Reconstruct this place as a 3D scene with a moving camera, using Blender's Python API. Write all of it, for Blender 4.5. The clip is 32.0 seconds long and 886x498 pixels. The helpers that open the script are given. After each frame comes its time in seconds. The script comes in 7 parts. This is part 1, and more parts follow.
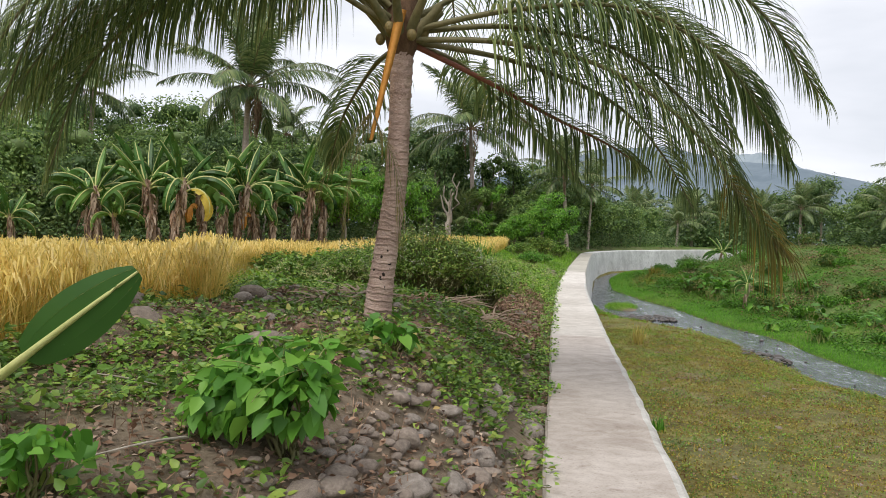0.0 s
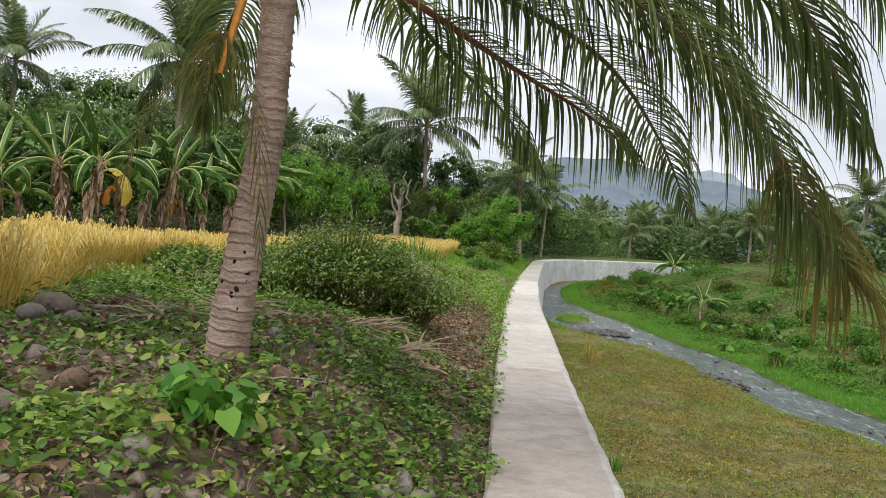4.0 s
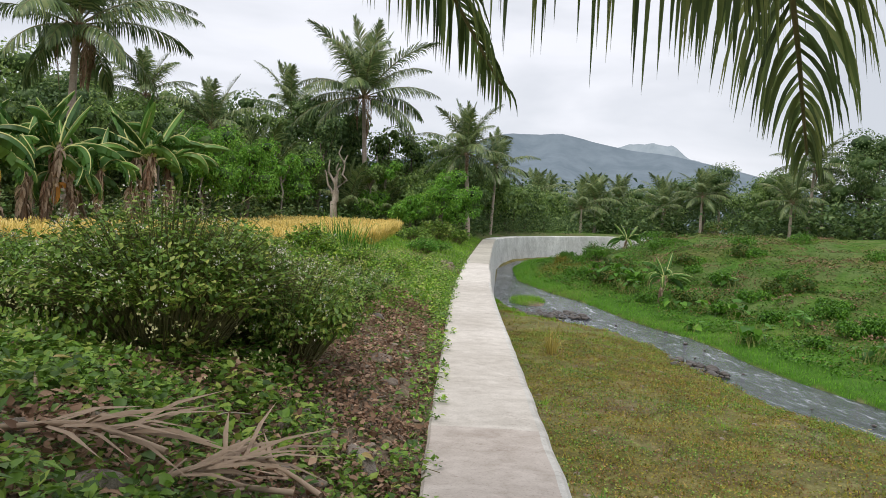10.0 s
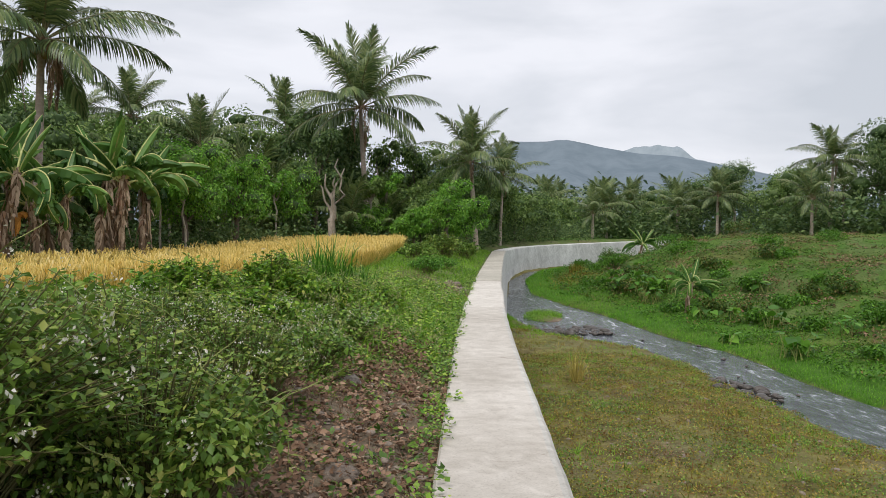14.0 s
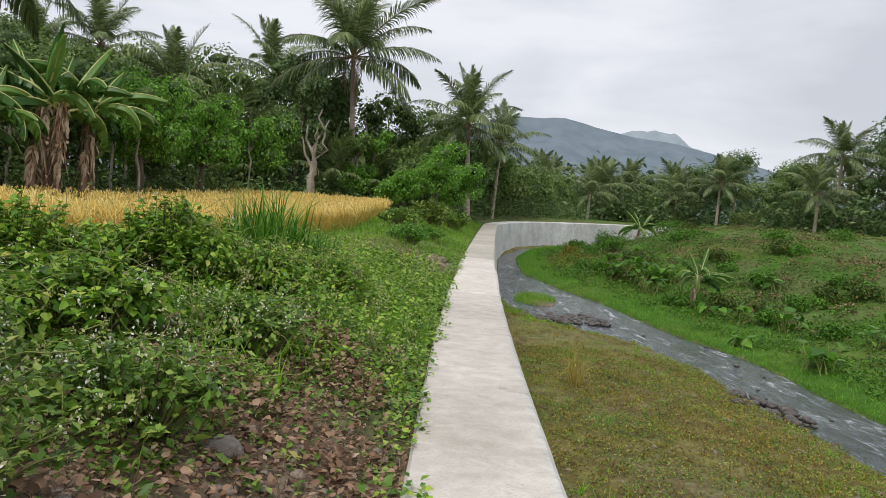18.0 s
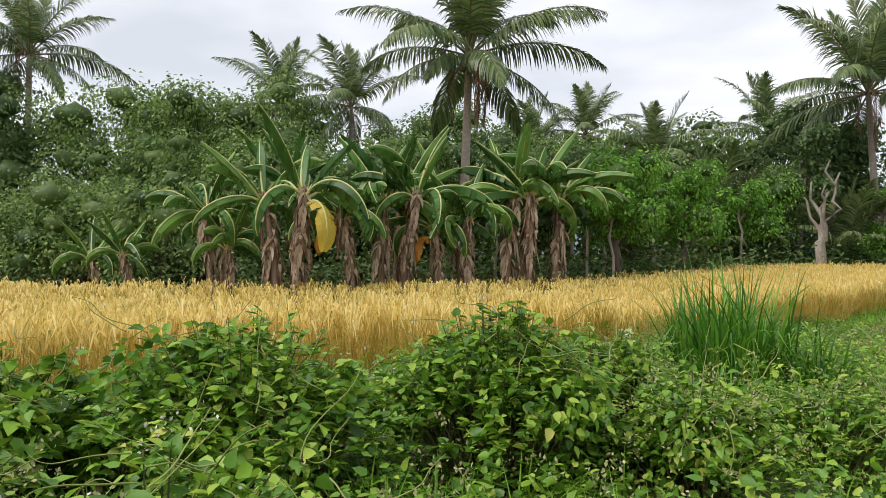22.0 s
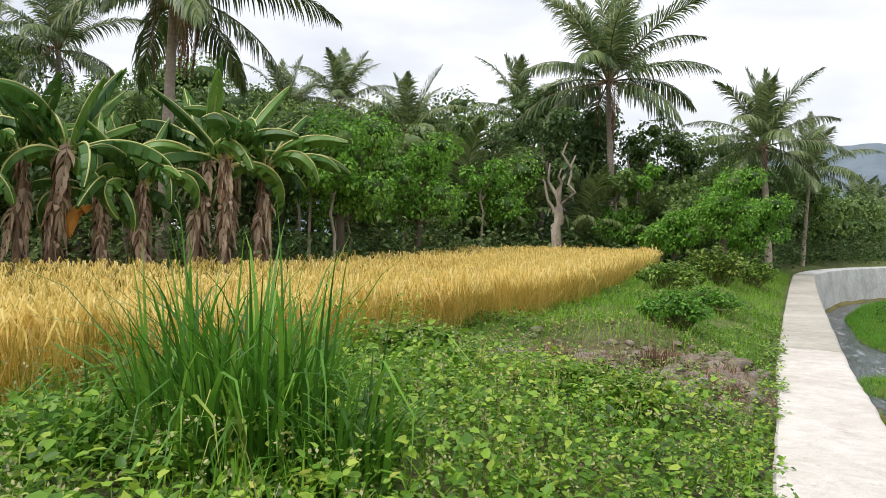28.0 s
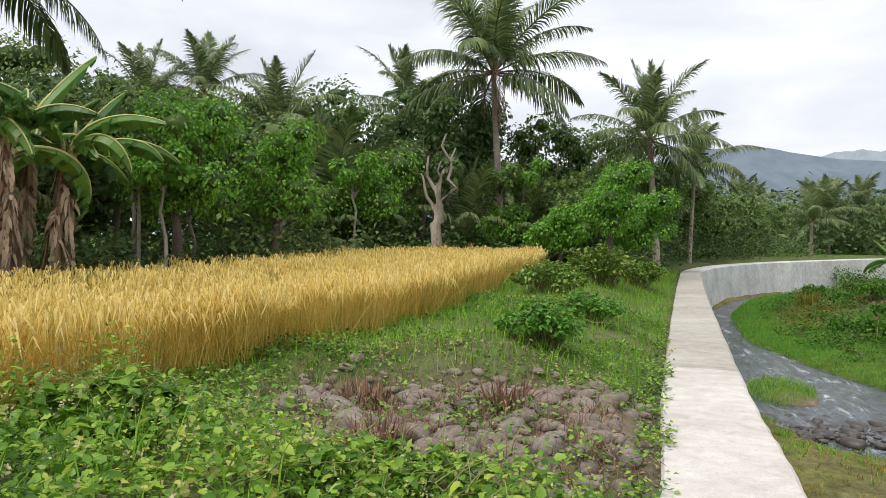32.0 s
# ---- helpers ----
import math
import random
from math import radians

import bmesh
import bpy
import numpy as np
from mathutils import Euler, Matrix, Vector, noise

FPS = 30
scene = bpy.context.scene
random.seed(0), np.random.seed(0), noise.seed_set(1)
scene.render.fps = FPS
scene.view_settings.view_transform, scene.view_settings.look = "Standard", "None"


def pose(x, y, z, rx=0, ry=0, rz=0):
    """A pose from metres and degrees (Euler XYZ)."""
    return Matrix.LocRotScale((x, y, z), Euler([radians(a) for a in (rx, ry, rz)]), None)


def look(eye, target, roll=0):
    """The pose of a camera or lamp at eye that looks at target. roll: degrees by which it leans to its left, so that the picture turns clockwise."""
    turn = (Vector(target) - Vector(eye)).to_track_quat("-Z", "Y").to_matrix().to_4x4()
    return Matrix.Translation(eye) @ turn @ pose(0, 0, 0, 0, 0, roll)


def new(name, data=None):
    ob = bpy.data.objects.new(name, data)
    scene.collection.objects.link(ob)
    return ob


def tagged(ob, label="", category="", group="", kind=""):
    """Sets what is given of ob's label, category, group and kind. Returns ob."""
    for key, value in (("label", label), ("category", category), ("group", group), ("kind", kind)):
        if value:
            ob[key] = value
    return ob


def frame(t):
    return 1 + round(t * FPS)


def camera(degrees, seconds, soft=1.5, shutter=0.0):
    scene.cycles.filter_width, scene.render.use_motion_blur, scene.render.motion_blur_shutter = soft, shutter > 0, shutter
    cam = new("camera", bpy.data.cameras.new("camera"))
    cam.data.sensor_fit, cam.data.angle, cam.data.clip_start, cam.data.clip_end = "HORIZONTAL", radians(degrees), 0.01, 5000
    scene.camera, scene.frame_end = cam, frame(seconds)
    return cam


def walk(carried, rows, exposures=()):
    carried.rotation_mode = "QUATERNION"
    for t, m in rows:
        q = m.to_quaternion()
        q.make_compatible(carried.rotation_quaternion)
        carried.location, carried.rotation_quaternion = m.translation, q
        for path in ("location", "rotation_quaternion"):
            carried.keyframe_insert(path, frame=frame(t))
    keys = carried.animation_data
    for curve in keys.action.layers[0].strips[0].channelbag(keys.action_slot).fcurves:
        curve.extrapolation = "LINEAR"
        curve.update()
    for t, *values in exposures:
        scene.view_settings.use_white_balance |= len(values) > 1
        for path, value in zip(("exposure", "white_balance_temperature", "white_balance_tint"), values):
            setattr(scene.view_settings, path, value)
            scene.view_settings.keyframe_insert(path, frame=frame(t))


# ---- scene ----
# Metres; the top of the flood wall is z = 0, the walk goes roughly along +y.
cam = camera(63.4, 32.0, 0.7)
# seconds, eye x, y, z, turn to the left, tilt up, lean (degrees)
PATH = [
    (0, -1.737, 10.928, 1.466, 2.47, -1.40, 2.00),
    (0.5, -1.709, 11.238, 1.466, 7.09, 0.71, 1.64),
    (1, -1.689, 11.606, 1.475, 4.83, -0.83, -0.09),
    (1.5, -1.661, 11.897, 1.461, 9.75, 0.24, 2.92),
    (2, -1.657, 12.227, 1.461, 7.15, -0.68, 0.23),
    (2.5, -1.635, 12.516, 1.457, 8.60, 0.41, 2.45),
    (3, -1.600, 12.775, 1.454, 12.59, 1.07, 2.76),
    (3.5, -1.568, 12.975, 1.468, 3.65, -0.24, 0.77),
    (4, -1.485, 13.132, 1.467, -1.26, -1.08, 4.88),
    (4.5, -1.468, 13.298, 1.484, -7.89, -1.42, 2.69),
    (6.5, -1.290, 14.066, 1.507, -6.12, -5.36, 2.97),
    (7, -1.272, 14.314, 1.521, -6.10, -3.53, 2.28),
    (7.5, -1.245, 14.709, 1.481, -6.03, -2.90, 1.84),
    (8, -1.187, 15.065, 1.524, -3.23, -2.75, 1.84),
    (8.5, -1.163, 15.422, 1.509, -8.48, -4.62, -0.50),
    (9, -1.090, 15.799, 1.506, -4.86, -4.52, 0.81),
    (9.5, -1.053, 16.152, 1.499, -8.98, -4.85, 0.07),
    (10, -0.998, 16.506, 1.477, -5.36, -2.46, 3.09),
    (10.5, -0.954, 16.839, 1.515, -4.10, -0.30, 0.75),
    (11, -0.918, 17.281, 1.499, -7.53, -0.38, -0.01),
    (11.5, -0.860, 17.586, 1.502, -3.03, -0.94, 0.45),
    (12, -0.795, 17.865, 1.518, -8.09, -0.87, -1.69),
    (12.5, -0.714, 18.139, 1.551, -2.54, -1.04, 0.65),
    (13, -0.693, 18.406, 1.550, -4.21, -2.69, -2.57),
    (13.5, -0.652, 18.793, 1.530, -0.47, -1.49, 0.35),
    (14, -0.628, 19.094, 1.564, -4.57, -1.57, 0.48),
    (14.5, -0.570, 19.573, 1.490, -8.39, -1.88, -1.23),
    (16.5, -0.473, 20.707, 1.452, -8.39, -5.36, 1.15),
    (17, -0.399, 21.176, 1.455, -5.76, -4.74, 2.99),
    (17.5, -0.356, 21.707, 1.462, -6.63, -4.65, 1.00),
    (18, -0.299, 22.246, 1.448, -5.63, -3.95, 4.94),
    (18.5, -0.317, 22.743, 1.450, -8.11, -3.83, 3.87),
    (19, -0.332, 23.214, 1.444, -7.14, -1.58, 5.96),
    (19.5, -0.294, 23.772, 1.500, -4.22, -0.58, 2.63),
    (20, -0.288, 24.255, 1.496, -10.18, -0.45, 0.60),
    (20.5, -0.309, 24.619, 1.484, 2.63, 0.64, 1.77),
    (21, -0.377, 25.016, 1.520, 13.10, 1.62, -1.10),
    (21.5, -0.396, 25.349, 1.520, 29.17, -0.13, 1.32),
    (22, -0.358, 25.687, 1.514, 33.43, 0.37, 0.30),
    (22.5, -0.300, 25.988, 1.507, 35.66, -0.60, -0.82),
    (23, -0.240, 26.311, 1.474, 37.16, -1.43, 0.04),
    (23.5, -0.189, 26.632, 1.479, 31.05, 2.38, -0.24),
    (24, -0.173, 26.919, 1.474, 24.35, -0.85, 2.61),
    (26.5, 0.074, 28.235, 1.520, 29.79, 1.07, 2.43),
    (27, 0.105, 28.556, 1.551, 26.66, 3.68, 2.15),
    (27.5, 0.225, 28.865, 1.509, 20.23, -1.69, 0.07),
    (28, 0.299, 29.254, 1.509, 16.66, -1.06, 1.57),
    (28.5, 0.310, 29.563, 1.493, 17.89, 0.94, 1.81),
    (29, 0.431, 29.871, 1.498, 18.35, 0.65, 3.68),
    (29.5, 0.449, 30.183, 1.500, 17.88, 1.49, 0.81),
    (30, 0.460, 30.555, 1.504, 13.17, 0.66, 1.55),
    (30.5, 0.570, 30.839, 1.485, 15.57, -2.17, 2.91),
    (31, 0.636, 31.152, 1.481, 9.05, -3.51, -0.55),
    (31.5, 0.721, 31.512, 1.493, 5.90, -3.62, 2.48),
    (32, 0.742, 31.885, 1.489, 8.96, -0.79, 0.85),
]


def carried_pose(x, y, z, turn, tilt, lean):
    a, b = radians(turn), radians(tilt)
    ahead = Vector((-math.sin(a) * math.cos(b), math.cos(a) * math.cos(b), math.sin(b)))
    return look((x, y, z), Vector((x, y, z)) + ahead, lean)


walk(cam, [(r[0], carried_pose(*r[1:])) for r in PATH],
     [(0.0, 0.1), (4.0, 0.08), (8.0, 0.02), (13.0, -0.1), (20.0, -0.16), (23.0, 0.22), (28.0, 0.2), (32.0, 0.1)])

# ---- light: a bright overcast sky and a very soft sun ----
world = bpy.data.worlds.new("overcast_sky")
scene.world = world
world.use_nodes = True
wn, wl = world.node_tree.nodes, world.node_tree.links
wn.clear()
w_out, w_bg = wn.new("ShaderNodeOutputWorld"), wn.new("ShaderNodeBackground")
w_sky = wn.new("ShaderNodeTexSky")
w_sky.sky_type, w_sky.sun_disc, w_sky.sun_elevation, w_sky.sun_rotation = "NISHITA", False, radians(58), radians(150)
w_co, w_map = wn.new("ShaderNodeTexCoord"), wn.new("ShaderNodeMapping")
w_map.inputs["Scale"].default_value = (1.0, 1.0, 3.2)
w_noise = wn.new("ShaderNodeTexNoise")
w_noise.inputs["Scale"].default_value, w_noise.inputs["Detail"].default_value = 2.3, 5.0
w_noise.inputs["Roughness"].default_value, w_noise.inputs["Distortion"].default_value = 0.5, 0.25
w_ramp = wn.new("ShaderNodeValToRGB")
w_ramp.color_ramp.elements[0].position, w_ramp.color_ramp.elements[0].color = 0.36, (6.3, 6.6, 7.2, 1)
w_ramp.color_ramp.elements[1].position, w_ramp.color_ramp.elements[1].color = 0.62, (9.0, 9.1, 9.7, 1)
w_mix = wn.new("ShaderNodeMix")
w_mix.data_type = "RGBA"
w_mix.inputs["Factor"].default_value = 0.93
wl.new(w_co.outputs["Generated"], w_map.inputs["Vector"])
wl.new(w_map.outputs["Vector"], w_noise.inputs["Vector"])
wl.new(w_noise.outputs["Fac"], w_ramp.inputs["Fac"])
wl.new(w_sky.outputs["Color"], w_mix.inputs["A"])
wl.new(w_ramp.outputs["Color"], w_mix.inputs["B"])
wl.new(w_mix.outputs["Result"], w_bg.inputs["Color"])
wl.new(w_bg.outputs["Background"], w_out.inputs["Surface"])
w_bg.inputs["Strength"].default_value = 0.112
sun = new("sun", bpy.data.lights.new("sun", "SUN"))
sun.data.energy, sun.data.angle, sun.data.color = 2.2, radians(35), (1.0, 0.96, 0.9)
sun.rotation_euler = (radians(32), 0, radians(-30))

# ---- materials ----
def material(name, rough=0.7, spec=0.3):
    m = bpy.data.materials.new(name)
    m.use_nodes = True
    n, l = m.node_tree.nodes, m.node_tree.links
    b = n["Principled BSDF"]
    b.inputs["Roughness"].default_value = rough
    b.inputs["Specular IOR Level"].default_value = spec
    return m, n, l, b


def ramp(n, stops):
    r = n.new("ShaderNodeValToRGB")
    e = r.color_ramp.elements
    while len(e) < len(stops):
        e.new(0.5)
    for k, (at, c) in enumerate(stops):
        e[k].position, e[k].color = at, (*c, 1)
    return r


def noise_node(n, l, scale, detail=4.0, rough=0.55, vector=None, dist=0.0):
    t = n.new("ShaderNodeTexNoise")
    t.inputs["Scale"].default_value, t.inputs["Detail"].default_value = scale, detail
    t.inputs["Roughness"].default_value, t.inputs["Distortion"].default_value = rough, dist
    if vector is not None:
        l.new(vector, t.inputs["Vector"])
    return t


def mixed(n, l, fac, a, b, kind="MIX"):
    x = n.new("ShaderNodeMix")
    x.data_type, x.blend_type = "RGBA", kind
    for key, v in (("Factor", fac), ("A", a), ("B", b)):
        if isinstance(v, (tuple, float, int)):
            x.inputs[key].default_value = (*v, 1) if isinstance(v, tuple) else v
        else:
            l.new(v, x.inputs[key])
    return x.outputs["Result"]


def object_space(n):
    return n.new("ShaderNodeTexCoord").outputs["Object"]


def leaf_material(name, stops, glow=0.35, rough=0.5, patch=0.6, whole=False):
    """Foliage: each leaf takes its own tone from stops, large patches drift, light comes through."""
    m, n, l, b = material(name, rough, 0.35)
    tone = n.new("ShaderNodeObjectInfo").outputs["Random"] if whole else n.new("ShaderNodeNewGeometry").outputs["Random Per Island"]
    r = ramp(n, [(at, (min(1.0, c[0] * 1.06), c[1], c[2])) for at, c in stops])
    big = noise_node(n, l, patch, 3.0, vector=object_space(n))
    add = n.new("ShaderNodeMath")
    add.operation = "MULTIPLY_ADD"
    l.new(big.outputs["Fac"], add.inputs[0])
    add.inputs[1].default_value = 0.9
    l.new(tone, add.inputs[2])
    sub = n.new("ShaderNodeMath")
    sub.operation = "MULTIPLY_ADD"
    l.new(add.outputs[0], sub.inputs[0])
    sub.inputs[1].default_value, sub.inputs[2].default_value = 0.8, -0.26
    l.new(sub.outputs[0], r.inputs["Fac"])
    l.new(r.outputs["Color"], b.inputs["Base Color"])
    t = n.new("ShaderNodeBsdfTranslucent")
    l.new(r.outputs["Color"], t.inputs["Color"])
    mix = n.new("ShaderNodeMixShader")
    mix.inputs["Fac"].default_value = glow
    l.new(b.outputs["BSDF"], mix.inputs[1])
    l.new(t.outputs["BSDF"], mix.inputs[2])
    l.new(mix.outputs["Shader"], n["Material Output"].inputs["Surface"])
    return m


def solid_material(name, stops, scale=3.0, fine=25.0, rough=0.8, bump=0.3, depth=0.02, stretch=(1, 1, 1), spec=0.25):
    m, n, l, b = material(name, rough, spec)
    mp = n.new("ShaderNodeMapping")
    mp.inputs["Scale"].default_value = stretch
    l.new(object_space(n), mp.inputs["Vector"])
    info = n.new("ShaderNodeObjectInfo")
    shift = n.new("ShaderNodeVectorMath")
    shift.operation = "SCALE"
    shift.inputs[0].default_value = (31, 17, 9)
    l.new(info.outputs["Random"], shift.inputs["Scale"])
    l.new(shift.outputs["Vector"], mp.inputs["Location"])
    a = noise_node(n, l, scale, 5.0, vector=mp.outputs["Vector"])
    f = noise_node(n, l, fine, 5.0, 0.65, vector=mp.outputs["Vector"])
    mean = mixed(n, l, 0.45, a.outputs["Fac"], f.outputs["Fac"])
    r = ramp(n, stops)
    l.new(mean, r.inputs["Fac"])
    l.new(r.outputs["Color"], b.inputs["Base Color"])
    bp = n.new("ShaderNodeBump")
    bp.inputs["Strength"].default_value, bp.inputs["Distance"].default_value = bump, depth
    l.new(f.outputs["Fac"], bp.inputs["Height"])
    l.new(bp.outputs["Normal"], b.inputs["Normal"])
    return m


M_WEED = leaf_material("weed_leaves", [(0.00, (0.035, 0.08, 0.014)), (0.35, (0.1, 0.21, 0.03)), (0.7, (0.2, 0.37, 0.05)), (0.93, (0.36, 0.47, 0.1)), (1.00, (0.5, 0.38, 0.14))], 0.3, 0.42, 0.8)
M_BUSH = leaf_material("bush_leaves", [(0.00, (0.045, 0.095, 0.016)), (0.45, (0.13, 0.25, 0.038)), (0.75, (0.25, 0.38, 0.065)), (0.93, (0.4, 0.44, 0.11)), (1.00, (0.42, 0.26, 0.12))], 0.32, 0.42, 0.9)
M_VINE = leaf_material("vine_leaves", [(0.00, (0.035, 0.1, 0.01)), (0.35, (0.115, 0.27, 0.026)), (0.70, (0.26, 0.46, 0.045)), (0.92, (0.44, 0.57, 0.09)), (1.00, (0.58, 0.5, 0.15))], 0.32, 0.4, 0.9)
M_BRIGHT = leaf_material("bright_shrub_leaves", [(0.0, (0.0479, 0.16, 0.0203)), (0.5, (0.112, 0.303, 0.0339)), (1.0, (0.239, 0.478, 0.0678))])
M_TREE = leaf_material("tree_leaves", [(0.0, (0.062, 0.118, 0.034)), (0.5, (0.15, 0.265, 0.062)), (1.0, (0.34, 0.46, 0.135))], patch=0.25)
# leaves of the dark trees; in crown cores the tone stands in for shade
M_TREE_D = leaf_material("dark_leaves_and_crown_shade", [(0.0, (0.044, 0.088, 0.032)), (0.5, (0.104, 0.19, 0.058)), (1.0, (0.24, 0.33, 0.115))], patch=0.25)
M_TREE_L = leaf_material("light_tree_leaves", [(0.0, (0.062, 0.18, 0.022)), (0.5, (0.15, 0.37, 0.04)), (1.0, (0.32, 0.57, 0.085))], patch=0.3)
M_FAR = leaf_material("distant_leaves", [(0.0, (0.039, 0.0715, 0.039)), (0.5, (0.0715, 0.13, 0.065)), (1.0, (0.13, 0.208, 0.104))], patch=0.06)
M_PALM = leaf_material("palm_leaflets", [(0.0, (0.05, 0.09, 0.036)), (0.5, (0.13, 0.205, 0.07)), (1.0, (0.32, 0.37, 0.15))], 0.25, 0.3, 0.35)
M_PALM_N = leaf_material("near_palm_leaflets", [(0.00, (0.045, 0.075, 0.032)), (0.4, (0.115, 0.18, 0.06)), (0.8, (0.23, 0.3, 0.1)), (1.00, (0.42, 0.42, 0.17))], 0.36, 0.28, 0.8)
M_PALM_Y = leaf_material("yellowing_leaflets", [(0.0, (0.1, 0.11, 0.03)), (0.5, (0.2, 0.19, 0.045)), (1.0, (0.36, 0.26, 0.06))], 0.4, 0.45, 1.0)
M_DEAD = leaf_material("dead_leaves", [(0.0, (0.1, 0.06, 0.038)), (0.5, (0.23, 0.145, 0.09)), (1.0, (0.44, 0.31, 0.21))], 0.15, 0.85, 1.0)
M_PALE = leaf_material("bleached_dry_leaves", [(0.0, (0.17, 0.125, 0.085)), (0.5, (0.36, 0.28, 0.2)), (1.0, (0.58, 0.48, 0.36))], 0.1, 0.85, 1.0)
M_ORANGE = solid_material("orange_dry_frond", [(0.3, (0.45, 0.17, 0.03)), (0.7, (0.72, 0.36, 0.08))], 4, 30, 0.6, 0.2)
M_BANANA = leaf_material("banana_leaf", [(0.0, (0.035, 0.1, 0.022)), (0.5, (0.085, 0.21, 0.042)), (1.0, (0.2, 0.38, 0.08))], 0.33, 0.34, 1.6, True)
M_RIB = solid_material("pale_leaf_rib", [(0.3, (0.4, 0.42, 0.14)), (0.7, (0.6, 0.6, 0.26))], 6, 40, 0.5, 0.1)
M_YLEAF = leaf_material("yellow_banana_leaf", [(0.0, (0.35, 0.3, 0.03)), (1.0, (0.62, 0.5, 0.08))], 0.4, 0.5, 1.0, True)
M_RICE = leaf_material("ripe_rice", [(0.00, (0.56, 0.43, 0.1)), (0.40, (0.77, 0.62, 0.18)), (0.80, (0.87, 0.74, 0.29)), (1.00, (0.89, 0.8, 0.42))], 0.45, 0.55, 0.5)
M_RICE_G = leaf_material("green_rice_stems", [(0.00, (0.32, 0.31, 0.065)), (0.45, (0.57, 0.48, 0.11)), (0.8, (0.76, 0.61, 0.18)), (1.00, (0.82, 0.68, 0.26))], 0.42, 0.6, 0.6)
M_GRASS = leaf_material("fresh_grass", [(0.0, (0.07, 0.19, 0.011)), (0.5, (0.175, 0.4, 0.023)), (1.0, (0.35, 0.59, 0.055))], 0.42, 0.6, 0.8)
M_DRY = leaf_material("dry_grass", [(0.0, (0.09, 0.045, 0.018)), (0.22, (0.25, 0.14, 0.045)), (0.42, (0.13, 0.17, 0.02)), (0.66, (0.26, 0.28, 0.035)), (0.85, (0.42, 0.33, 0.07)), (1.0, (0.5, 0.38, 0.14))], 0.3, 0.8, 1.3)
M_BANK = leaf_material("bank_leaves", [(0.00, (0.02, 0.048, 0.007)), (0.4, (0.05, 0.12, 0.013)), (0.62, (0.105, 0.2, 0.022)), (0.8, (0.19, 0.18, 0.045)), (1.00, (0.25, 0.14, 0.075))], 0.25, 0.5, 0.5)
M_TURF = leaf_material("lush_turf", [(0.0, (0.045, 0.15, 0.006)), (0.5, (0.11, 0.33, 0.012)), (1.0, (0.23, 0.5, 0.03))], 0.36, 0.6, 0.9)
M_REED = leaf_material("tall_grass_blades", [(0.0, (0.03, 0.1, 0.012)), (0.5, (0.09, 0.26, 0.024)), (0.9, (0.22, 0.45, 0.05)), (1.0, (0.45, 0.48, 0.13))], 0.3, 0.45, 0.8)
M_BANK_G = leaf_material("fresh_bank_leaves", [(0.0, (0.025, 0.085, 0.007)), (0.5, (0.075, 0.22, 0.016)), (1.0, (0.18, 0.38, 0.035))], 0.3, 0.45, 0.7)
M_YLEAF_T = leaf_material("straw_yellow_blades", [(0.0, (0.3, 0.27, 0.06)), (1.0, (0.62, 0.52, 0.16))], 0.35, 0.6)
M_FLOWER = leaf_material("small_white_flowers", [(0.0, (0.5, 0.52, 0.42)), (1.0, (0.8, 0.8, 0.72))], 0.2, 0.7)
M_BUFF = leaf_material("faded_flower_heads", [(0.0, (0.3, 0.32, 0.12)), (1.0, (0.55, 0.55, 0.3))], 0.2, 0.8)
M_BARK = solid_material("grey_brown_bark", [(0.3, (0.06, 0.045, 0.035)), (0.7, (0.19, 0.155, 0.12))], 4, 30, 0.9, 0.6, 0.03, (1, 1, 0.3))
M_PALE_BARK = solid_material("pale_peeling_bark", [(0.3, (0.16, 0.13, 0.1)), (0.7, (0.5, 0.44, 0.37))], 3, 20, 0.9, 0.5, 0.03, (1, 1, 0.3))
M_STEM = solid_material("green_brown_stems", [(0.3, (0.09, 0.08, 0.035)), (0.7, (0.2, 0.19, 0.08))], 9, 40, 0.7, 0.2)
M_TRUNK = solid_material("ringed_palm_bark", [(0.25, (0.19, 0.12, 0.095)), (0.5, (0.45, 0.32, 0.265)), (0.78, (0.68, 0.53, 0.45))], 5, 45, 0.9, 0.8, 0.015, (1, 1, 2.2))
M_TRUNK_FAR = solid_material("slender_palm_bark", [(0.3, (0.26, 0.2, 0.16)), (0.7, (0.54, 0.45, 0.38))], 5, 40, 0.9, 0.4, 0.02, (1, 1, 2))
M_HOLE = solid_material("dark_bark_scar", [(0.3, (0.015, 0.012, 0.01)), (0.7, (0.04, 0.03, 0.025))], 9, 40, 0.95, 0.4)
M_FIBRE = solid_material("brown_palm_fibre", [(0.3, (0.07, 0.04, 0.025)), (0.7, (0.2, 0.12, 0.07))], 8, 60, 0.95, 0.6, 0.02, (3, 3, 0.6))
M_PETIOLE = solid_material("olive_frond_stalk", [(0.3, (0.08, 0.085, 0.035)), (0.7, (0.24, 0.2, 0.1))], 4, 30, 0.55, 0.2)
M_TENDRIL = solid_material("green_vine_stem", [(0.3, (0.16, 0.2, 0.05)), (0.7, (0.34, 0.36, 0.12))], 9, 40, 0.6, 0.1)
M_PETIOLE_R = solid_material("reddish_frond_stalk", [(0.3, (0.17, 0.06, 0.04)), (0.7, (0.3, 0.12, 0.08))], 4, 30, 0.55, 0.2)
M_NUT = solid_material("young_green_coconut", [(0.3, (0.12, 0.1, 0.04)), (0.7, (0.3, 0.22, 0.09))], 5, 30, 0.5, 0.15)
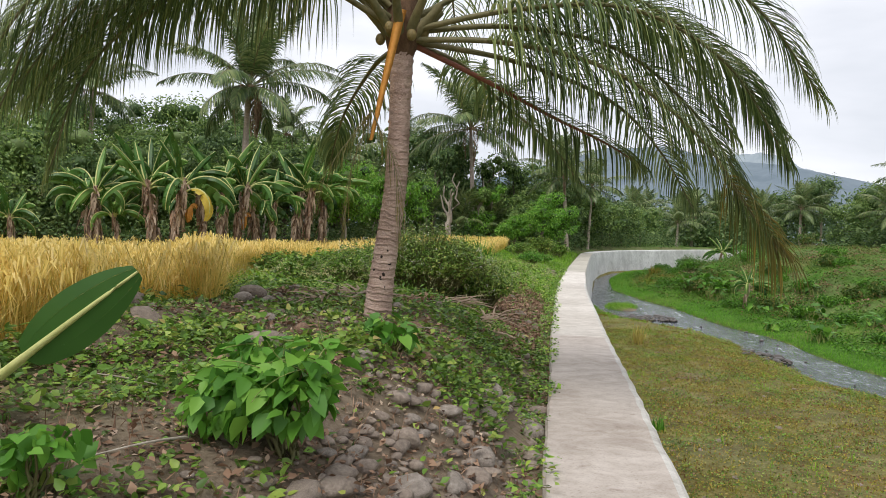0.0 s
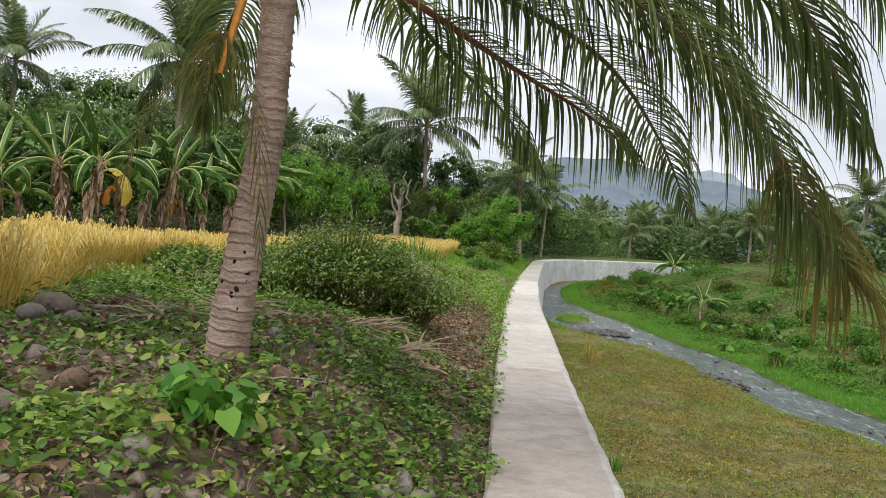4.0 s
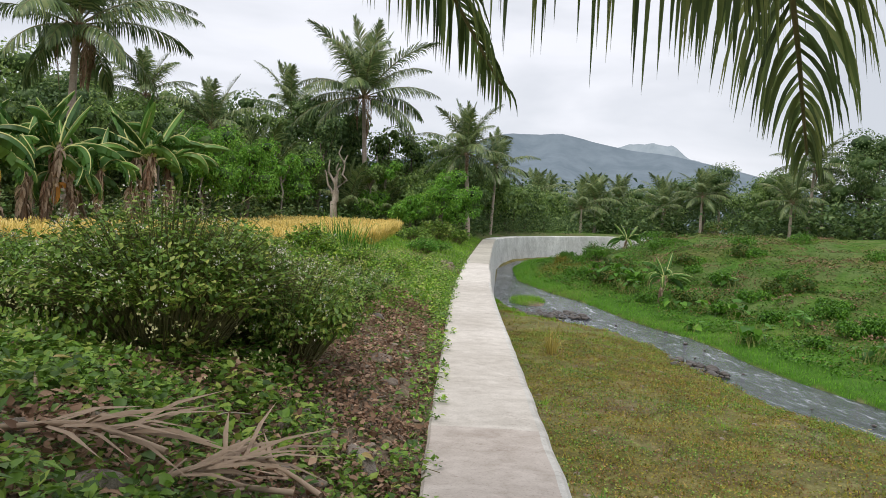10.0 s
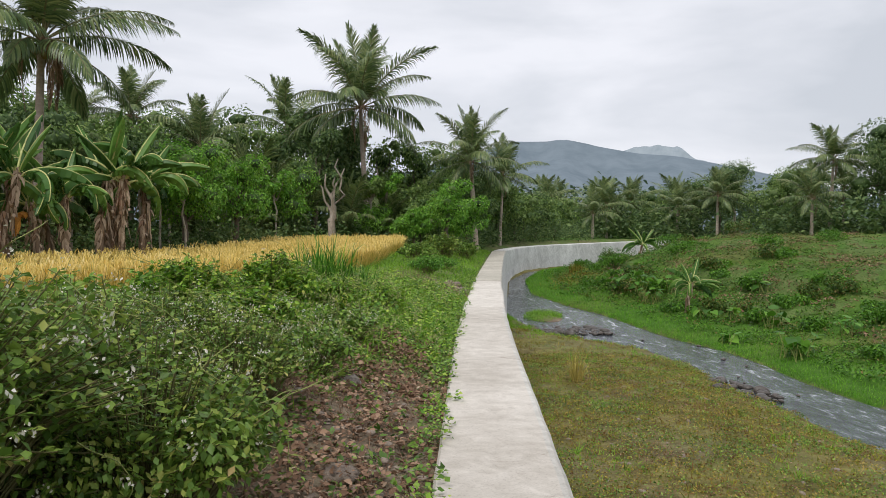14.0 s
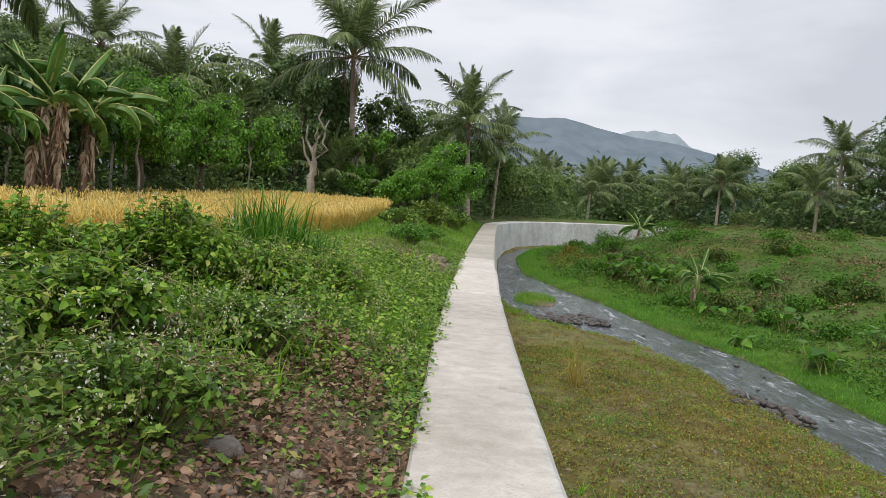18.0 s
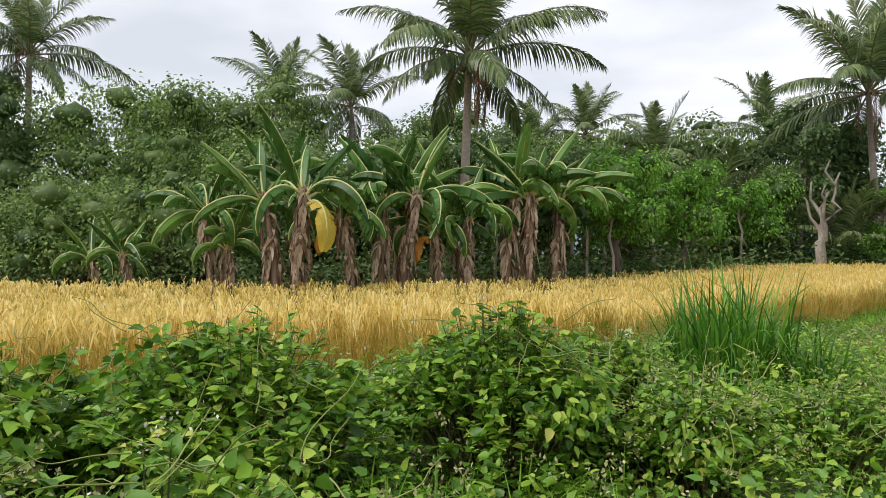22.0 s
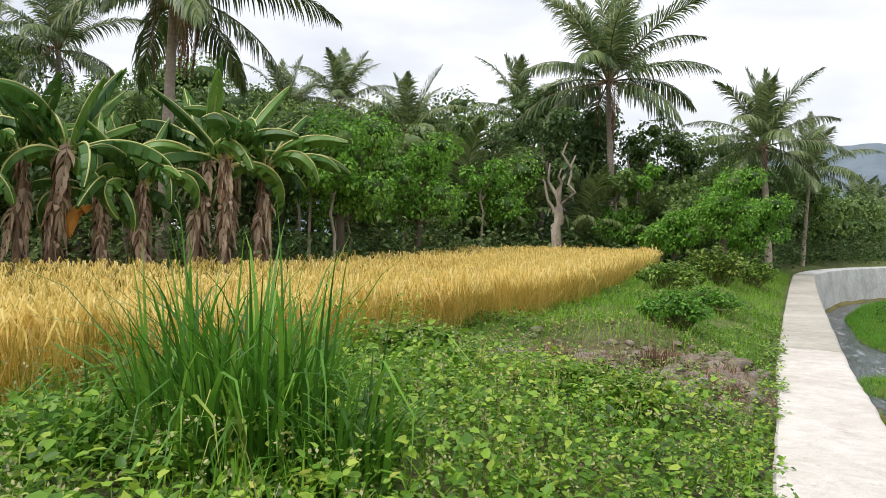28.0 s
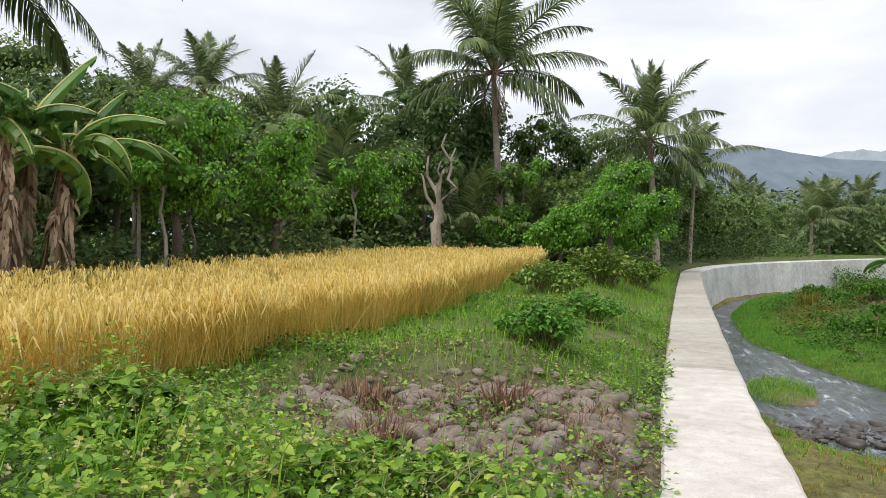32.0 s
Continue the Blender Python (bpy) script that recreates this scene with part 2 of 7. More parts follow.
M_STONE = solid_material("river_stone", [(0.25, (0.13, 0.105, 0.085)), (0.5, (0.31, 0.265, 0.225)), (0.8, (0.54, 0.48, 0.42))], 5, 40, 0.9, 0.7, 0.02)
M_STONE_R = solid_material("brown_river_stone", [(0.25, (0.11, 0.085, 0.07)), (0.5, (0.26, 0.21, 0.17)), (0.8, (0.44, 0.37, 0.31))], 5, 40, 0.9, 0.7, 0.02)
M_WET = solid_material("wet_stream_stone", [(0.25, (0.025, 0.022, 0.02)), (0.7, (0.12, 0.1, 0.085))], 3.5, 30, 0.4, 0.5, 0.015, spec=0.5)
M_SHEATH = solid_material("dry_banana_sheath", [(0.3, (0.13, 0.085, 0.055)), (0.7, (0.36, 0.26, 0.18))], 7, 50, 0.9, 0.6, 0.02, (3, 3, 0.5))
M_HUSK = solid_material("old_coconut_husk", [(0.3, (0.12, 0.07, 0.045)), (0.7, (0.36, 0.24, 0.17))], 8, 50, 0.95, 0.6, 0.02)


def concrete_material(name, low, high, stain):
    m, n, l, b = material(name, 0.88, 0.2)
    mp = n.new("ShaderNodeMapping")
    mp.inputs["Scale"].default_value = (1.0, 1.35, 1.0)
    l.new(object_space(n), mp.inputs["Vector"])
    co = mp.outputs["Vector"]
    big = noise_node(n, l, 0.45, 6.0, 0.6, co, 0.4)
    mid = noise_node(n, l, 4.5, 7.0, 0.65, co, 0.6)
    fine = noise_node(n, l, 55.0, 5.0, 0.7, co)
    r = ramp(n, [(0.38, low), (0.62, high)])
    l.new(mixed(n, l, 0.5, big.outputs["Fac"], mid.outputs["Fac"]), r.inputs["Fac"])
    spots = ramp(n, [(0.56, (0, 0, 0)), (0.66, (0.9, 0.9, 0.9))])
    l.new(mixed(n, l, 0.45, noise_node(n, l, 2.1, 8.0, 0.7, co, 1.2).outputs["Fac"], noise_node(n, l, 14.0, 8.0, 0.75, co, 1.0).outputs["Fac"]), spots.inputs["Fac"])
    base = mixed(n, l, spots.outputs["Color"], r.outputs["Color"], stain)
    grit = ramp(n, [(0.34, (0.78, 0.77, 0.76)), (0.44, (0.97, 0.97, 0.97)), (0.65, (1.04, 1.04, 1.04))])
    l.new(fine.outputs["Fac"], grit.inputs["Fac"])
    l.new(mixed(n, l, 1.0, base, grit.outputs["Color"], "MULTIPLY"), b.inputs["Base Color"])
    bp = n.new("ShaderNodeBump")
    bp.inputs["Strength"].default_value, bp.inputs["Distance"].default_value = 0.5, 0.012
    l.new(mixed(n, l, 0.4, mid.outputs["Fac"], fine.outputs["Fac"]), bp.inputs["Height"])
    l.new(bp.outputs["Normal"], b.inputs["Normal"])
    return m


M_CONC_A = concrete_material("worn_grey_concrete", (0.36, 0.305, 0.26), (0.57, 0.51, 0.46), (0.25, 0.2, 0.165))
M_CONC_B = concrete_material("pale_concrete", (0.52, 0.475, 0.42), (0.73, 0.69, 0.635), (0.4, 0.35, 0.3))
M_CONC_M = concrete_material("light_grey_concrete", (0.44, 0.4, 0.35), (0.65, 0.605, 0.55), (0.33, 0.285, 0.24))
M_CONC_C = concrete_material("buff_concrete", (0.36, 0.33, 0.275), (0.55, 0.52, 0.45), (0.3, 0.265, 0.21))
M_CHIP = concrete_material("chipped_concrete_edge", (0.38, 0.36, 0.325), (0.66, 0.64, 0.6), (0.3, 0.275, 0.24))
M_FACE = concrete_material("streaked_wall_face", (0.5, 0.49, 0.47), (0.82, 0.81, 0.79), (0.17, 0.16, 0.15))


def ground_material():
    """Soil, litter and turf, blended by the ground's own cover values."""
    m, n, l, b = material("soil_and_turf", 0.95, 0.1)
    co = object_space(n)
    fine = noise_node(n, l, 14.0, 8.0, 0.7, co, 0.5)
    mid = noise_node(n, l, 2.2, 6.0, 0.6, co)

    def tone(stops):
        r = ramp(n, stops)
        l.new(mixed(n, l, 0.5, fine.outputs["Fac"], mid.outputs["Fac"]), r.inputs["Fac"])
        return r.outputs["Color"]

    soil = tone([(0.3, (0.09, 0.066, 0.045)), (0.5, (0.2, 0.155, 0.11)), (0.7, (0.36, 0.295, 0.22))])
    turf = tone([(0.3, (0.025, 0.065, 0.008)), (0.5, (0.055, 0.145, 0.014)), (0.7, (0.1, 0.2, 0.024))])
    straw = tone([(0.36, (0.07, 0.055, 0.022)), (0.5, (0.18, 0.15, 0.05)), (0.64, (0.31, 0.28, 0.085))])
    at = n.new("ShaderNodeAttribute")
    at.attribute_name = "cover"
    sep = n.new("ShaderNodeSeparateColor")
    l.new(at.outputs["Color"], sep.inputs["Color"])
    base = mixed(n, l, sep.outputs["Red"], soil, turf)
    base = mixed(n, l, sep.outputs["Green"], base, straw)
    l.new(base, b.inputs["Base Color"])
    bp = n.new("ShaderNodeBump")
    bp.inputs["Strength"].default_value, bp.inputs["Distance"].default_value = 0.8, 0.04
    l.new(fine.outputs["Fac"], bp.inputs["Height"])
    l.new(bp.outputs["Normal"], b.inputs["Normal"])
    return m


M_GROUND = ground_material()


def water_material():
    m, n, l, b = material("shallow_stream_water", 0.1, 0.5)
    co = object_space(n)
    mp = n.new("ShaderNodeMapping")
    mp.inputs["Scale"].default_value = (1.3, 0.42, 1.0)
    mp.inputs["Rotation"].default_value = (0, 0, radians(12))
    l.new(co, mp.inputs["Vector"])
    rip = noise_node(n, l, 6.5, 6.0, 0.62, mp.outputs["Vector"], 0.8)
    # pale glints of sky on the ripples, painted into the base colour
    ripple_glints = ramp(n, [(0.42, (0.04, 0.045, 0.05)), (0.56, (0.1, 0.115, 0.13)), (0.68, (0.5, 0.52, 0.55))])
    l.new(noise_node(n, l, 2.2, 8.0, 0.72, mp.outputs["Vector"], 1.0).outputs["Fac"], ripple_glints.inputs["Fac"])
    l.new(ripple_glints.outputs["Color"], b.inputs["Base Color"])
    bp = n.new("ShaderNodeBump")
    bp.inputs["Strength"].default_value, bp.inputs["Distance"].default_value = 0.5, 0.08
    l.new(rip.outputs["Fac"], bp.inputs["Height"])
    l.new(bp.outputs["Normal"], b.inputs["Normal"])
    return m


M_WATER = water_material()


# Distance haze is painted in: a blue-grey colour plus a faint glow
def hill_haze_material(name, low, high, glow):
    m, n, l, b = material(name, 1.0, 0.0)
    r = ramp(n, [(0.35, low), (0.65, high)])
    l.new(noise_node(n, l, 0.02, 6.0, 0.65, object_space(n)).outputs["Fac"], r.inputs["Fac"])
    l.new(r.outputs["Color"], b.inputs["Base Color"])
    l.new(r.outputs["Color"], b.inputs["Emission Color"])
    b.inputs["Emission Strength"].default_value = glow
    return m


M_HILL = hill_haze_material("painted_haze_hillside", (0.115, 0.145, 0.172), (0.15, 0.182, 0.212), 0.42)
M_HILL_B = hill_haze_material("painted_haze_far_ridge", (0.19, 0.225, 0.255), (0.25, 0.285, 0.315), 0.5)

# ---- mesh helpers ----
class Geo:
    """Vertices and faces gathered for one mesh, with a material slot for each face."""

    def __init__(self):
        self.v, self.f, self.s, self.count = [], [], [], 0

    def add(self, v, f, slot=0):
        v, f = np.asarray(v, float).reshape(-1, 3), np.asarray(f, int)
        self.v.append(v)
        self.f.append(f + self.count)
        self.s.append(slot)
        self.count += len(v)
        return self

    def mesh(self, name, mats, smooth=True):
        me = bpy.data.meshes.new(name)
        v = np.concatenate(self.v)
        me.vertices.add(len(v))
        me.vertices.foreach_set("co", v.astype(np.float32).ravel())
        loops = np.concatenate([f.ravel() for f in self.f])
        sizes = np.concatenate([np.full(len(f), f.shape[1]) for f in self.f])
        slots = np.concatenate([np.full(len(f), s) for f, s in zip(self.f, self.s)])
        me.loops.add(len(loops))
        me.loops.foreach_set("vertex_index", loops.astype(np.int32))
        me.polygons.add(len(sizes))
        me.polygons.foreach_set("loop_start", np.r_[0, np.cumsum(sizes)[:-1]].astype(np.int32))
        me.polygons.foreach_set("loop_total", sizes.astype(np.int32))
        me.polygons.foreach_set("material_index", slots.astype(np.int32))
        me.polygons.foreach_set("use_smooth", np.full(len(sizes), smooth))
        for m in mats if isinstance(mats, (list, tuple)) else [mats]:
            me.materials.append(m)
        me.update(calc_edges=True)
        return me


def thing(name, at, label, category, group="", kind=""):
    ob = new(name)
    ob.empty_display_size = 0.2
    ob.location = at
    return tagged(ob, label, category, group, kind)


def part(name, geo, mats, parent, label="", smooth=True):
    me = geo if isinstance(geo, bpy.types.Mesh) else geo.mesh(name, mats, smooth)
    ob = new(name, me)
    ob.parent = parent
    return tagged(ob, label)


def turn_matrices(yaw, pitch, roll):
    """Rotations that lay a leaf along +y, lift it by pitch, roll it about itself and turn it by yaw."""
    cy, sy, cp, sp, cr, sr = np.cos(yaw), np.sin(yaw), np.cos(pitch), np.sin(pitch), np.cos(roll), np.sin(roll)
    fwd = np.stack([-sy * cp, cy * cp, sp], -1)
    side = np.stack([cy, sy, 0 * yaw], -1)
    up = np.cross(side, fwd)
    s2 = side * cr[:, None] + up * sr[:, None]
    u2 = up * cr[:, None] - side * sr[:, None]
    return np.stack([s2, fwd, u2], -1)


def scatter(geo, template, at, rot, size, slot=0):
    """Copies of a small template, joined into geo."""
    tv, tf = np.asarray(template[0], float), np.asarray(template[1])
    at, size = np.asarray(at, float), np.asarray(size, float)
    scaled = tv[None] * (size[:, None, None] if size.ndim == 1 else size[:, None, :])
    v = np.einsum("nij,nkj->nki", rot, scaled) + at[:, None]
    f = tf[None] + (np.arange(len(at)) * len(tv))[:, None, None]
    return geo.add(v.reshape(-1, 3), f.reshape(-1, tf.shape[1]), slot)


LEAF = ([(0, 0, 0), (-0.36, 0.38, 0.1), (0.36, 0.38, 0.1), (0, 1, -0.12), (0, 0.45, 0)], [(0, 4, 1), (4, 3, 1), (0, 2, 4), (4, 2, 3)])
HEART = ([(0, 0.08, 0), (-0.3, 0, 0.03), (-0.46, 0.3, 0.06), (-0.3, 0.62, 0.03), (0, 1, -0.1), (0.3, 0.62, 0.03), (0.46, 0.3, 0.06), (0.3, 0, 0.03), (0, 0.5, -0.03)],
         [(0, 8, 1), (1, 8, 2), (2, 8, 3), (3, 8, 4), (4, 8, 5), (5, 8, 6), (6, 8, 7), (7, 8, 0)])
OVATE = ([(0, 0, 0), (-0.33, 0.22, 0.05), (-0.25, 0.62, 0.04), (0, 1, -0.12), (0.25, 0.62, 0.04), (0.33, 0.22, 0.05)], [(0, 3, 2, 1), (0, 5, 4, 3)])
SMALL = ([(0, 0, 0), (-0.3, 0.5, 0.06), (0, 1, -0.08), (0.3, 0.5, 0.06)], [(0, 3, 2), (0, 2, 1)])
BLADE = ([(-0.03, 0, 0), (0.03, 0, 0), (0.024, 0.5, -0.03), (-0.024, 0.5, -0.03), (0, 1, -0.22)], [(0, 1, 2), (0, 2, 3), (3, 2, 4)])


def tube(geo, path, radii, sides=8, slot=0, cap=True):
    """A round, tapered stem along a path."""
    path = np.asarray(path, float)
    radii = np.broadcast_to(np.asarray(radii, float), (len(path),))
    tang = np.gradient(path, axis=0)
    tang /= np.linalg.norm(tang, axis=1)[:, None] + 1e-9
    ref = np.where(np.abs(tang[:, 2:3]) > 0.9, [[1.0, 0, 0]], [[0, 0, 1.0]])
    a = np.cross(tang, ref)
    a /= np.linalg.norm(a, axis=1)[:, None] + 1e-9
    b = np.cross(tang, a)
    ang = np.linspace(0, 2 * np.pi, sides, endpoint=False)
    ring = a[:, None] * np.cos(ang)[None, :, None] + b[:, None] * np.sin(ang)[None, :, None]
    v = path[:, None] + ring * radii[:, None, None]
    i, j = np.meshgrid(np.arange(len(path) - 1), np.arange(sides), indexing="ij")
    k = (j + 1) % sides
    f = np.stack([i * sides + j, i * sides + k, (i + 1) * sides + k, (i + 1) * sides + j], -1).reshape(-1, 4)
    geo.add(v.reshape(-1, 3), f, slot)
    if cap:
        geo.add(np.r_[v[-1], path[-1:]], np.stack([np.arange(sides), (np.arange(sides) + 1) % sides, np.full(sides, sides)], -1), slot)
    return geo


def spline(points, n):
    """A smooth curve through a few points."""
    p = np.asarray(points, float)
    p = np.r_[2 * p[:1] - p[1:2], p, 2 * p[-1:] - p[-2:-1]]
    out = []
    for t in np.linspace(0, len(p) - 3 - 1e-6, n):
        i, u = int(t), t % 1
        a, b, c, d = p[i:i + 4]
        out.append(0.5 * (2 * b + (c - a) * u + (2 * a - 5 * b + 4 * c - d) * u * u + (3 * b - a - 3 * c + d) * u ** 3))
    return np.array(out)


def fbm(x, y, scale, seed=0.0):
    """Cheap smooth noise for arrays, about -1 to 1."""
    x, y = np.asarray(x, float) / scale + seed * 7.3, np.asarray(y, float) / scale - seed * 3.1
    out, amp = 0, 1.0
    for k in range(4):
        out = out + amp * np.sin(x * 1.7 + 1.3 * np.sin(y * 1.1 + k) + k * 2.1) * np.cos(y * 1.9 + 1.1 * np.sin(x * 1.3 + 2 * k) + k)
        x, y, amp = x * 2.03 + 1.7, y * 1.97 - 0.9, amp * 0.5
    return out / 1.4


def smooth_step(a, b, x):
    t = np.clip((np.asarray(x, float) - a) / (b - a), 0, 1)
    return t * t * (3 - 2 * t)



# ---- the plan: wall line, stream and land ----
WALL = np.array([(-3.8, -8), (-2.35, 5), (-1.3, 15), (-0.95, 18), (-0.6, 21.2), (-0.12, 25.2), (0.36, 29.2), (0.97, 33.7), (1.5, 37.1), (2.0, 40.5),
                 (4.1, 53), (5.6, 61.5), (6.5, 66), (8.1, 70.5), (10.6, 75.2), (14, 79.8), (18.5, 84.8), (23.8, 90.4), (32, 97), (45, 104), (62, 109)], float)
WALL_LINE = spline(np.c_[WALL, np.interp(WALL[:, 1], [50, 66, 90, 110], [0, 0.2, 0.48, 0.6])], 260)
WIDTH = 0.85
# y, near bank x, far bank x
STREAM = np.array([(-60, 24, 32), (-10, 18, 25), (10, 14, 20), (20, 12, 16), (28, 10.4, 13.4), (31, 10.1, 12.9), (33.5, 9.0, 12.4), (36.4, 9.1, 11.9), (39, 8.9, 11.75), (41.5, 9.2, 12.0), (44.3, 8.8, 12.0), (46.5, 8.1, 11.5),
                   (48, 6.4, 11.0), (50, 5.5, 10.6), (53, 5.0, 10.0), (55.8, 5.35, 8.9), (60, 6.3, 7.95), (66, 7.4, 8.75), (70, 9.1, 10.3), (75, 11.8, 13.1), (80, 15.2, 17), (90, 25, 27), (104, 46, 48), (160, 150, 152)], float)
# x, y along the open edge of the rice field, with a notch beside the earth bank
EDGE = np.array([(-5.2, 12.0), (-5.0, 14.5), (-4.85, 16.6), (-5.6, 16.85), (-6.8, 17.2), (-6.0, 17.6), (-4.55, 18.0), (-4.45, 18.4), (-4.9, 19.6), (-5.5, 21), (-6.8, 25), (-6.0, 28.2),
                 (-4.6, 30.5), (-3.6, 32.5), (-3.0, 34), (-2.5, 37), (-1.9, 40), (-1.2, 42.5), (-0.5, 50), (0.2, 57.5)], float)


def bank_distance(x, y):
    """Distance to the crest of the low earth bank between the palm and the rice."""
    (ax, ay), (bx, by) = (-3.55, 18.75), (-4.35, 15.7)
    t = np.clip(((x - ax) * (bx - ax) + (y - ay) * (by - ay)) / ((bx - ax) ** 2 + (by - ay) ** 2), 0, 1)
    return np.hypot(x - ax - t * (bx - ax), y - ay - t * (by - ay))


def wall_distance(x, y):
    """Distance to the right of the land-side edge of the wall (negative on the land)."""
    x, y = np.asarray(x, float), np.asarray(y, float)
    best, sign = np.full(x.shape, 1e9), np.ones(x.shape)
    line = WALL_LINE[::5, :2]
    for (ax, ay), (bx, by) in zip(line[:-1], line[1:]):
        dx, dy = bx - ax, by - ay
        t = np.clip(((x - ax) * dx + (y - ay) * dy) / (dx * dx + dy * dy), 0, 1)
        d = np.hypot(x - ax - t * dx, y - ay - t * dy)
        s = np.where((x - ax) * dy - (y - ay) * dx > 0, 1.0, -1.0)
        sign = np.where(d < best, s, sign)
        best = np.minimum(best, d)
    return best * sign


def water_level(y):
    return -2.85 + 0.055 * np.clip(np.asarray(y, float) - 47, 0, 24)


def land_height(x, y):
    x, y = np.asarray(x, float), np.asarray(y, float)
    d = wall_distance(x, y)
    u = -d
    top = np.interp(y, [5, 13, 15, 17, 18.4, 20, 24, 30, 35, 41, 56, 80, 200], [0.3, 0.42, 0.55, 0.68, 0.65, 0.53, 0.46, 0.33, 0.3, 0.32, 0.45, 0.6, 0.8])
    edge = np.interp(y, [50, 66, 90], [-0.06, 0.1, 0.4])
    left = edge + (top - edge) * smooth_step(0.0, np.interp(y, [13.5, 15.5, 18.6, 20.5], [2.0, 1.3, 1.3, 2.0]), u) + 0.05 * fbm(x, y, 1.1) * smooth_step(0.2, 1.0, u)
    inside = smooth_step(-0.1, np.where(y < 20, 0.5, 1.3), np.interp(y, EDGE[:, 1], EDGE[:, 0]) + 0.15 - x)
    paddy = np.interp(y, [12, 22, 28, 33, 40, 50, 57, 80], [0.3, 0.3, 0.1, -0.04, 0.06, 0.33, 0.5, 0.6])
    left = left * (1 - inside) + paddy * inside
    left = left + (0.1 + 0.07 * fbm(x, y, 0.35, 2)) * smooth_step(0.5, 0.05, bank_distance(x, y))
    pile = smooth_step(2.6, 1.2, np.hypot((x - 0.2) / 1.1, (y - 37.4) / 0.9))
    left = left * (1 - pile) + (0.02 + 0.06 * fbm(x, y, 0.6)) * pile
    left = np.where(u < 0.3, np.minimum(left, edge - 0.03), left)
    a, b = np.interp(y, STREAM[:, 0], STREAM[:, 1]), np.interp(y, STREAM[:, 0], STREAM[:, 2])
    w = water_level(y)
    q, p = x - b, a - x
    far = w + 0.12 + 0.06 * np.clip(q, 0, 3) + (2.3 + 0.3 * fbm(x, y, 9, 2)) * smooth_step(2.0, 15, q) + 0.22 * fbm(x, y, 2.2, 5) * smooth_step(2.0, 5.0, q) + 0.6 * smooth_step(14, 45, q)
    near = w + 0.1 + 0.28 * smooth_step(0, 3.0, p) + 0.05 * fbm(x, y, 1.4, 1)
    right = np.where(q > 0, far, near)
    into = np.minimum(x - a, b - x)
    right = np.where(into > 0, w + 0.1 - 0.4 * smooth_step(0, 0.5, into), right)
    return np.where(d < 0.3, left, right)


def on_land(points):
    """Lift x, y pairs onto the ground."""
    p = np.asarray(points, float).reshape(-1, 2)
    return np.c_[p, land_height(p[:, 0], p[:, 1])]

# ---- the setting ----
def axis(fine_a, fine_b, step, far_a, far_b):
    mid = np.arange(fine_a, fine_b + 1e-6, step)
    out, s = [], step
    v = fine_b
    while v < far_b:
        s *= 1.22
        v += s
        out.append(v)
    low, s, v = [], step, fine_a
    while v > far_a:
        s *= 1.22
        v -= s
        low.append(v)
    return np.r_[low[::-1], mid, out]


gx, gy = axis(-7, 30, 0.25, -2500, 2500), axis(8, 96, 0.3, -2000, 3500)
X, Y = np.meshgrid(gx, gy, indexing="ij")
Z = land_height(X, Y)
i, j = np.meshgrid(np.arange(len(gx) - 1), np.arange(len(gy) - 1), indexing="ij")
k = i * len(gy) + j
ground_mesh = Geo().add(np.stack([X, Y, Z], -1), np.stack([k, k + len(gy), k + len(gy) + 1, k + 1], -1).reshape(-1, 4)).mesh("ground", M_GROUND)
D = wall_distance(X, Y)
bank_a, bank_b = np.interp(Y, STREAM[:, 0], STREAM[:, 1]), np.interp(Y, STREAM[:, 0], STREAM[:, 2])
left_green = np.clip(0.05 + 0.55 * smooth_step(25, 29, Y) + 0.3 * fbm(X, Y, 1.6, 4) + 0.5 * smooth_step(2.5, 4.5, -D), 0, 1)
bare = np.maximum.reduce([smooth_step(0.65, 0.25, bank_distance(X, Y)), smooth_step(2.6, 1.0, np.hypot((X + 1.9) / 1.0, (Y - 15.4) / 1.5)), smooth_step(2.6, 1.2, np.hypot((X - 0.2) / 1.1, (Y - 37.4) / 0.9)),
                          smooth_step(1.4, 0.6, np.hypot((X + 1.1 - 0.13 * (Y - 22)) / 0.55, (Y - 22.5) / 3.2))])
green = np.where(D < WIDTH * 0.5, left_green * (1 - 0.85 * bare), np.where(X > bank_b - 0.2, np.clip(0.95 - 0.25 * smooth_step(2.5, 5.0, X - bank_b) * smooth_step(-0.1, 0.4, fbm(X, Y, 2.2, 9)), 0, 1), 0.35 + 0.3 * fbm(X, Y, 1.5, 5)))
straw = np.where(D < WIDTH * 0.5, np.clip(0.1 + 0.2 * fbm(X, Y, 2.3, 3), 0, 0.6) * (1 - bare), np.where(X > bank_b - 0.2, np.clip(0.3 * fbm(X, Y, 4, 6) + 0.12 * smooth_step(5, 14, X - bank_b), 0, 0.4), np.clip(0.62 + 0.4 * fbm(X, Y, 1.8, 7), 0, 1)))
field = np.interp(Y, EDGE[:, 1], EDGE[:, 0])
ripe = smooth_step(-0.1, 0.4, field - X) * smooth_step(59, 57, Y)
green, straw = green * (1 - 0.95 * ripe), straw * (1 - ripe) + 0.95 * ripe
cover = np.stack([np.clip(green, 0, 1), np.clip(straw, 0, 1), 0 * green, 1 + 0 * green], -1).reshape(-1, 4)
layer = ground_mesh.color_attributes.new("cover", "FLOAT_COLOR", "POINT")
layer.data.foreach_set("color", cover.astype(np.float32).ravel())
tagged(new("ground", ground_mesh), "earth bank with weeds, soil and turf beside a stream", "ground", kind="structure")


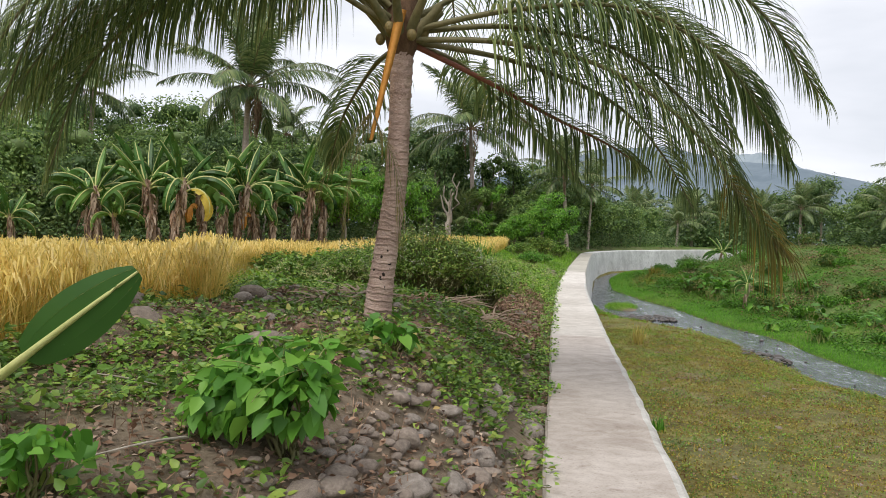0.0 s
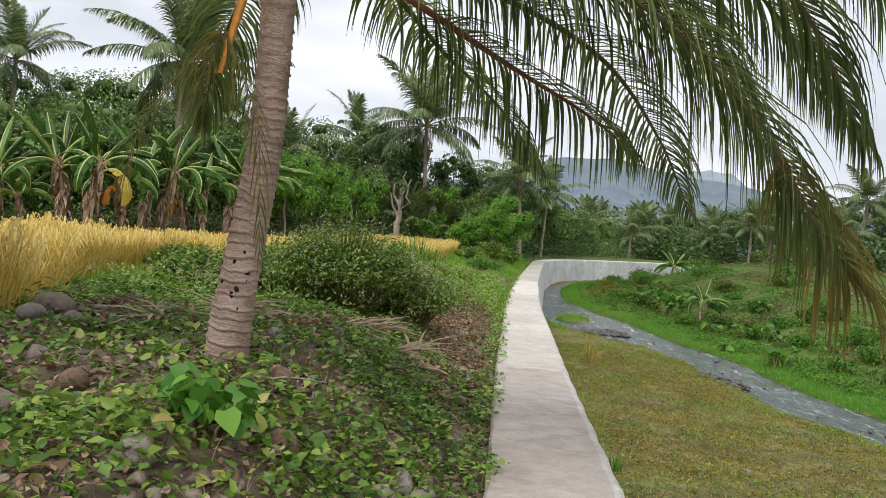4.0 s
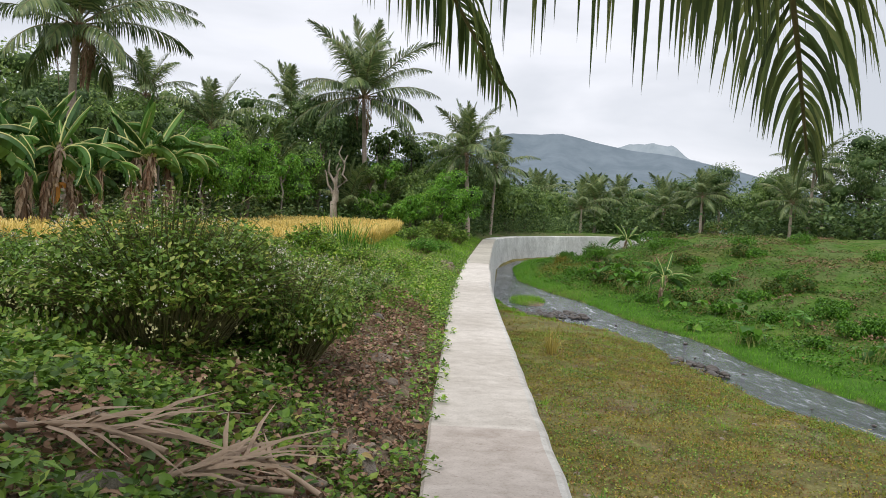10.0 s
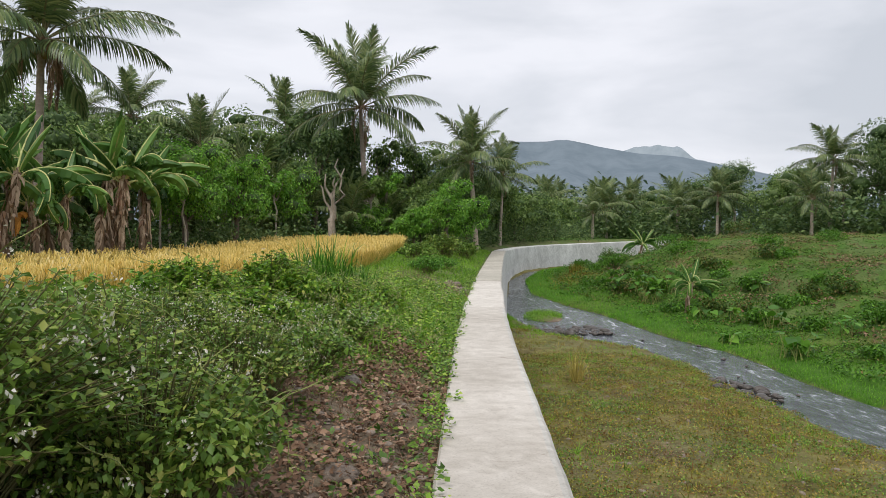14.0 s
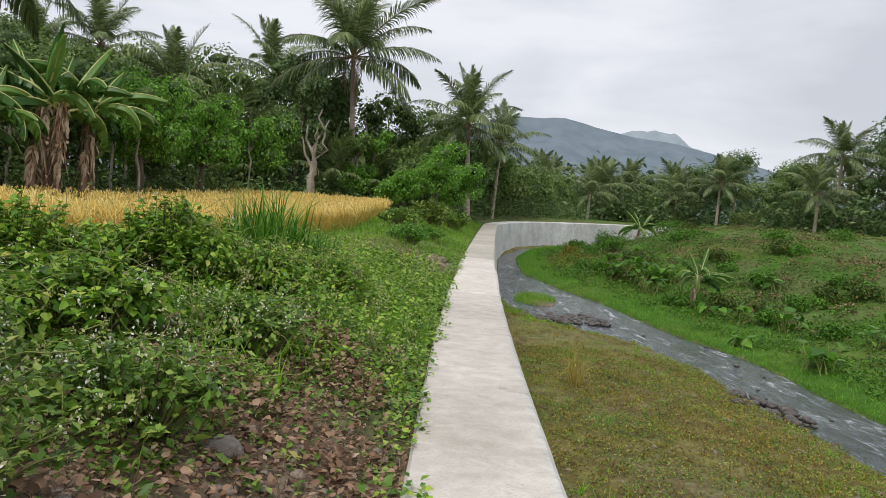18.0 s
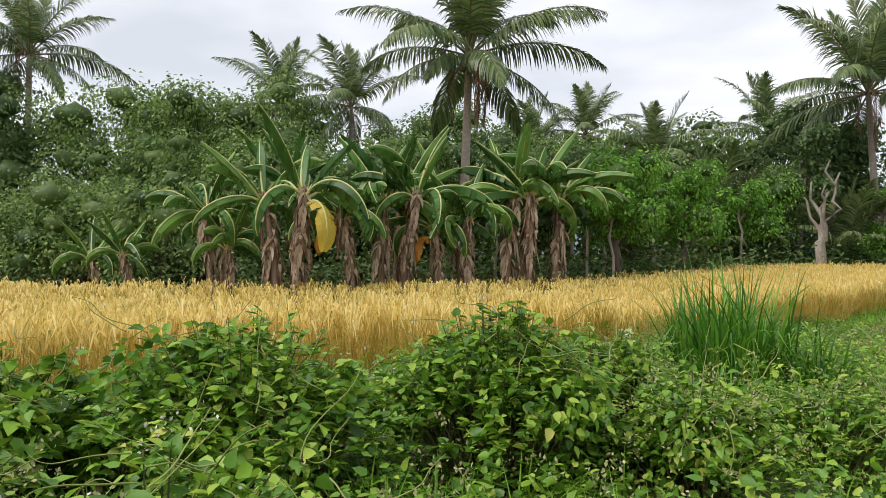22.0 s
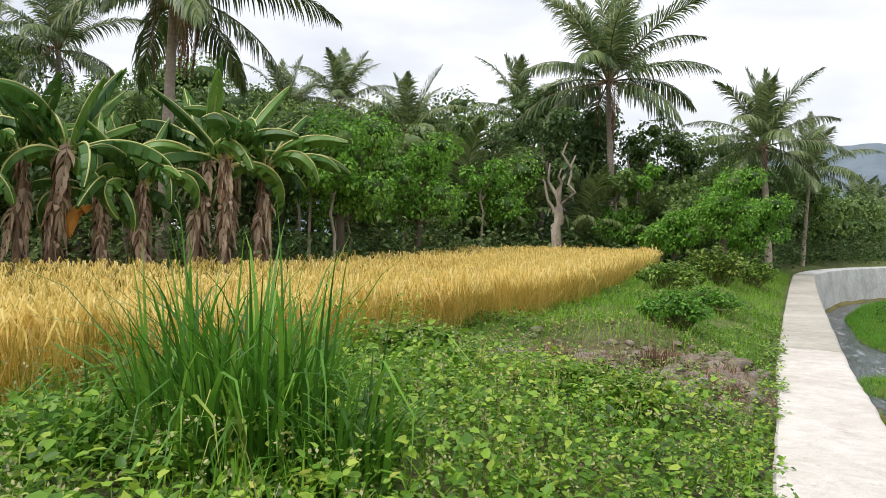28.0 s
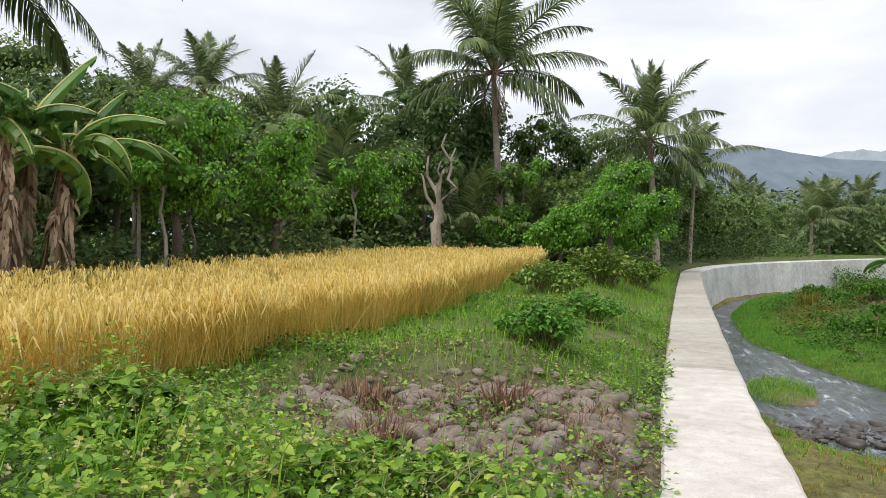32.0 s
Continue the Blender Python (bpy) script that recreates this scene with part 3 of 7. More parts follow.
def wall_block(a, b):
    """A length of the wall: flat top with worn rounded edges, sloped face down to the stream bed, upright back."""
    line = WALL_LINE[a:b + 1]
    t = np.gradient(WALL_LINE[:, :2], axis=0)[a:b + 1]
    t /= np.linalg.norm(t, axis=1)[:, None]
    n = np.c_[t[:, 1], -t[:, 0]]
    s = np.arange(a, b + 1)
    wob = 0.004 * np.sin(s * 1.9) + 0.004 * np.sin(s * 4.3)
    profile = [(0.0, -1.2), (0.0, -0.025), (0.02, 0.0), (0.3, 0.006), (0.62, 0.004), (0.78, 0.002), (WIDTH - 0.03, -0.004), (WIDTH, -0.03), (WIDTH + 0.05, -0.5), (WIDTH + 0.35, -4.0)]
    layers = []
    for off, h in profile:
        side = wob if off > 0.75 else -0.8 * wob if off < 0.1 else 0 * wob
        layers.append(np.c_[line[:, :2] + n * (off + side)[:, None], line[:, 2] + h])
    v = np.stack(layers, 1)
    m = len(profile)
    i, j = np.meshgrid(np.arange(len(line) - 1), np.arange(m - 1), indexing="ij")
    k = i * m + j
    f = np.stack([k, k + 1, k + m + 1, k + m], -1)
    g = Geo()
    g.add(v.reshape(-1, 3), f[:, :5].reshape(-1, 4), 0)
    g.add(v.reshape(-1, 3), f[:, 5:7].reshape(-1, 4), 2)
    g.add(v.reshape(-1, 3), f[:, 7:].reshape(-1, 4), 1)
    for e in (0, len(line) - 1):
        g.add(v[e], [tuple(range(m)) if e == 0 else tuple(range(m))[::-1]], 0)
    return g


def nearest(y):
    return int(np.argmin(np.abs(WALL_LINE[:, 1] - y)))


flood_wall = thing("flood_wall", (0, 0, 0), "long concrete flood wall with a flat walkable top, streaked face", "wall", kind="structure")
cuts = [0, nearest(13.6), nearest(21.6), nearest(33.4), nearest(40.6), nearest(52), nearest(66), nearest(80), 259]
for k, (a, b) in enumerate(zip(cuts[:-1], cuts[1:])):
    top = (M_CONC_A, M_CONC_A, M_CONC_M, M_CONC_B, M_CONC_C, M_CONC_C, M_FACE, M_FACE)[k]
    part("wall_section", wall_block(a, b), [top, M_FACE, M_CHIP if k < 3 else top], flood_wall, "pale newer concrete section" if k == 3 else "", smooth=False)

sy = np.r_[np.arange(-60, 20, 4.0), np.arange(20, 110, 0.5), np.arange(110, 161, 5.0)]
sa, sb = np.interp(sy, STREAM[:, 0], STREAM[:, 1]) - 0.4, np.interp(sy, STREAM[:, 0], STREAM[:, 2]) + 0.4
cols = np.linspace(0, 1, 9)
sv = np.stack([sa[:, None] * (1 - cols) + sb[:, None] * cols, np.repeat(sy[:, None], 9, 1), water_level(sy)[:, None] + 0 * cols], -1)
i, j = np.meshgrid(np.arange(len(sy) - 1), np.arange(8), indexing="ij")
k = i * 9 + j
tagged(new("water", Geo().add(sv, np.stack([k, k + 1, k + 10, k + 9], -1).reshape(-1, 4)).mesh("water", M_WATER)), "shallow rippling grey stream over dark stones", "water", kind="structure")


def hill(name, angle_a, angle_b, dist, heights, mat, seed, depth):
    """A ridge of land far off: its crest follows heights, its slope runs down to the plain."""
    n, m = 120, 14
    ang = np.radians(np.linspace(angle_a, angle_b, n))
    h = np.interp(np.linspace(0, 1, n), np.linspace(0, 1, len(heights)), heights)
    h = h + 0.02 * dist * 0.1 * fbm(np.arange(n), 0 * ang, 9, seed)
    u = np.linspace(0, 1, m)
    r = dist - depth * (1 - u)[None] ** 1.2 + 30 * fbm(ang[:, None] * 40, u[None] * 6, 3, seed)
    z = h[:, None] * u[None] ** 1.3 - 10 * (1 - u) + h[:, None] * 0.1 * np.sin(u * np.pi)[None] * fbm(ang[:, None] * 60, u[None] * 3, 2, seed + 3)
    v = np.stack([np.sin(ang)[:, None] * r, np.cos(ang)[:, None] * r, z], -1)
    i, j = np.meshgrid(np.arange(n - 1), np.arange(m - 1), indexing="ij")
    k = i * m + j
    ob = new(name, Geo().add(v, np.stack([k, k + m, k + m + 1, k + 1], -1).reshape(-1, 4)).mesh(name, mat))
    return tagged(ob, "wooded mountain ridge pale with haze under low cloud", "mountain", kind="structure")


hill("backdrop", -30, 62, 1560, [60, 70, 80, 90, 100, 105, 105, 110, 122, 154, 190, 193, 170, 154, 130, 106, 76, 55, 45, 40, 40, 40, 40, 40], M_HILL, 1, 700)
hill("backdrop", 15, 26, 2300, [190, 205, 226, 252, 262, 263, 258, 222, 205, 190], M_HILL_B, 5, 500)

# ---- plants: builders ----
def frond(path, pairs, length, width, droop, rnd, segs=3, lift=0.35, start=0.12, thin=1.0, rib=0.02, rib_slot=1, slot=0):
    """A feather-shaped palm leaf: a tapering midrib along a path with two rows of narrow hanging leaflets."""
    line = spline(path, 40)
    g = Geo()
    tube(g, line, np.linspace(rib, rib * 0.2, 40), 5, rib_slot, cap=False)
    tang = np.gradient(line, axis=0)
    tang /= np.linalg.norm(tang, axis=1)[:, None]
    side = np.cross(tang, [0, 0, 1.0])
    side /= np.linalg.norm(side, axis=1)[:, None] + 1e-6
    up = np.cross(side, tang)
    u = np.linspace(start, 0.995, pairs)
    width = width * rnd.uniform(0.92, 1.08)
    for hand in (-1, 1):
        uu = np.clip(u + rnd.uniform(-0.004, 0.004, pairs), 0, 0.999) * 39
        keep = rnd.random(pairs) < thin
        uu = uu[keep]
        i = uu.astype(int)
        fr = (uu - i)[:, None]
        at = line[i] * (1 - fr) + line[np.minimum(i + 1, 39)] * fr
        t, s, w = tang[i], side[i] * hand, up[i]
        part_u = uu / 39
        ln = length * np.sin((0.16 + 0.74 * part_u) * np.pi) ** 0.5 * rnd.uniform(0.85, 1.1, len(uu)) * (1 - 0.45 * smooth_step(0.7, 1.0, part_u))
        way = s * (1.0 - 0.5 * part_u)[:, None] + t * (0.3 + 0.9 * part_u ** 1.5)[:, None] + w * lift
        way = way + rnd.normal(0, 0.07, way.shape)
        way /= np.linalg.norm(way, axis=1)[:, None]
        across = np.cross(way, w + 0.01)
        across /= np.linalg.norm(across, axis=1)[:, None] + 1e-6
        fall = droop * rnd.uniform(0.7, 1.3, len(uu))
        rows, pos, d = [], at.copy(), way.copy()
        shape = np.r_[0.55, 1.0, 0.85, 0.55, 0.3][: segs] if segs < 5 else np.array([0.55, 1.0, 0.95, 0.75, 0.45])
        for k in range(segs):
            half = across * (0.5 * width * shape[k])
            rows += [pos - half, pos + half]
            d = d + np.array([0, 0, -1.0]) * (fall / segs * (0.5 + k))[:, None]
            d /= np.linalg.norm(d, axis=1)[:, None]
            pos = pos + d * (ln / segs)[:, None]
        rows.append(pos)
        v = np.stack(rows, 1)
        n = v.shape[1]
        base = (np.arange(len(uu)) * n)[:, None]
        quads = np.concatenate([base + np.array([[2 * k, 2 * k + 1, 2 * k + 3, 2 * k + 2]]) for k in range(segs - 1)])
        tips = base + np.array([[n - 3, n - 2, n - 1]])
        off = g.count
        g.add(v.reshape(-1, 3), quads, slot)
        g.f.append(tips + off)
        g.s.append(slot)
    return g


def bow(length, rise, bend, n=8):
    """A leaf path that leaves the crown at an angle and bends steadily over."""
    u = np.linspace(0, 1, n)
    ang = rise - bend * u ** 1.4
    step = length / (n - 1)
    return np.c_[0 * u, np.r_[0, np.cumsum(np.cos(ang[:-1]) * step)], np.r_[0, np.cumsum(np.sin(ang[:-1]) * step)]]


def limb(geo, a, b, ra, rb, rnd, wob=0.12, sides=7, slot=0):
    u = np.linspace(0, 1, 7)[:, None]
    p = np.asarray(a, float) * (1 - u) + np.asarray(b, float) * u
    p[1:-1] += rnd.normal(0, wob * np.linalg.norm(np.subtract(b, a)) * 0.12, (5, 3))
    return tube(geo, p, np.linspace(ra, rb, 7), sides, slot)


_ball = bmesh.new()
bmesh.ops.create_icosphere(_ball, subdivisions=2, radius=1.0)
SHADE_CORE = (np.array([v.co[:] for v in _ball.verts]), np.array([[v.index for v in f.verts] for f in _ball.faces]))
_ball.free()


def clump_leaves(centres, radii, count, size, rnd, template=SMALL, flat=0.75, shell=0.55):
    """Leaves about several uneven clumps, denser towards the outside, tilted outwards."""
    centres, radii = np.asarray(centres, float), np.asarray(radii, float)
    share = radii ** 2 / (radii ** 2).sum()
    pick = rnd.choice(len(centres), count, p=share)
    way = rnd.normal(size=(count, 3))
    way /= np.linalg.norm(way, axis=1)[:, None]
    dist = shell + (1 - shell) * rnd.random(count) ** 0.75
    dist *= 1 + 0.16 * np.sin(way[:, 0] * 5 + pick) * np.cos(way[:, 1] * 4 + 2 * pick)
    at = centres[pick] + way * (dist * radii[pick])[:, None] * np.array([1, 1, flat])
    yaw = np.arctan2(-way[:, 0], way[:, 1]) + rnd.normal(0, 0.8, count)
    pitch = 0.55 * way[:, 2] - 0.7 + rnd.normal(0, 0.45, count)
    return scatter(Geo(), template, at, turn_matrices(yaw, pitch, rnd.normal(0, 0.6, count)), size * rnd.uniform(0.6, 1.25, count))


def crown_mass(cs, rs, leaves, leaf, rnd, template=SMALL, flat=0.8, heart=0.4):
    """Leaf clumps round solid cores, dark to stand in for shade inside the crown."""
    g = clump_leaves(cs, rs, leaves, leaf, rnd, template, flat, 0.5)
    tv, tf = SHADE_CORE
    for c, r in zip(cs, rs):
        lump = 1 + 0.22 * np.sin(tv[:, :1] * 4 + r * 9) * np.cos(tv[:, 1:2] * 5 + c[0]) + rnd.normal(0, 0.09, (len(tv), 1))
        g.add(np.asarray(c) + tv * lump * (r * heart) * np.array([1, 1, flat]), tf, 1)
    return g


def tree(name, at, height, spread, label, leaf_mat, bark, seed, leaves=3500, leaf=0.22, clumps=9, low=0.35, template=SMALL, group=""):
    """A broadleaf tree: tapered forked trunk and limbs under an uneven crown of separate leaves."""
    rnd = np.random.default_rng(seed)
    ob = thing(name, at, label, "tree", group)
    wood = Geo()
    fork = np.array([rnd.normal(0, 0.1), rnd.normal(0, 0.1), height * (low + 0.1)])
    slim = 0.45 if spread < 1 else 1.0
    limb(wood, (0, 0, -0.3), fork, slim * (0.02 * height + 0.05), slim * (0.014 * height + 0.02), rnd)
    cs, rs = [], []
    for k in range(clumps):
        a = k * 2.4 + rnd.uniform(-0.4, 0.4)
        r = spread * (0.15 + 0.7 * math.sqrt(((k * 7) % clumps + 0.5) / clumps))
        h = height * (low + (0.92 - low) * (k + rnd.uniform(0.2, 1.0)) / clumps * (1 - 0.3 * r / spread)) if k % 3 else height * (low + (0.9 - low) * rnd.uniform(0.2, 0.95) * (1 - 0.35 * r / spread))
        c = np.array([math.cos(a) * r, math.sin(a) * r, h])
        limb(wood, fork * rnd.uniform(0.75, 1.0), c, 0.008 * height + 0.015, 0.012, rnd, 0.3, 4)
        cs.append(c)
        rs.append(spread * rnd.uniform(0.32, 0.5))
    part("trunk", wood, bark, ob)
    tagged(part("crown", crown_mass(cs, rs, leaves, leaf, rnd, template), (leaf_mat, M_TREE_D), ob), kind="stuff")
    return ob


def leafy_sprays(leaves, wood, rnd, radius, height, count, leaf, template):
    """Thin stems that rise from the foot of a bush and lean out, each with leaves along its upper part; gives back their tips."""
    tips = []
    for _ in range(count):
        a, q = rnd.uniform(0, 6.28), math.sqrt(rnd.random())
        tip = np.array([math.cos(a) * radius * q, math.sin(a) * radius * q, height * (1.08 - 0.6 * q * q) * rnd.uniform(0.72, 1.15)])
        foot = np.array([tip[0] * 0.35, tip[1] * 0.35, -0.05])
        line = spline([foot, foot * 0.45 + tip * 0.55 + (0, 0, 0.14 * height), tip], 12)
        tube(wood, line, np.linspace(0.006, 0.0022, 12), 4, cap=False)
        n = int(rnd.integers(14, 26))
        u = rnd.uniform(0.3, 1.0, n) ** 0.7 * 10.99
        i = u.astype(int)
        p = line[i] + (line[i + 1] - line[i]) * (u - i)[:, None]
        az = np.arange(n) * 2.4 + rnd.normal(0, 0.4, n)
        scatter(leaves, template, p, turn_matrices(az, rnd.normal(0.05, 0.4, n), rnd.normal(0, 0.35, n)), leaf * rnd.uniform(0.5, 1.35, n))
        tips.append(tip)
    return np.array(tips)


def shrub(name, at, radius, height, label, leaf_mat, seed, leaves=900, leaf=0.09, template=LEAF, flowers=0, flower_mat=None, stems=14, clumps=10, group="", vines=0):
    """A leafy mound on thin stems, open and dark underneath."""
    rnd = np.random.default_rng(seed)
    ob = thing(name, at, label, "shrub", group)
    a = rnd.uniform(0, 2 * np.pi, clumps)
    r = radius * np.sqrt(rnd.random(clumps)) * 0.78
    h = height * (0.45 + 0.45 * rnd.random(clumps)) * (1 - 0.35 * (r / radius) ** 2)
    cs = np.c_[np.cos(a) * r, np.sin(a) * r, h]
    rs = np.minimum(radius * rnd.uniform(0.3, 0.48, clumps), 0.55 * height)
    wood = Geo()
    for k in range(stems):
        c = cs[k % clumps] + rnd.normal(0, 0.08 * radius, 3)
        limb(wood, (rnd.normal(0, 0.15 * radius), rnd.normal(0, 0.15 * radius), -0.06), c, 0.008 + 0.006 * height, 0.004, rnd, 0.4, 4)
    if template is not HEART and radius > 0.45 and name == "shrub":
        mass = clump_leaves(cs, rs * 0.8, int(leaves * 0.3), leaf * 1.1, rnd, template, 0.85, 0.4)
        tips = leafy_sprays(mass, wood, rnd, radius, height, int(leaves * (0.05 if leaf_mat is M_BUSH else 0.042)) + 10, leaf * (1.0 if leaf_mat is M_BUSH else 1.05), template)
    else:
        mass = clump_leaves(cs, rs, leaves, leaf, rnd, template, 0.85, 0.62)
        tips = cs
    part("branchwork", wood, M_STEM, ob)
    tagged(part("foliage", mass, leaf_mat, ob), kind="stuff")
    if vines:
        runners = Geo()
        for k in range(vines):
            q = rnd.integers(0, clumps)
            way = rnd.normal(size=3)
            way[2] = abs(way[2]) + 0.3
            way /= np.linalg.norm(way)
            p = cs[q] + way * rs[q] * np.array([1, 1, 0.85])
            pts = [p]
            d = rnd.normal(size=3) * (1, 1, 0.5)
            for s in range(5):
                d = d + rnd.normal(0, 0.55, 3) + (0, 0, -0.25 + 0.15 * s)
                pts.append(pts[-1] + d / np.linalg.norm(d) * rnd.uniform(0.05, 0.11))
            tube(runners, spline(pts, 14), np.linspace(0.0035, 0.0015, 14), 3, cap=False)
        tagged(part("vine_tangle", runners, M_TENDRIL, ob), kind="stuff")
    if flowers:
        n = flowers
        pick = rnd.integers(0, clumps, n)
        way = rnd.normal(size=(n, 3))
        way[:, 2] = np.abs(way[:, 2]) + 0.4
        way /= np.linalg.norm(way, axis=1)[:, None]
        top = cs[pick] + way * rs[pick][:, None] * 1.05
        if len(tips) > clumps:
            top = tips[rnd.integers(0, len(tips), n)] + rnd.normal(0, 0.03, (n, 3)) + (0, 0, 0.03)
        rep = np.repeat(top, 7, 0) + rnd.normal(0, 0.02, (n * 7, 3))
        m = len(rep)
        tagged(part("blossom", scatter(Geo(), SMALL, rep, turn_matrices(rnd.uniform(0, 6.3, m), rnd.uniform(0, 1.4, m), rnd.uniform(0, 3, m)), rnd.uniform(0.012, 0.024, m)), flower_mat, ob), kind="stuff")
    return ob


def banana_blade(length, width, bend, rnd, torn=0.5, curl=0.35, segs=16):
    """A banana leaf: arching midrib with two drooping halves, torn into strips from the margin."""
    u = np.linspace(0, 1, segs + 1)
    ang = 1.35 - bend * u ** 1.15
    step = length / segs
    y = np.r_[0, np.cumsum(np.cos(ang[:-1]) * step)]
    z = np.r_[0, np.cumsum(np.sin(ang[:-1]) * step)]
    g = Geo()
    rib = np.c_[0 * u, y, z]
    tube(g, rib, np.linspace(0.03, 0.007, segs + 1) * (0.4 + length * 0.4), 5, 1, cap=False)
    w = 0.5 * width * np.clip(np.sin(np.clip((u - 0.2) / 0.8, 0, 1) * np.pi * 0.93 + 0.12), 0.0, 1) ** 0.55
    w[u < 0.2] = 0.0
    for hand in (-1, 1):
        lag = 0.0
        for k in range(3, segs):
            tear = rnd.random() < torn
            d1 = curl + lag
            lag = rnd.uniform(-0.1, 0.75) if tear else lag * 0.6
            shrink = 0.86 if tear else 1.0
            for half, (f0, f1) in enumerate(((0.0, 0.5), (0.5, 1.0))):
                dip0, dip1 = d1 * f0, d1 * f1 * 1.3
                p = []
                for idx, fr, dip, sq in ((k, f0, dip0, 1.0), (k, f1, dip1, 1.0), (k + 1, f1, dip1, shrink if half else 1.0), (k + 1, f0, dip0, 1.0)):
                    base = rib[k] + (rib[min(idx, segs)] - rib[k]) * sq
                    ww = w[min(idx, segs)]
                    p.append(base + np.array([hand * ww * fr * math.cos(dip), 0.10 * ww * fr, -ww * fr * math.sin(dip)]))
                g.add(p, [(0, 1, 2, 3)], 0)
    return g


def coconut_palm(name, base, crown_z, label, fronds, seed, size=3.6, trunk_r=0.15, dead=3, skirt=True, group="", lean=(0, 0), nuts=6):
    rnd = np.random.default_rng(seed)
    ob = thing(name, base, label, "palm tree", group)
    h = crown_z - base[2]
    path = spline([(0, 0, -0.3), (lean[0] * 0.25, lean[1] * 0.25, h * 0.3), (lean[0] * 0.7, lean[1] * 0.7, h * 0.7), (lean[0], lean[1], h)], 24)
    part("trunk", tube(Geo(), path, np.linspace(trunk_r * 1.3, trunk_r * 0.75, 24), 9), M_TRUNK_FAR, ob)
    top = Vector(path[-1])
    for k in range(fronds + 4):
        az = k * 2.39996 + rnd.uniform(-0.2, 0.2)
        age = k / (fronds + 3)
        ln = 1.36 * size * rnd.uniform(0.88, 1.1) * (0.85 + 0.15 * math.sin(age * 3.1))
        me = FRONDS[min(4, int(age ** 0.9 * 5))][k % 2]
        f = part("frond", me, None, ob)
        f.matrix_local = Matrix.LocRotScale(top, Euler((rnd.normal(0, 0.1), rnd.normal(0, 0.12), az)), Vector((ln / 3.6,) * 3))
    for k in range(dead):
        az = rnd.uniform(0, 6.28)
        f = part("dead_frond", FROND_DEAD[k % 2], None, ob, "brown dead frond hanging against the trunk")
        f.matrix_local = Matrix.LocRotScale(top, Euler((0, 0, az)), Vector((size / 3.6 * rnd.uniform(0.6, 0.85),) * 3))
    if nuts:
        for k in range(nuts):
            c = part("coconut", NUT, None, ob)
            a = k * 1.1
            c.matrix_local = Matrix.LocRotScale(top + Vector((math.cos(a) * 0.28, math.sin(a) * 0.28, -0.3 - 0.12 * (k % 3))), None, None)
    return ob


_r = np.random.default_rng(11)
PAIR = (M_PALM, M_PETIOLE)
FRONDS = [
    [frond(bow(3.7, 1.42, 0.35), 64, 0.8, 0.05, 0.35, _r, 3, 0.25, 0.16, rib=0.035).mesh("frond", PAIR) for _ in range(2)],
    [frond(bow(3.9, 1.15, 0.85), 68, 0.9, 0.05, 0.7, _r, 3, 0.25, 0.16, rib=0.035).mesh("frond", PAIR) for _ in range(2)],
    [frond(bow(4.0, 0.72, 1.1), 70, 0.95, 0.05, 1.2, _r, 3, 0.2, 0.16, rib=0.035).mesh("frond", PAIR) for _ in range(2)],
    [frond(bow(3.9, 0.3, 1.05), 68, 0.95, 0.05, 1.7, _r, 3, 0.15, 0.16, rib=0.035).mesh("frond", PAIR) for _ in range(2)],
    [frond(bow(3.5, -0.2, 1.0), 64, 0.9, 0.05, 2.0, _r, 3, 0.1, 0.16, rib=0.035).mesh("frond", PAIR) for _ in range(2)],
]
FROND_DEAD = [frond([(0, 0, 0), (0, 0.5, 0.1), (0, 0.75, -0.7), (0, 0.8, -1.8), (0, 0.7, -3.0)], 34, 0.7, 0.05, 2.4, _r, 3, rib=0.03).mesh("dead_frond", (M_DEAD, M_DEAD)) for _ in range(2)]
nut = bmesh.new()
bmesh.ops.create_icosphere(nut, subdivisions=2, radius=0.13)
bmesh.ops.scale(nut, vec=(1, 1, 1.2), verts=nut.verts)
NUT = bpy.data.meshes.new("coconut")
nut.to_mesh(NUT)
nut.free()
NUT.materials.append(M_NUT)

BLADES = [banana_blade(2.25, 0.64, b, _r, t, 0.9, 18).mesh("leaf", (M_BANANA, M_RIB)) for b, t in ((0.5, 0.2), (1.7, 0.45), (2.4, 0.55), (3.0, 0.6))]
DEAD_BLADES = [frond([(0, 0.02, 0.25), (0, 0.1, 0.28), (0, 0.16, 0.0), (0, 0.12, -0.55), (0, 0.14, -1.15)], 10, 0.4, 0.09, 2.6, _r, 3, 0.1, 0.2, 0.85, 0.025).mesh("dead_leaf", (M_DEAD if q == 1 else M_PALE, M_PALE)) for q in range(4)]
HANG_BLADE = banana_blade(2.1, 0.5, 3.1, _r, 0.2, 0.2).mesh("yellow_leaf", (M_YLEAF, M_RIB))
ORANGE_BLADE = banana_blade(1.5, 0.6, 2.9, _r, 0.5, 0.8).mesh("orange_leaf", (M_ORANGE, M_ORANGE))


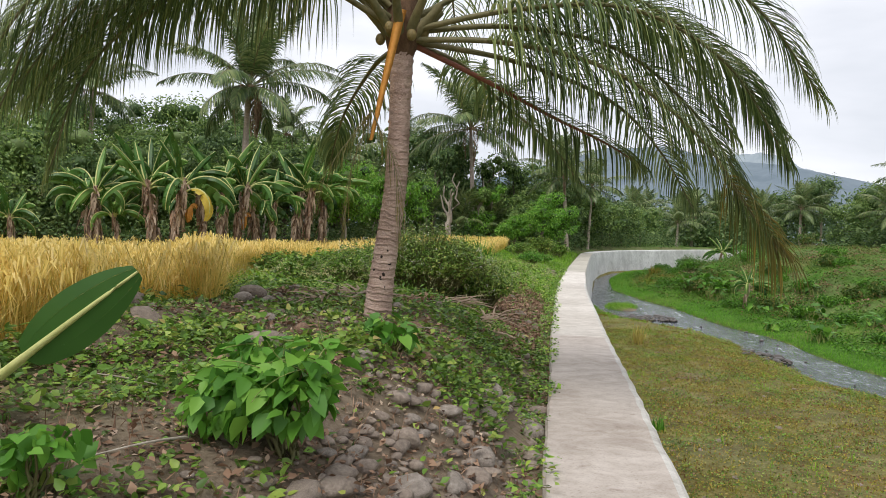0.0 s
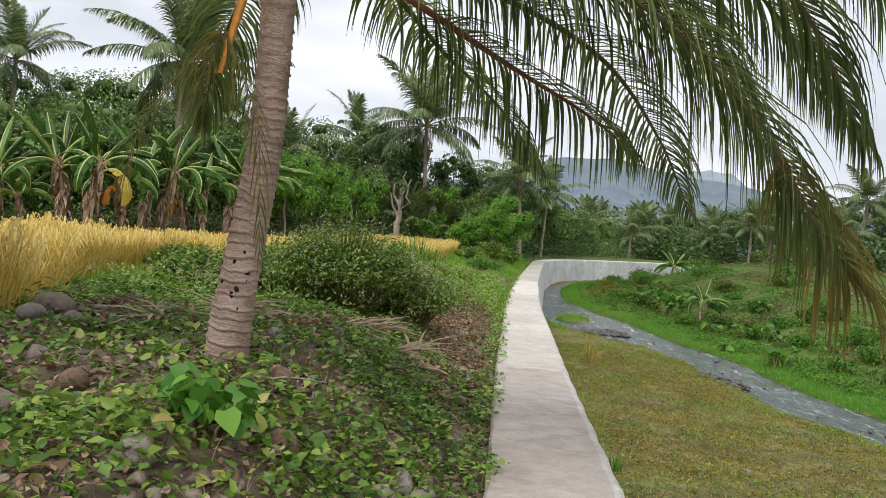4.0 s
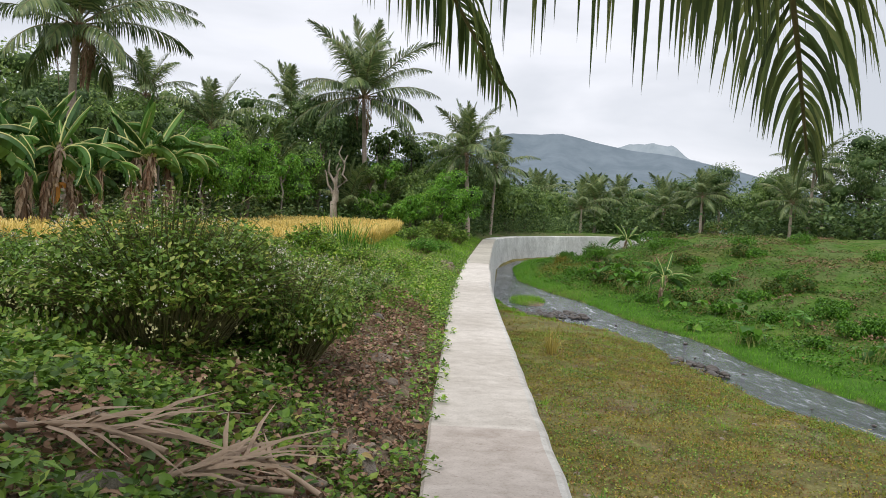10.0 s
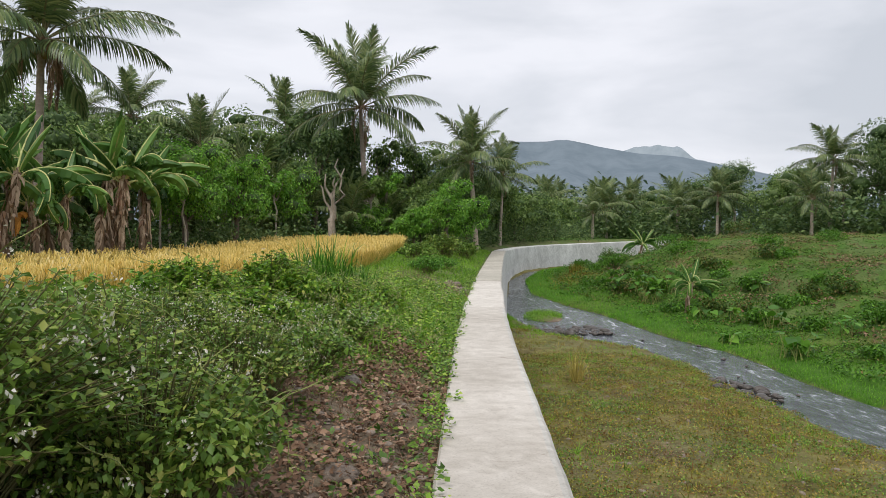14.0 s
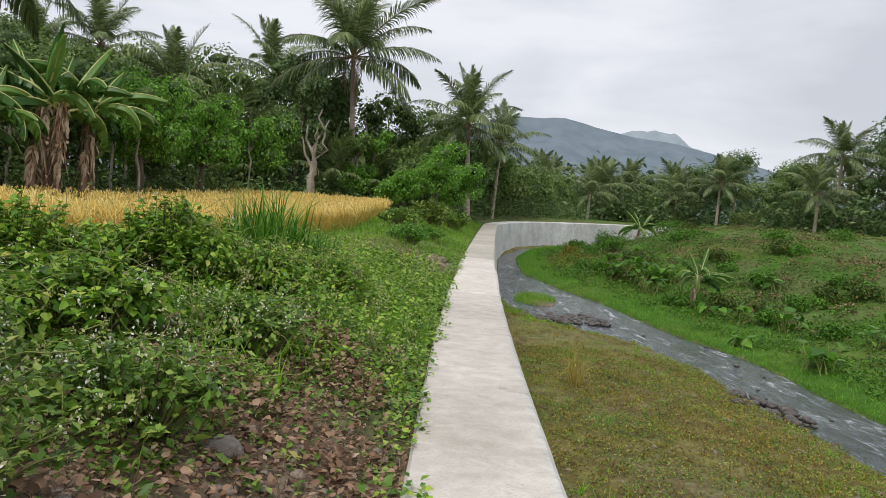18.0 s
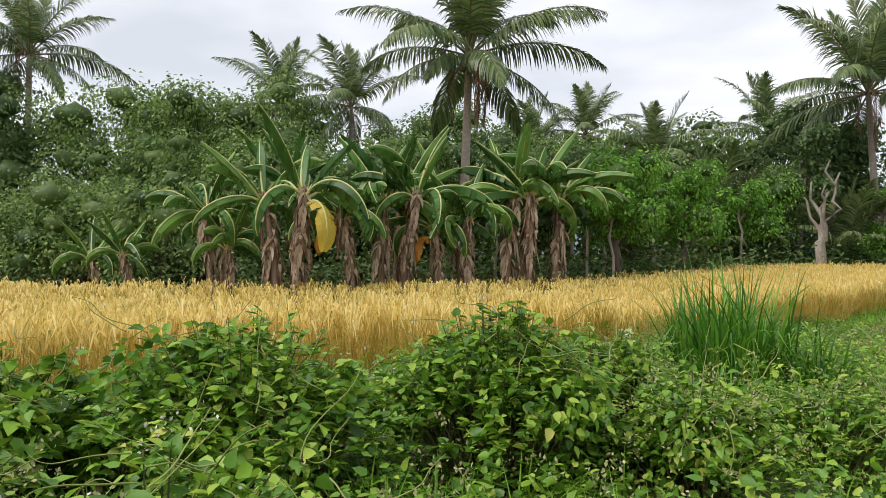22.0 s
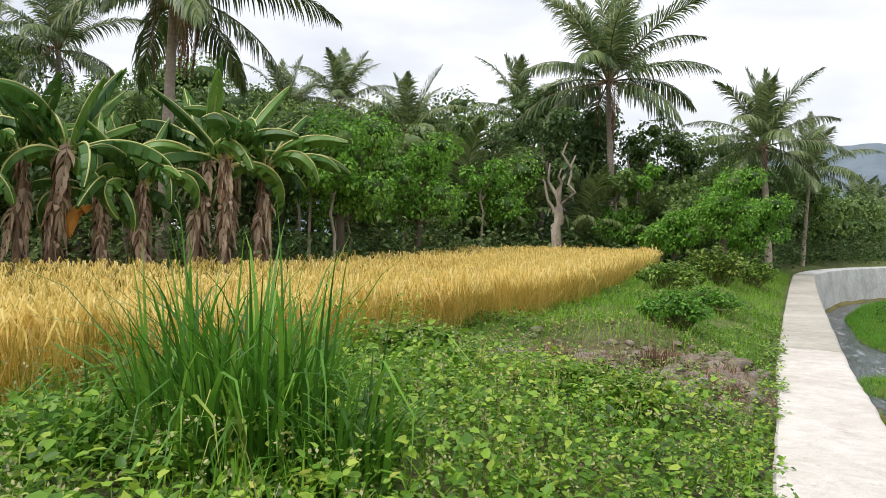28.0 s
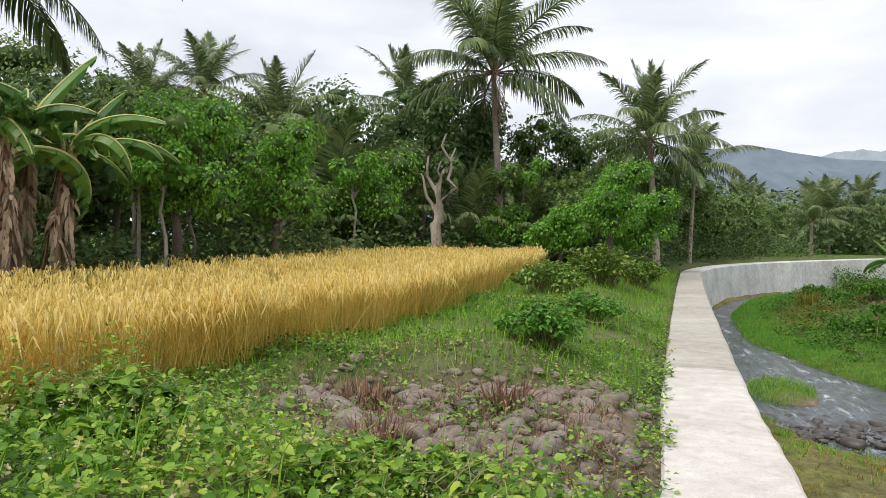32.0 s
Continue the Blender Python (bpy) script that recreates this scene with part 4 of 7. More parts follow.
def banana(at, height, label, seed, leaves=8, size=1.0, dead=6, extra=None, name="banana_plant", group="banana plants"):
    rnd = np.random.default_rng(seed)
    ob = thing(name, at, label, "banana plant", group)
    lean = rnd.normal(0, 0.12, 2) * height
    path = spline([(0, 0, -0.2), (lean[0] * 0.3, lean[1] * 0.3, height * 0.5), (lean[0], lean[1], height)], 10)
    part("pseudostem", tube(Geo(), path, np.linspace(0.11, 0.06, 10) * size, 9), M_SHEATH, ob)
    top = Vector(path[-1]) - Vector((0, 0, 0.12))
    for k in range(leaves):
        me = BLADES[int(np.clip(4 * k / leaves + rnd.normal(0, 0.7), 0, 3))]
        f = part("leaf", me, None, ob)
        f.matrix_local = Matrix.LocRotScale(top, Euler((-0.6 * k / leaves + rnd.uniform(-0.3, 0.15), rnd.uniform(-0.5, 0.5), k * 2.4 + rnd.uniform(-0.6, 0.6))), Vector((size * rnd.uniform(0.9, 1.15), size * rnd.uniform(0.7, 1.15), size * rnd.uniform(0.75, 1.15))))
    for k in range(dead):
        f = part("dead_leaf", DEAD_BLADES[k % 4], None, ob, "withered brown leaf hanging down the stem")
        p = Vector(path[3 + k % 7])
        s = size * rnd.uniform(0.6, 1.0) * min(1.0, 0.35 + height / 3)
        f.matrix_local = Matrix.LocRotScale(p, Euler((rnd.uniform(-0.05, 0.3), rnd.uniform(-0.15, 0.15), k * 1.7 + rnd.uniform(-0.4, 0.4))), Vector((s, s * rnd.uniform(0.7, 1.2), s * 0.95)))
    if extra:
        me, az, tag = extra
        f = part("leaf", me, None, ob, tag)
        f.matrix_local = Matrix.LocRotScale(top - Vector((0, 0, 0.25)), Euler((-0.75, 0, az)), Vector((size,) * 3))
    return ob


def rock_mesh(seed, subdiv=2, squash=0.7):
    bm = bmesh.new()
    bmesh.ops.create_icosphere(bm, subdivisions=subdiv, radius=0.5)
    pick = random.Random(seed)
    cuts = [(Vector((pick.gauss(0, 1), pick.gauss(0, 1), pick.gauss(0, 1))).normalized(), pick.uniform(0.3, 0.42)) for _ in range(9)]
    for v in bm.verts:
        n = noise.noise(v.co * 1.7 + Vector((seed * 3.1, seed, 0))) * 0.24 + noise.noise(v.co * 4 + Vector((0, seed, seed * 2))) * 0.07
        v.co *= 1 + n
        for way, lim in cuts:
            over = v.co.dot(way) - lim
            if over > 0:
                v.co -= way * over * 0.9
        v.co *= 1 + 0.035 * noise.noise(v.co * 9)
        v.co.z *= squash
    for f in bm.faces:
        f.smooth = True
    return bm


def rock_data(name, seed, mat, squash=0.7):
    bm = rock_mesh(seed, 2, squash)
    me = bpy.data.meshes.new(name)
    bm.to_mesh(me)
    bm.free()
    me.materials.append(mat)
    return me


STONES = [rock_data("stone", k, M_STONE_R if k % 3 == 0 else M_STONE, 0.55 + 0.05 * (k % 4)) for k in range(8)]
WET_STONES = [rock_data("stone", k + 20, M_WET, 0.6) for k in range(4)]

# ---- the coconut palm that leans over the wall ----
def near_palm():
    rnd = np.random.default_rng(21)
    base = (-2.575, 17.2, float(land_height(-2.575, 17.2)) - 0.02)
    ob = thing("coconut_palm", base, "leaning coconut palm with a ringed pinkish-grey trunk and low sweeping fronds", "palm tree")
    here = np.array(base)
    path = spline([(0.0, 0, -0.25), (0.02, -0.01, 0.2), (0.07, -0.02, 0.65), (0.13, -0.03, 1.15), (0.15, -0.03, 1.7), (0.15, -0.02, 2.74)], 320)
    u = np.linspace(0, 1, 320)
    rad = np.interp(u, [0, 0.06, 0.1, 0.3, 0.45, 0.85, 0.94, 1], [0.175, 0.145, 0.124, 0.107, 0.1, 0.09, 0.1, 0.12])
    # leaf scars: tilted, uneven ledges that stand closer together towards the crown
    sides = 36
    ang = np.linspace(0, 2 * np.pi, sides, endpoint=False)
    high = (u * 3.1)[:, None] + 0.018 * np.sin(ang[None] + 2.1 * u[:, None] * 9) + 0.008 * np.sin(3 * ang[None] + u[:, None] * 31) + 0.005 * np.sin(7 * ang[None] + u[:, None] * 57)
    steps = np.cumsum(np.r_[0, np.interp(np.arange(60), [0, 22, 60], [0.105, 0.062, 0.048]) * rnd.uniform(0.7, 1.3, 60)])
    at = np.searchsorted(steps, np.clip(high, 0, steps[-1] - 1e-4), "right") - 1
    since = (np.clip(high, 0, steps[-1] - 1e-4) - steps[at]) / (steps[at + 1] - steps[at])
    lip = 0.011 * np.exp(-(since / 0.16) ** 2) - 0.006 * np.exp(-((since - 0.9) / 0.12) ** 2) + 0.003 * since
    bark = tube(Geo(), path, rad, sides)
    ring = bark.v[0].reshape(320, sides, 3)
    ring += (ring - path[:, None]) / rad[:, None, None] * lip[:, :, None]
    part("trunk", bark, M_TRUNK, ob)
    for k, (f, a) in enumerate(((0.35, -0.95), (0.375, -1.75), (0.31, -1.35), (0.325, -2.3), (0.37, -2.75), (0.295, -1.55), (0.33, -0.9), (0.26, -1.1), (0.12, -0.95), (0.4, -1.3))):
        i = int(f * 319)
        p = path[i] + np.array([math.cos(a), math.sin(a), 0]) * (rad[i] - 0.008)
        bm = rock_mesh(40 + k, 1, 1.2)
        bmesh.ops.scale(bm, vec=(0.042 - 0.002 * k, 0.04, 0.026 + 0.012 * (k % 3)), verts=bm.verts)
        bmesh.ops.translate(bm, vec=p, verts=bm.verts)
        me = bpy.data.meshes.new("bark_notch")
        bm.to_mesh(me)
        bm.free()
        me.materials.append(M_HOLE)
        part("bark_notch", me, None, ob, "dark notch cut in the trunk")
    c = path[-1]
    # crown path of each frond, in metres from the crown, then leaflet length, droop, leaflet material, rib material
    plan = [
        ([(0.0, 0.0, -0.26), (0.9, -0.24, -0.33), (1.74, -0.42, -0.58), (2.42, -0.52, -1.1), (2.97, -0.44, -1.8)], 1.1, 1.5, M_PALM_N, M_PETIOLE, 0.95),
        ([(0.0, 0.0, -0.26), (1.02, 0.38, -0.34), (1.97, 0.86, -0.58), (2.65, 1.51, -1.0), (3.22, 2.22, -1.55)], 0.72, 0.95, M_PALM_N, M_PETIOLE, 0.93),
        ([(0.0, 0.0, -0.26), (0.73, 0.25, -0.54), (1.38, 0.56, -0.8), (1.96, 0.92, -0.99), (2.43, 1.34, -1.17)], 0.85, 1.8, M_PALM_N, M_PETIOLE_R, 0.6),
        ([(0.0, 0.0, -0.2), (0.93, -0.24, -0.06), (1.85, -0.42, -0.08), (2.64, -0.42, -0.5), (3.22, -0.27, -1.24)], 0.95, 1.5, M_PALM_N, M_PETIOLE, 0.95),
        ([(0.0, 0.0, -0.26), (0.51, 0.68, -0.31), (0.95, 1.37, -0.55), (1.5, 2.0, -0.85), (1.96, 2.6, -1.28)], 0.58, 1.2, M_PALM_N, M_PETIOLE, 0.9),
        ([(-0.1, -0.1, 0.0), (-0.9, -0.4, 0.6), (-1.9, -0.75, 0.4), (-2.55, -0.9, -0.2), (-2.95, -1.0, -1.2)], 1.2, 1.4, M_PALM_N, M_PETIOLE, 1.0),
        ([(-0.1, 0.0, -0.1), (-0.9, 0.2, 0.42), (-1.9, 0.3, 0.35), (-2.8, 0.3, 0.0), (-3.5, 0.3, -0.8)], 1.15, 1.5, M_PALM_N, M_PETIOLE, 1.0),
        ([(-0.1, -0.05, -0.15), (-0.8, -0.15, 0.18), (-1.7, -0.25, 0.12), (-2.5, -0.35, -0.25), (-3.1, -0.4, -0.95)], 1.1, 1.6, M_PALM_N, M_PETIOLE, 1.0),
        ([(-0.1, -0.1, -0.1), (-0.8, -0.5, 0.3), (-1.7, -0.95, 0.2), (-2.4, -1.3, -0.3), (-2.8, -1.5, -1.1)], 1.0, 1.7, M_PALM_N, M_PETIOLE, 1.0),
        ([(-0.1, 0.0, -0.1), (-0.9, -0.05, 0.35), (-1.9, -0.1, 0.1), (-2.7, -0.15, -0.6), (-3.0, -0.2, -1.5)], 1.0, 1.7, M_PALM_N, M_PETIOLE, 1.0),
        ([(-0.1, 0.05, 0.05), (-0.8, -0.1, 0.7), (-1.6, -0.3, 0.85), (-2.4, -0.45, 0.6), (-3.3, -0.6, -0.1)], 1.2, 1.4, M_PALM_N, M_PETIOLE, 1.0),
        ([(0.1, 0.05, -0.05), (0.9, 0.5, 0.45), (1.9, 0.95, 0.4), (2.8, 1.3, -0.05), (3.4, 1.5, -0.8)], 0.95, 1.1, M_PALM_N, M_PETIOLE, 0.95),
        ([(0.1, 0.0, 0.1), (1.0, -0.1, 0.6), (2.0, -0.15, 0.55), (2.9, -0.2, 0.05), (3.5, -0.2, -0.7)], 1.0, 1.1, M_PALM_N, M_PETIOLE, 1.0),
        ([(-0.1, -0.1, 0.05), (-0.8, -0.3, 0.45), (-1.7, -0.55, 0.3), (-2.4, -0.7, -0.15), (-2.9, -0.8, -0.9)], 1.1, 1.6, M_PALM_N, M_PETIOLE, 1.0),
        ([(-0.1, 0.1, 0.0), (-0.7, 0.1, 0.5), (-1.5, 0.15, 0.6), (-2.3, 0.2, 0.3), (-3.2, 0.25, -0.5)], 1.1, 1.5, M_PALM_N, M_PETIOLE, 0.7),
        ([(0.0, 0.0, -0.2), (0.95, 0.1, -0.1), (1.9, 0.2, -0.25), (2.6, 0.3, -0.75), (3.15, 0.35, -1.45)], 0.95, 1.4, M_PALM_N, M_PETIOLE, 0.9),
        ([(0.1, 0.0, 0.1), (1.0, 0.15, 0.35), (2.0, 0.3, 0.25), (2.9, 0.45, -0.25), (3.5, 0.5, -0.9)], 1.0, 1.3, M_PALM_N, M_PETIOLE, 1.0),
        ([(-0.05, 0.1, -0.3), (-0.35, 0.7, -0.35), (-0.75, 1.4, -0.7), (-1.0, 1.9, -1.2)], 0.6, 1.2, M_PALM_N, M_PETIOLE, 0.9),
        ([(0, 0.1, 0.1), (0.2, 1.2, 1.0), (0.3, 2.4, 1.0), (0.4, 3.4, 0.3)], 0.9, 0.9, M_PALM_N, M_PETIOLE, 1.0),
        ([(0, -0.1, 0.2), (0.1, -0.9, 1.3), (0.15, -2.0, 1.7), (0.2, -3.0, 1.2)], 0.9, 0.7, M_PALM_N, M_PETIOLE, 1.0),
        ([(0.05, 0.05, 0.2), (0.6, 0.3, 1.6), (1.2, 0.6, 2.5), (1.9, 0.9, 2.8)], 0.8, 0.4, M_PALM_N, M_PETIOLE, 1.0),
        ([(-0.05, 0.05, 0.2), (-0.6, 0.2, 1.7), (-1.2, 0.4, 2.6), (-2.0, 0.6, 2.7)], 0.8, 0.4, M_PALM_N, M_PETIOLE, 1.0),
    ]
    for k, (pts, ln, dr, lm, rm, thin) in enumerate(plan):
        f = part("frond", frond(c + np.array(pts), 124 if k < 18 else 60, ln, 0.018, dr, rnd, 5 if k < 18 else 4, 0.3, 0.2, thin, 0.03), (lm, rm), ob,
                 "drooping frond with a reddish midrib" if rm is M_PETIOLE_R else "")
        if k == 0:
            e = c + np.array(pts)
            tip = part("frond_tip", frond(np.array([e[-2] * 0.6 + e[-1] * 0.4, e[-1], e[-1] + (e[-1] - e[-2]) * 0.2]), 44, 0.75, 0.02, 1.6, rnd, 5, 0.25, 0.02, 0.9, 0.008), (M_PALM_Y, M_PETIOLE), f, "yellowed tip of the frond")
    # broken orange stalk with its dry leaflets
    a, b = np.array([-2.42, 17.0, 3.32]) - here, np.array([-2.62, 16.85, 2.2]) - here
    strip = Geo()
    for k in range(12):
        t0, t1 = k / 12, (k + 1) / 12
        w0, w1 = 0.045 - 0.03 * t0, 0.045 - 0.03 * t1
        p0, p1 = a + (b - a) * t0, a + (b - a) * t1
        strip.add([p0 - (w0, 0, 0), p0 + (0, -0.03 * (1 - t0), 0), p0 + (w0, 0, 0), p0 + (0, 0.02, 0), p1 - (w1, 0, 0), p1 + (0, -0.03 * (1 - t1), 0), p1 + (w1, 0, 0), p1 + (0, 0.02, 0)],
                  [(0, 1, 5, 4), (1, 2, 6, 5), (2, 3, 7, 6), (3, 0, 4, 7)])
    stalk = part("broken_stalk", strip, M_ORANGE, ob, "bright orange broken frond stalk")
    for sx, ln in ((-0.34, 0.62), (0.22, 0.9), (-0.15, 0.8)):
        part("folded_leaf_fan", frond([b + (0, 0, 0.25), b + (sx * 0.3, 0, 0.1), b + (sx, -0.03, -0.25), b + (sx * 1.3, -0.05, -ln)], 24, 0.42, 0.014, 1.2, rnd, 4, 0.1, 0.1, 1.0, 0.006), (M_PALM_Y, M_PETIOLE), stalk, "thin yellow-green leaflets folded down")
    for k in range(9):
        az = k * 0.72 + 0.3
        q = part("stalk_base", tube(Geo(), spline([c + (0, 0, -0.42), c + (math.cos(az) * 0.12, math.sin(az) * 0.12, -0.22), c + (math.cos(az) * 0.34, math.sin(az) * 0.34, 0.02)], 8), np.linspace(0.06, 0.035, 8), 7), M_PETIOLE, ob)
    part("crown_fibre", tube(Geo(), spline([c + (0, 0, -0.42), c + (0, 0, -0.15), c + (0, 0, 0.2)], 8), [0.1, 0.125, 0.145, 0.155, 0.15, 0.14, 0.12, 0.08], 12), M_FIBRE, ob, "brown woven fibre at the crown")
    for k in range(6):
        a2 = k * 1.05
        n2 = part("coconut", NUT, None, ob)
        n2.matrix_local = Matrix.LocRotScale(Vector(c) + Vector((math.cos(a2) * 0.19, math.sin(a2) * 0.19, -0.2 - 0.06 * (k % 2))), None, Vector((0.34,) * 3))
    return ob


near_palm()

# ---- palms behind the rice field ----
FAR_PALMS = [
    ("tall coconut palm with dead fronds hanging down its trunk", (-13.5, 47.2), 8.45, 22, 3.6, 0.16, 7, 8, (0.2, 0.1)),
    ("tall straight coconut palm standing above the woods", (-2.3, 65.6), 9.3, 21, 4.1, 0.16, 2, 0, (-0.5, 0)),
    ("coconut palm with a rust-brown dead frond", (-8.0, 73.6), 9.0, 16, 3.3, 0.15, 2, 0, (0, 0)),
    ("coconut palm with upright fronds in the woods", (-16.1, 64.2), 8.3, 15, 2.6, 0.15, 2, 0, (0, 0)),
    ("coconut palm beside the wall's bend", (4.6, 63.5), 5.8, 20, 2.6, 0.14, 2, 0, (-0.4, 0)),
    ("slender coconut palm with drooping fronds beside the wall", (8.2, 73), 5.6, 14, 2.5, 0.1, 2, 0, (0.2, 0)),
    ("coconut palm at the edge of thick woods", (-26.5, 56), 9.6, 15, 3.2, 0.15, 1, 0, (0, 0)),
    ("tall coconut palm over vine-covered woods", (-45.5, 48.2), 13.5, 16, 4.2, 0.2, 2, 0, (0.4, 0)),
    ("coconut palm half hidden by other trees", (-20.2, 66), 8.2, 14, 2.6, 0.15, 1, 0, (0, 0)),
    ("coconut palm half hidden by other trees", (-11.4, 62), 6.3, 14, 2.6, 0.15, 1, 0, (0, 0)),
    ("coconut palm over vine-covered woods", (-36, 60), 11.5, 14, 3.6, 0.16, 1, 0, (0, 0)),
    ("tall coconut palm on the far bank", (47.4, 93), 9.4, 18, 3.3, 0.17, 2, 0, (0.3, 0)),
    ("coconut palm on the far bank", (36, 96), 5.6, 14, 2.7, 0.15, 1, 0, (0, 0)),
    ("coconut palm on the far bank", (42, 88), 5.0, 14, 2.8, 0.15, 1, 0, (0, 0)),
    ("coconut palm at the edge of the far woods", (26, 104), 4.4, 14, 3.0, 0.15, 1, 0, (0, 0)),
    ("coconut palm at the edge of the far woods", (31, 110), 5.0, 14, 3.2, 0.15, 1, 0, (0, 0)),
    ("coconut palm at the edge of the far woods", (20, 112), 4.9, 14, 3.2, 0.15, 1, 0, (0, 0)),
    ("coconut palm at the edge of the far woods", (24, 126), 5.6, 14, 3.4, 0.15, 1, 0, (0, 0)),
    ("coconut palm at the edge of the far woods", (33, 128), 5.8, 14, 3.4, 0.15, 1, 0, (0, 0)),
    ("coconut palm at the edge of the far woods", (41, 120), 5.8, 14, 3.3, 0.15, 1, 0, (0, 0)),
    ("coconut palm at the edge of the far woods", (16, 122), 5.0, 14, 3.2, 0.15, 1, 0, (0, 0)),
    ("low coconut palm in the far woods", (22.5, 98), 3.4, 13, 2.6, 0.14, 0, 0, (0, 0)),
    ("low coconut palm in the far woods", (33.5, 101), 4.2, 13, 2.6, 0.14, 1, 0, (0, 0)),
    ("low coconut palm in the far woods", (38.5, 108), 4.6, 13, 2.8, 0.14, 0, 0, (0, 0)),
    ("low coconut palm in the far woods", (45, 110), 5.6, 13, 3.0, 0.14, 1, 0, (0, 0)),
    ("low coconut palm in the far woods", (28.5, 118), 4.8, 13, 3.0, 0.14, 0, 0, (0, 0)),
    ("low coconut palm in the far woods", (52, 98), 6.6, 13, 3.0, 0.14, 1, 0, (0, 0)),
    ("coconut palm at the edge of the far woods", (28, 138), 6.2, 14, 3.6, 0.15, 1, 0, (0, 0)),
]
for k, (label, (x, y), cz, n, size, tr, dead, nuts, lean) in enumerate(FAR_PALMS):
    z = float(land_height(x, y))
    coconut_palm("coconut_palm", (x - lean[0], y - lean[1], z), cz, label, n, 100 + k, size, tr, dead, lean=lean, nuts=nuts, group="coconut palms")
for x, y, s in ((-8.3, 60, 1.15), (-5.6, 60.0, 0.75), (-10.8, 57, 0.85), (-0.8, 62.5, 0.65), (-6.8, 58.2, 0.7), (-14.2, 52.5, 0.95), (-17.5, 51, 1.0), (-3.0, 61.5, 0.8), (5.8, 73.5, 0.7), (-22.5, 49, 1.0)):
    ob = thing("young_palm", (x, y, float(land_height(x, y))), "young coconut palm with fronds rising from the ground", "palm tree", "young palms")
    for k in range(13):
        f = part("frond", FRONDS[(0, 0, 1, 1, 2)[k % 5]][k % 2], None, ob)
        f.matrix_local = Matrix.LocRotScale(Vector((0, 0, 0.3)), Euler((0.15, 0, k * 2.4)), Vector((s * 1.2 * (0.85 + 0.03 * k),) * 3))

# ---- bananas along the far edge of the rice ----
YELLOW, ORANGE = (HANG_BLADE, -1.95, "bright yellow hanging leaf"), (ORANGE_BLADE, 3.0, "orange withered leaf")
BANANAS = [(-21.5, 38.3, 1.3, 0.72, None), (-19.9, 38.4, 1.4, 0.74, None), (-16.7, 38.8, 2.5, 0.95, None), (-15.9, 38.9, 1.6, 0.75, None), (-14.45, 39.1, 2.8, 1.1, None), (-13.9, 39.2, 2.9, 1.1, YELLOW),
           (-12.9, 40.4, 2.4, 0.95, ORANGE), (-12.4, 40.9, 2.8, 1.0, None), (-12.0, 41.3, 2.9, 1.05, None), (-11.25, 42.1, 2.1, 0.9, ORANGE), (-10.8, 42.7, 2.3, 0.95, None), (-10.0, 43.5, 2.9, 1.05, None),
           (-9.55, 44.0, 2.9, 1.1, None), (-9.0, 44.6, 2.9, 1.1, None), (-15.2, 40.8, 2.9, 1.05, None), (-13.2, 42.6, 3.0, 1.05, None), (-11.6, 43.8, 2.9, 1.0, None), (-17.7, 40.2, 2.1, 0.9, None), (-10.3, 45.2, 3.0, 1.0, None)]
for k, (x, y, h, s, extra) in enumerate(BANANAS):
    banana((x, y, float(land_height(x, y))), h, "banana plant with torn leaves and a skirt of dead ones" if extra is None else "banana plant with one discoloured leaf hanging among green", 300 + k, 11, s * 1.05, 15, extra)
# young banana beside the start of the wall
yb = thing("young_banana_plant", (-3.78, 13.75, float(land_height(-3.78, 13.75))), "young banana plant with broad smooth leaves", "banana plant")
part("pseudostem", tube(Geo(), spline([(0, 0, -0.1), (0.02, 0, 0.25), (0.05, 0.0, 0.55)], 8), np.linspace(0.06, 0.035, 8), 9), M_STEM, yb)
for (bx, by, bz), aim, ln, wide in (((-3.45, 13.46, 0.88), (0.5, -0.06, 0.38), 0.68, 0.22), ((-3.95, 13.5, 1.55), (0.3, -0.1, -0.55), 0.7, 0.24), ((-3.8, 13.8, 0.7), (-0.5, 0.3, 0.6), 0.9, 0.4), ((-3.75, 13.6, 0.55), (0.25, -0.4, 0.5), 0.45, 0.2)):
    along = Vector(aim).normalized()
    face = Vector((0.5, -0.84, 0.25))
    face = (face - along * face.dot(along)).normalized()
    turn = Matrix((along.cross(face), along, face)).transposed().to_4x4()
    f = part("leaf", banana_blade(ln, wide, 0.3, np.random.default_rng(5), 0.0, 0.22).mesh("leaf", (M_BANANA, M_RIB)), None, yb)
    f.matrix_local = Matrix.Translation(Vector((bx, by, bz)) - yb.location) @ turn @ Matrix.Rotation(-1.22, 4, "X")
    stem = spline([(0.04, 0.0, 0.5), (0.06, -0.02, 0.75), (bx - yb.location.x, by - yb.location.y, bz - yb.location.z)], 8)
    part("leaf_stalk", tube(Geo(), stem, np.linspace(0.018, 0.011, 8), 6), M_RIB, yb)

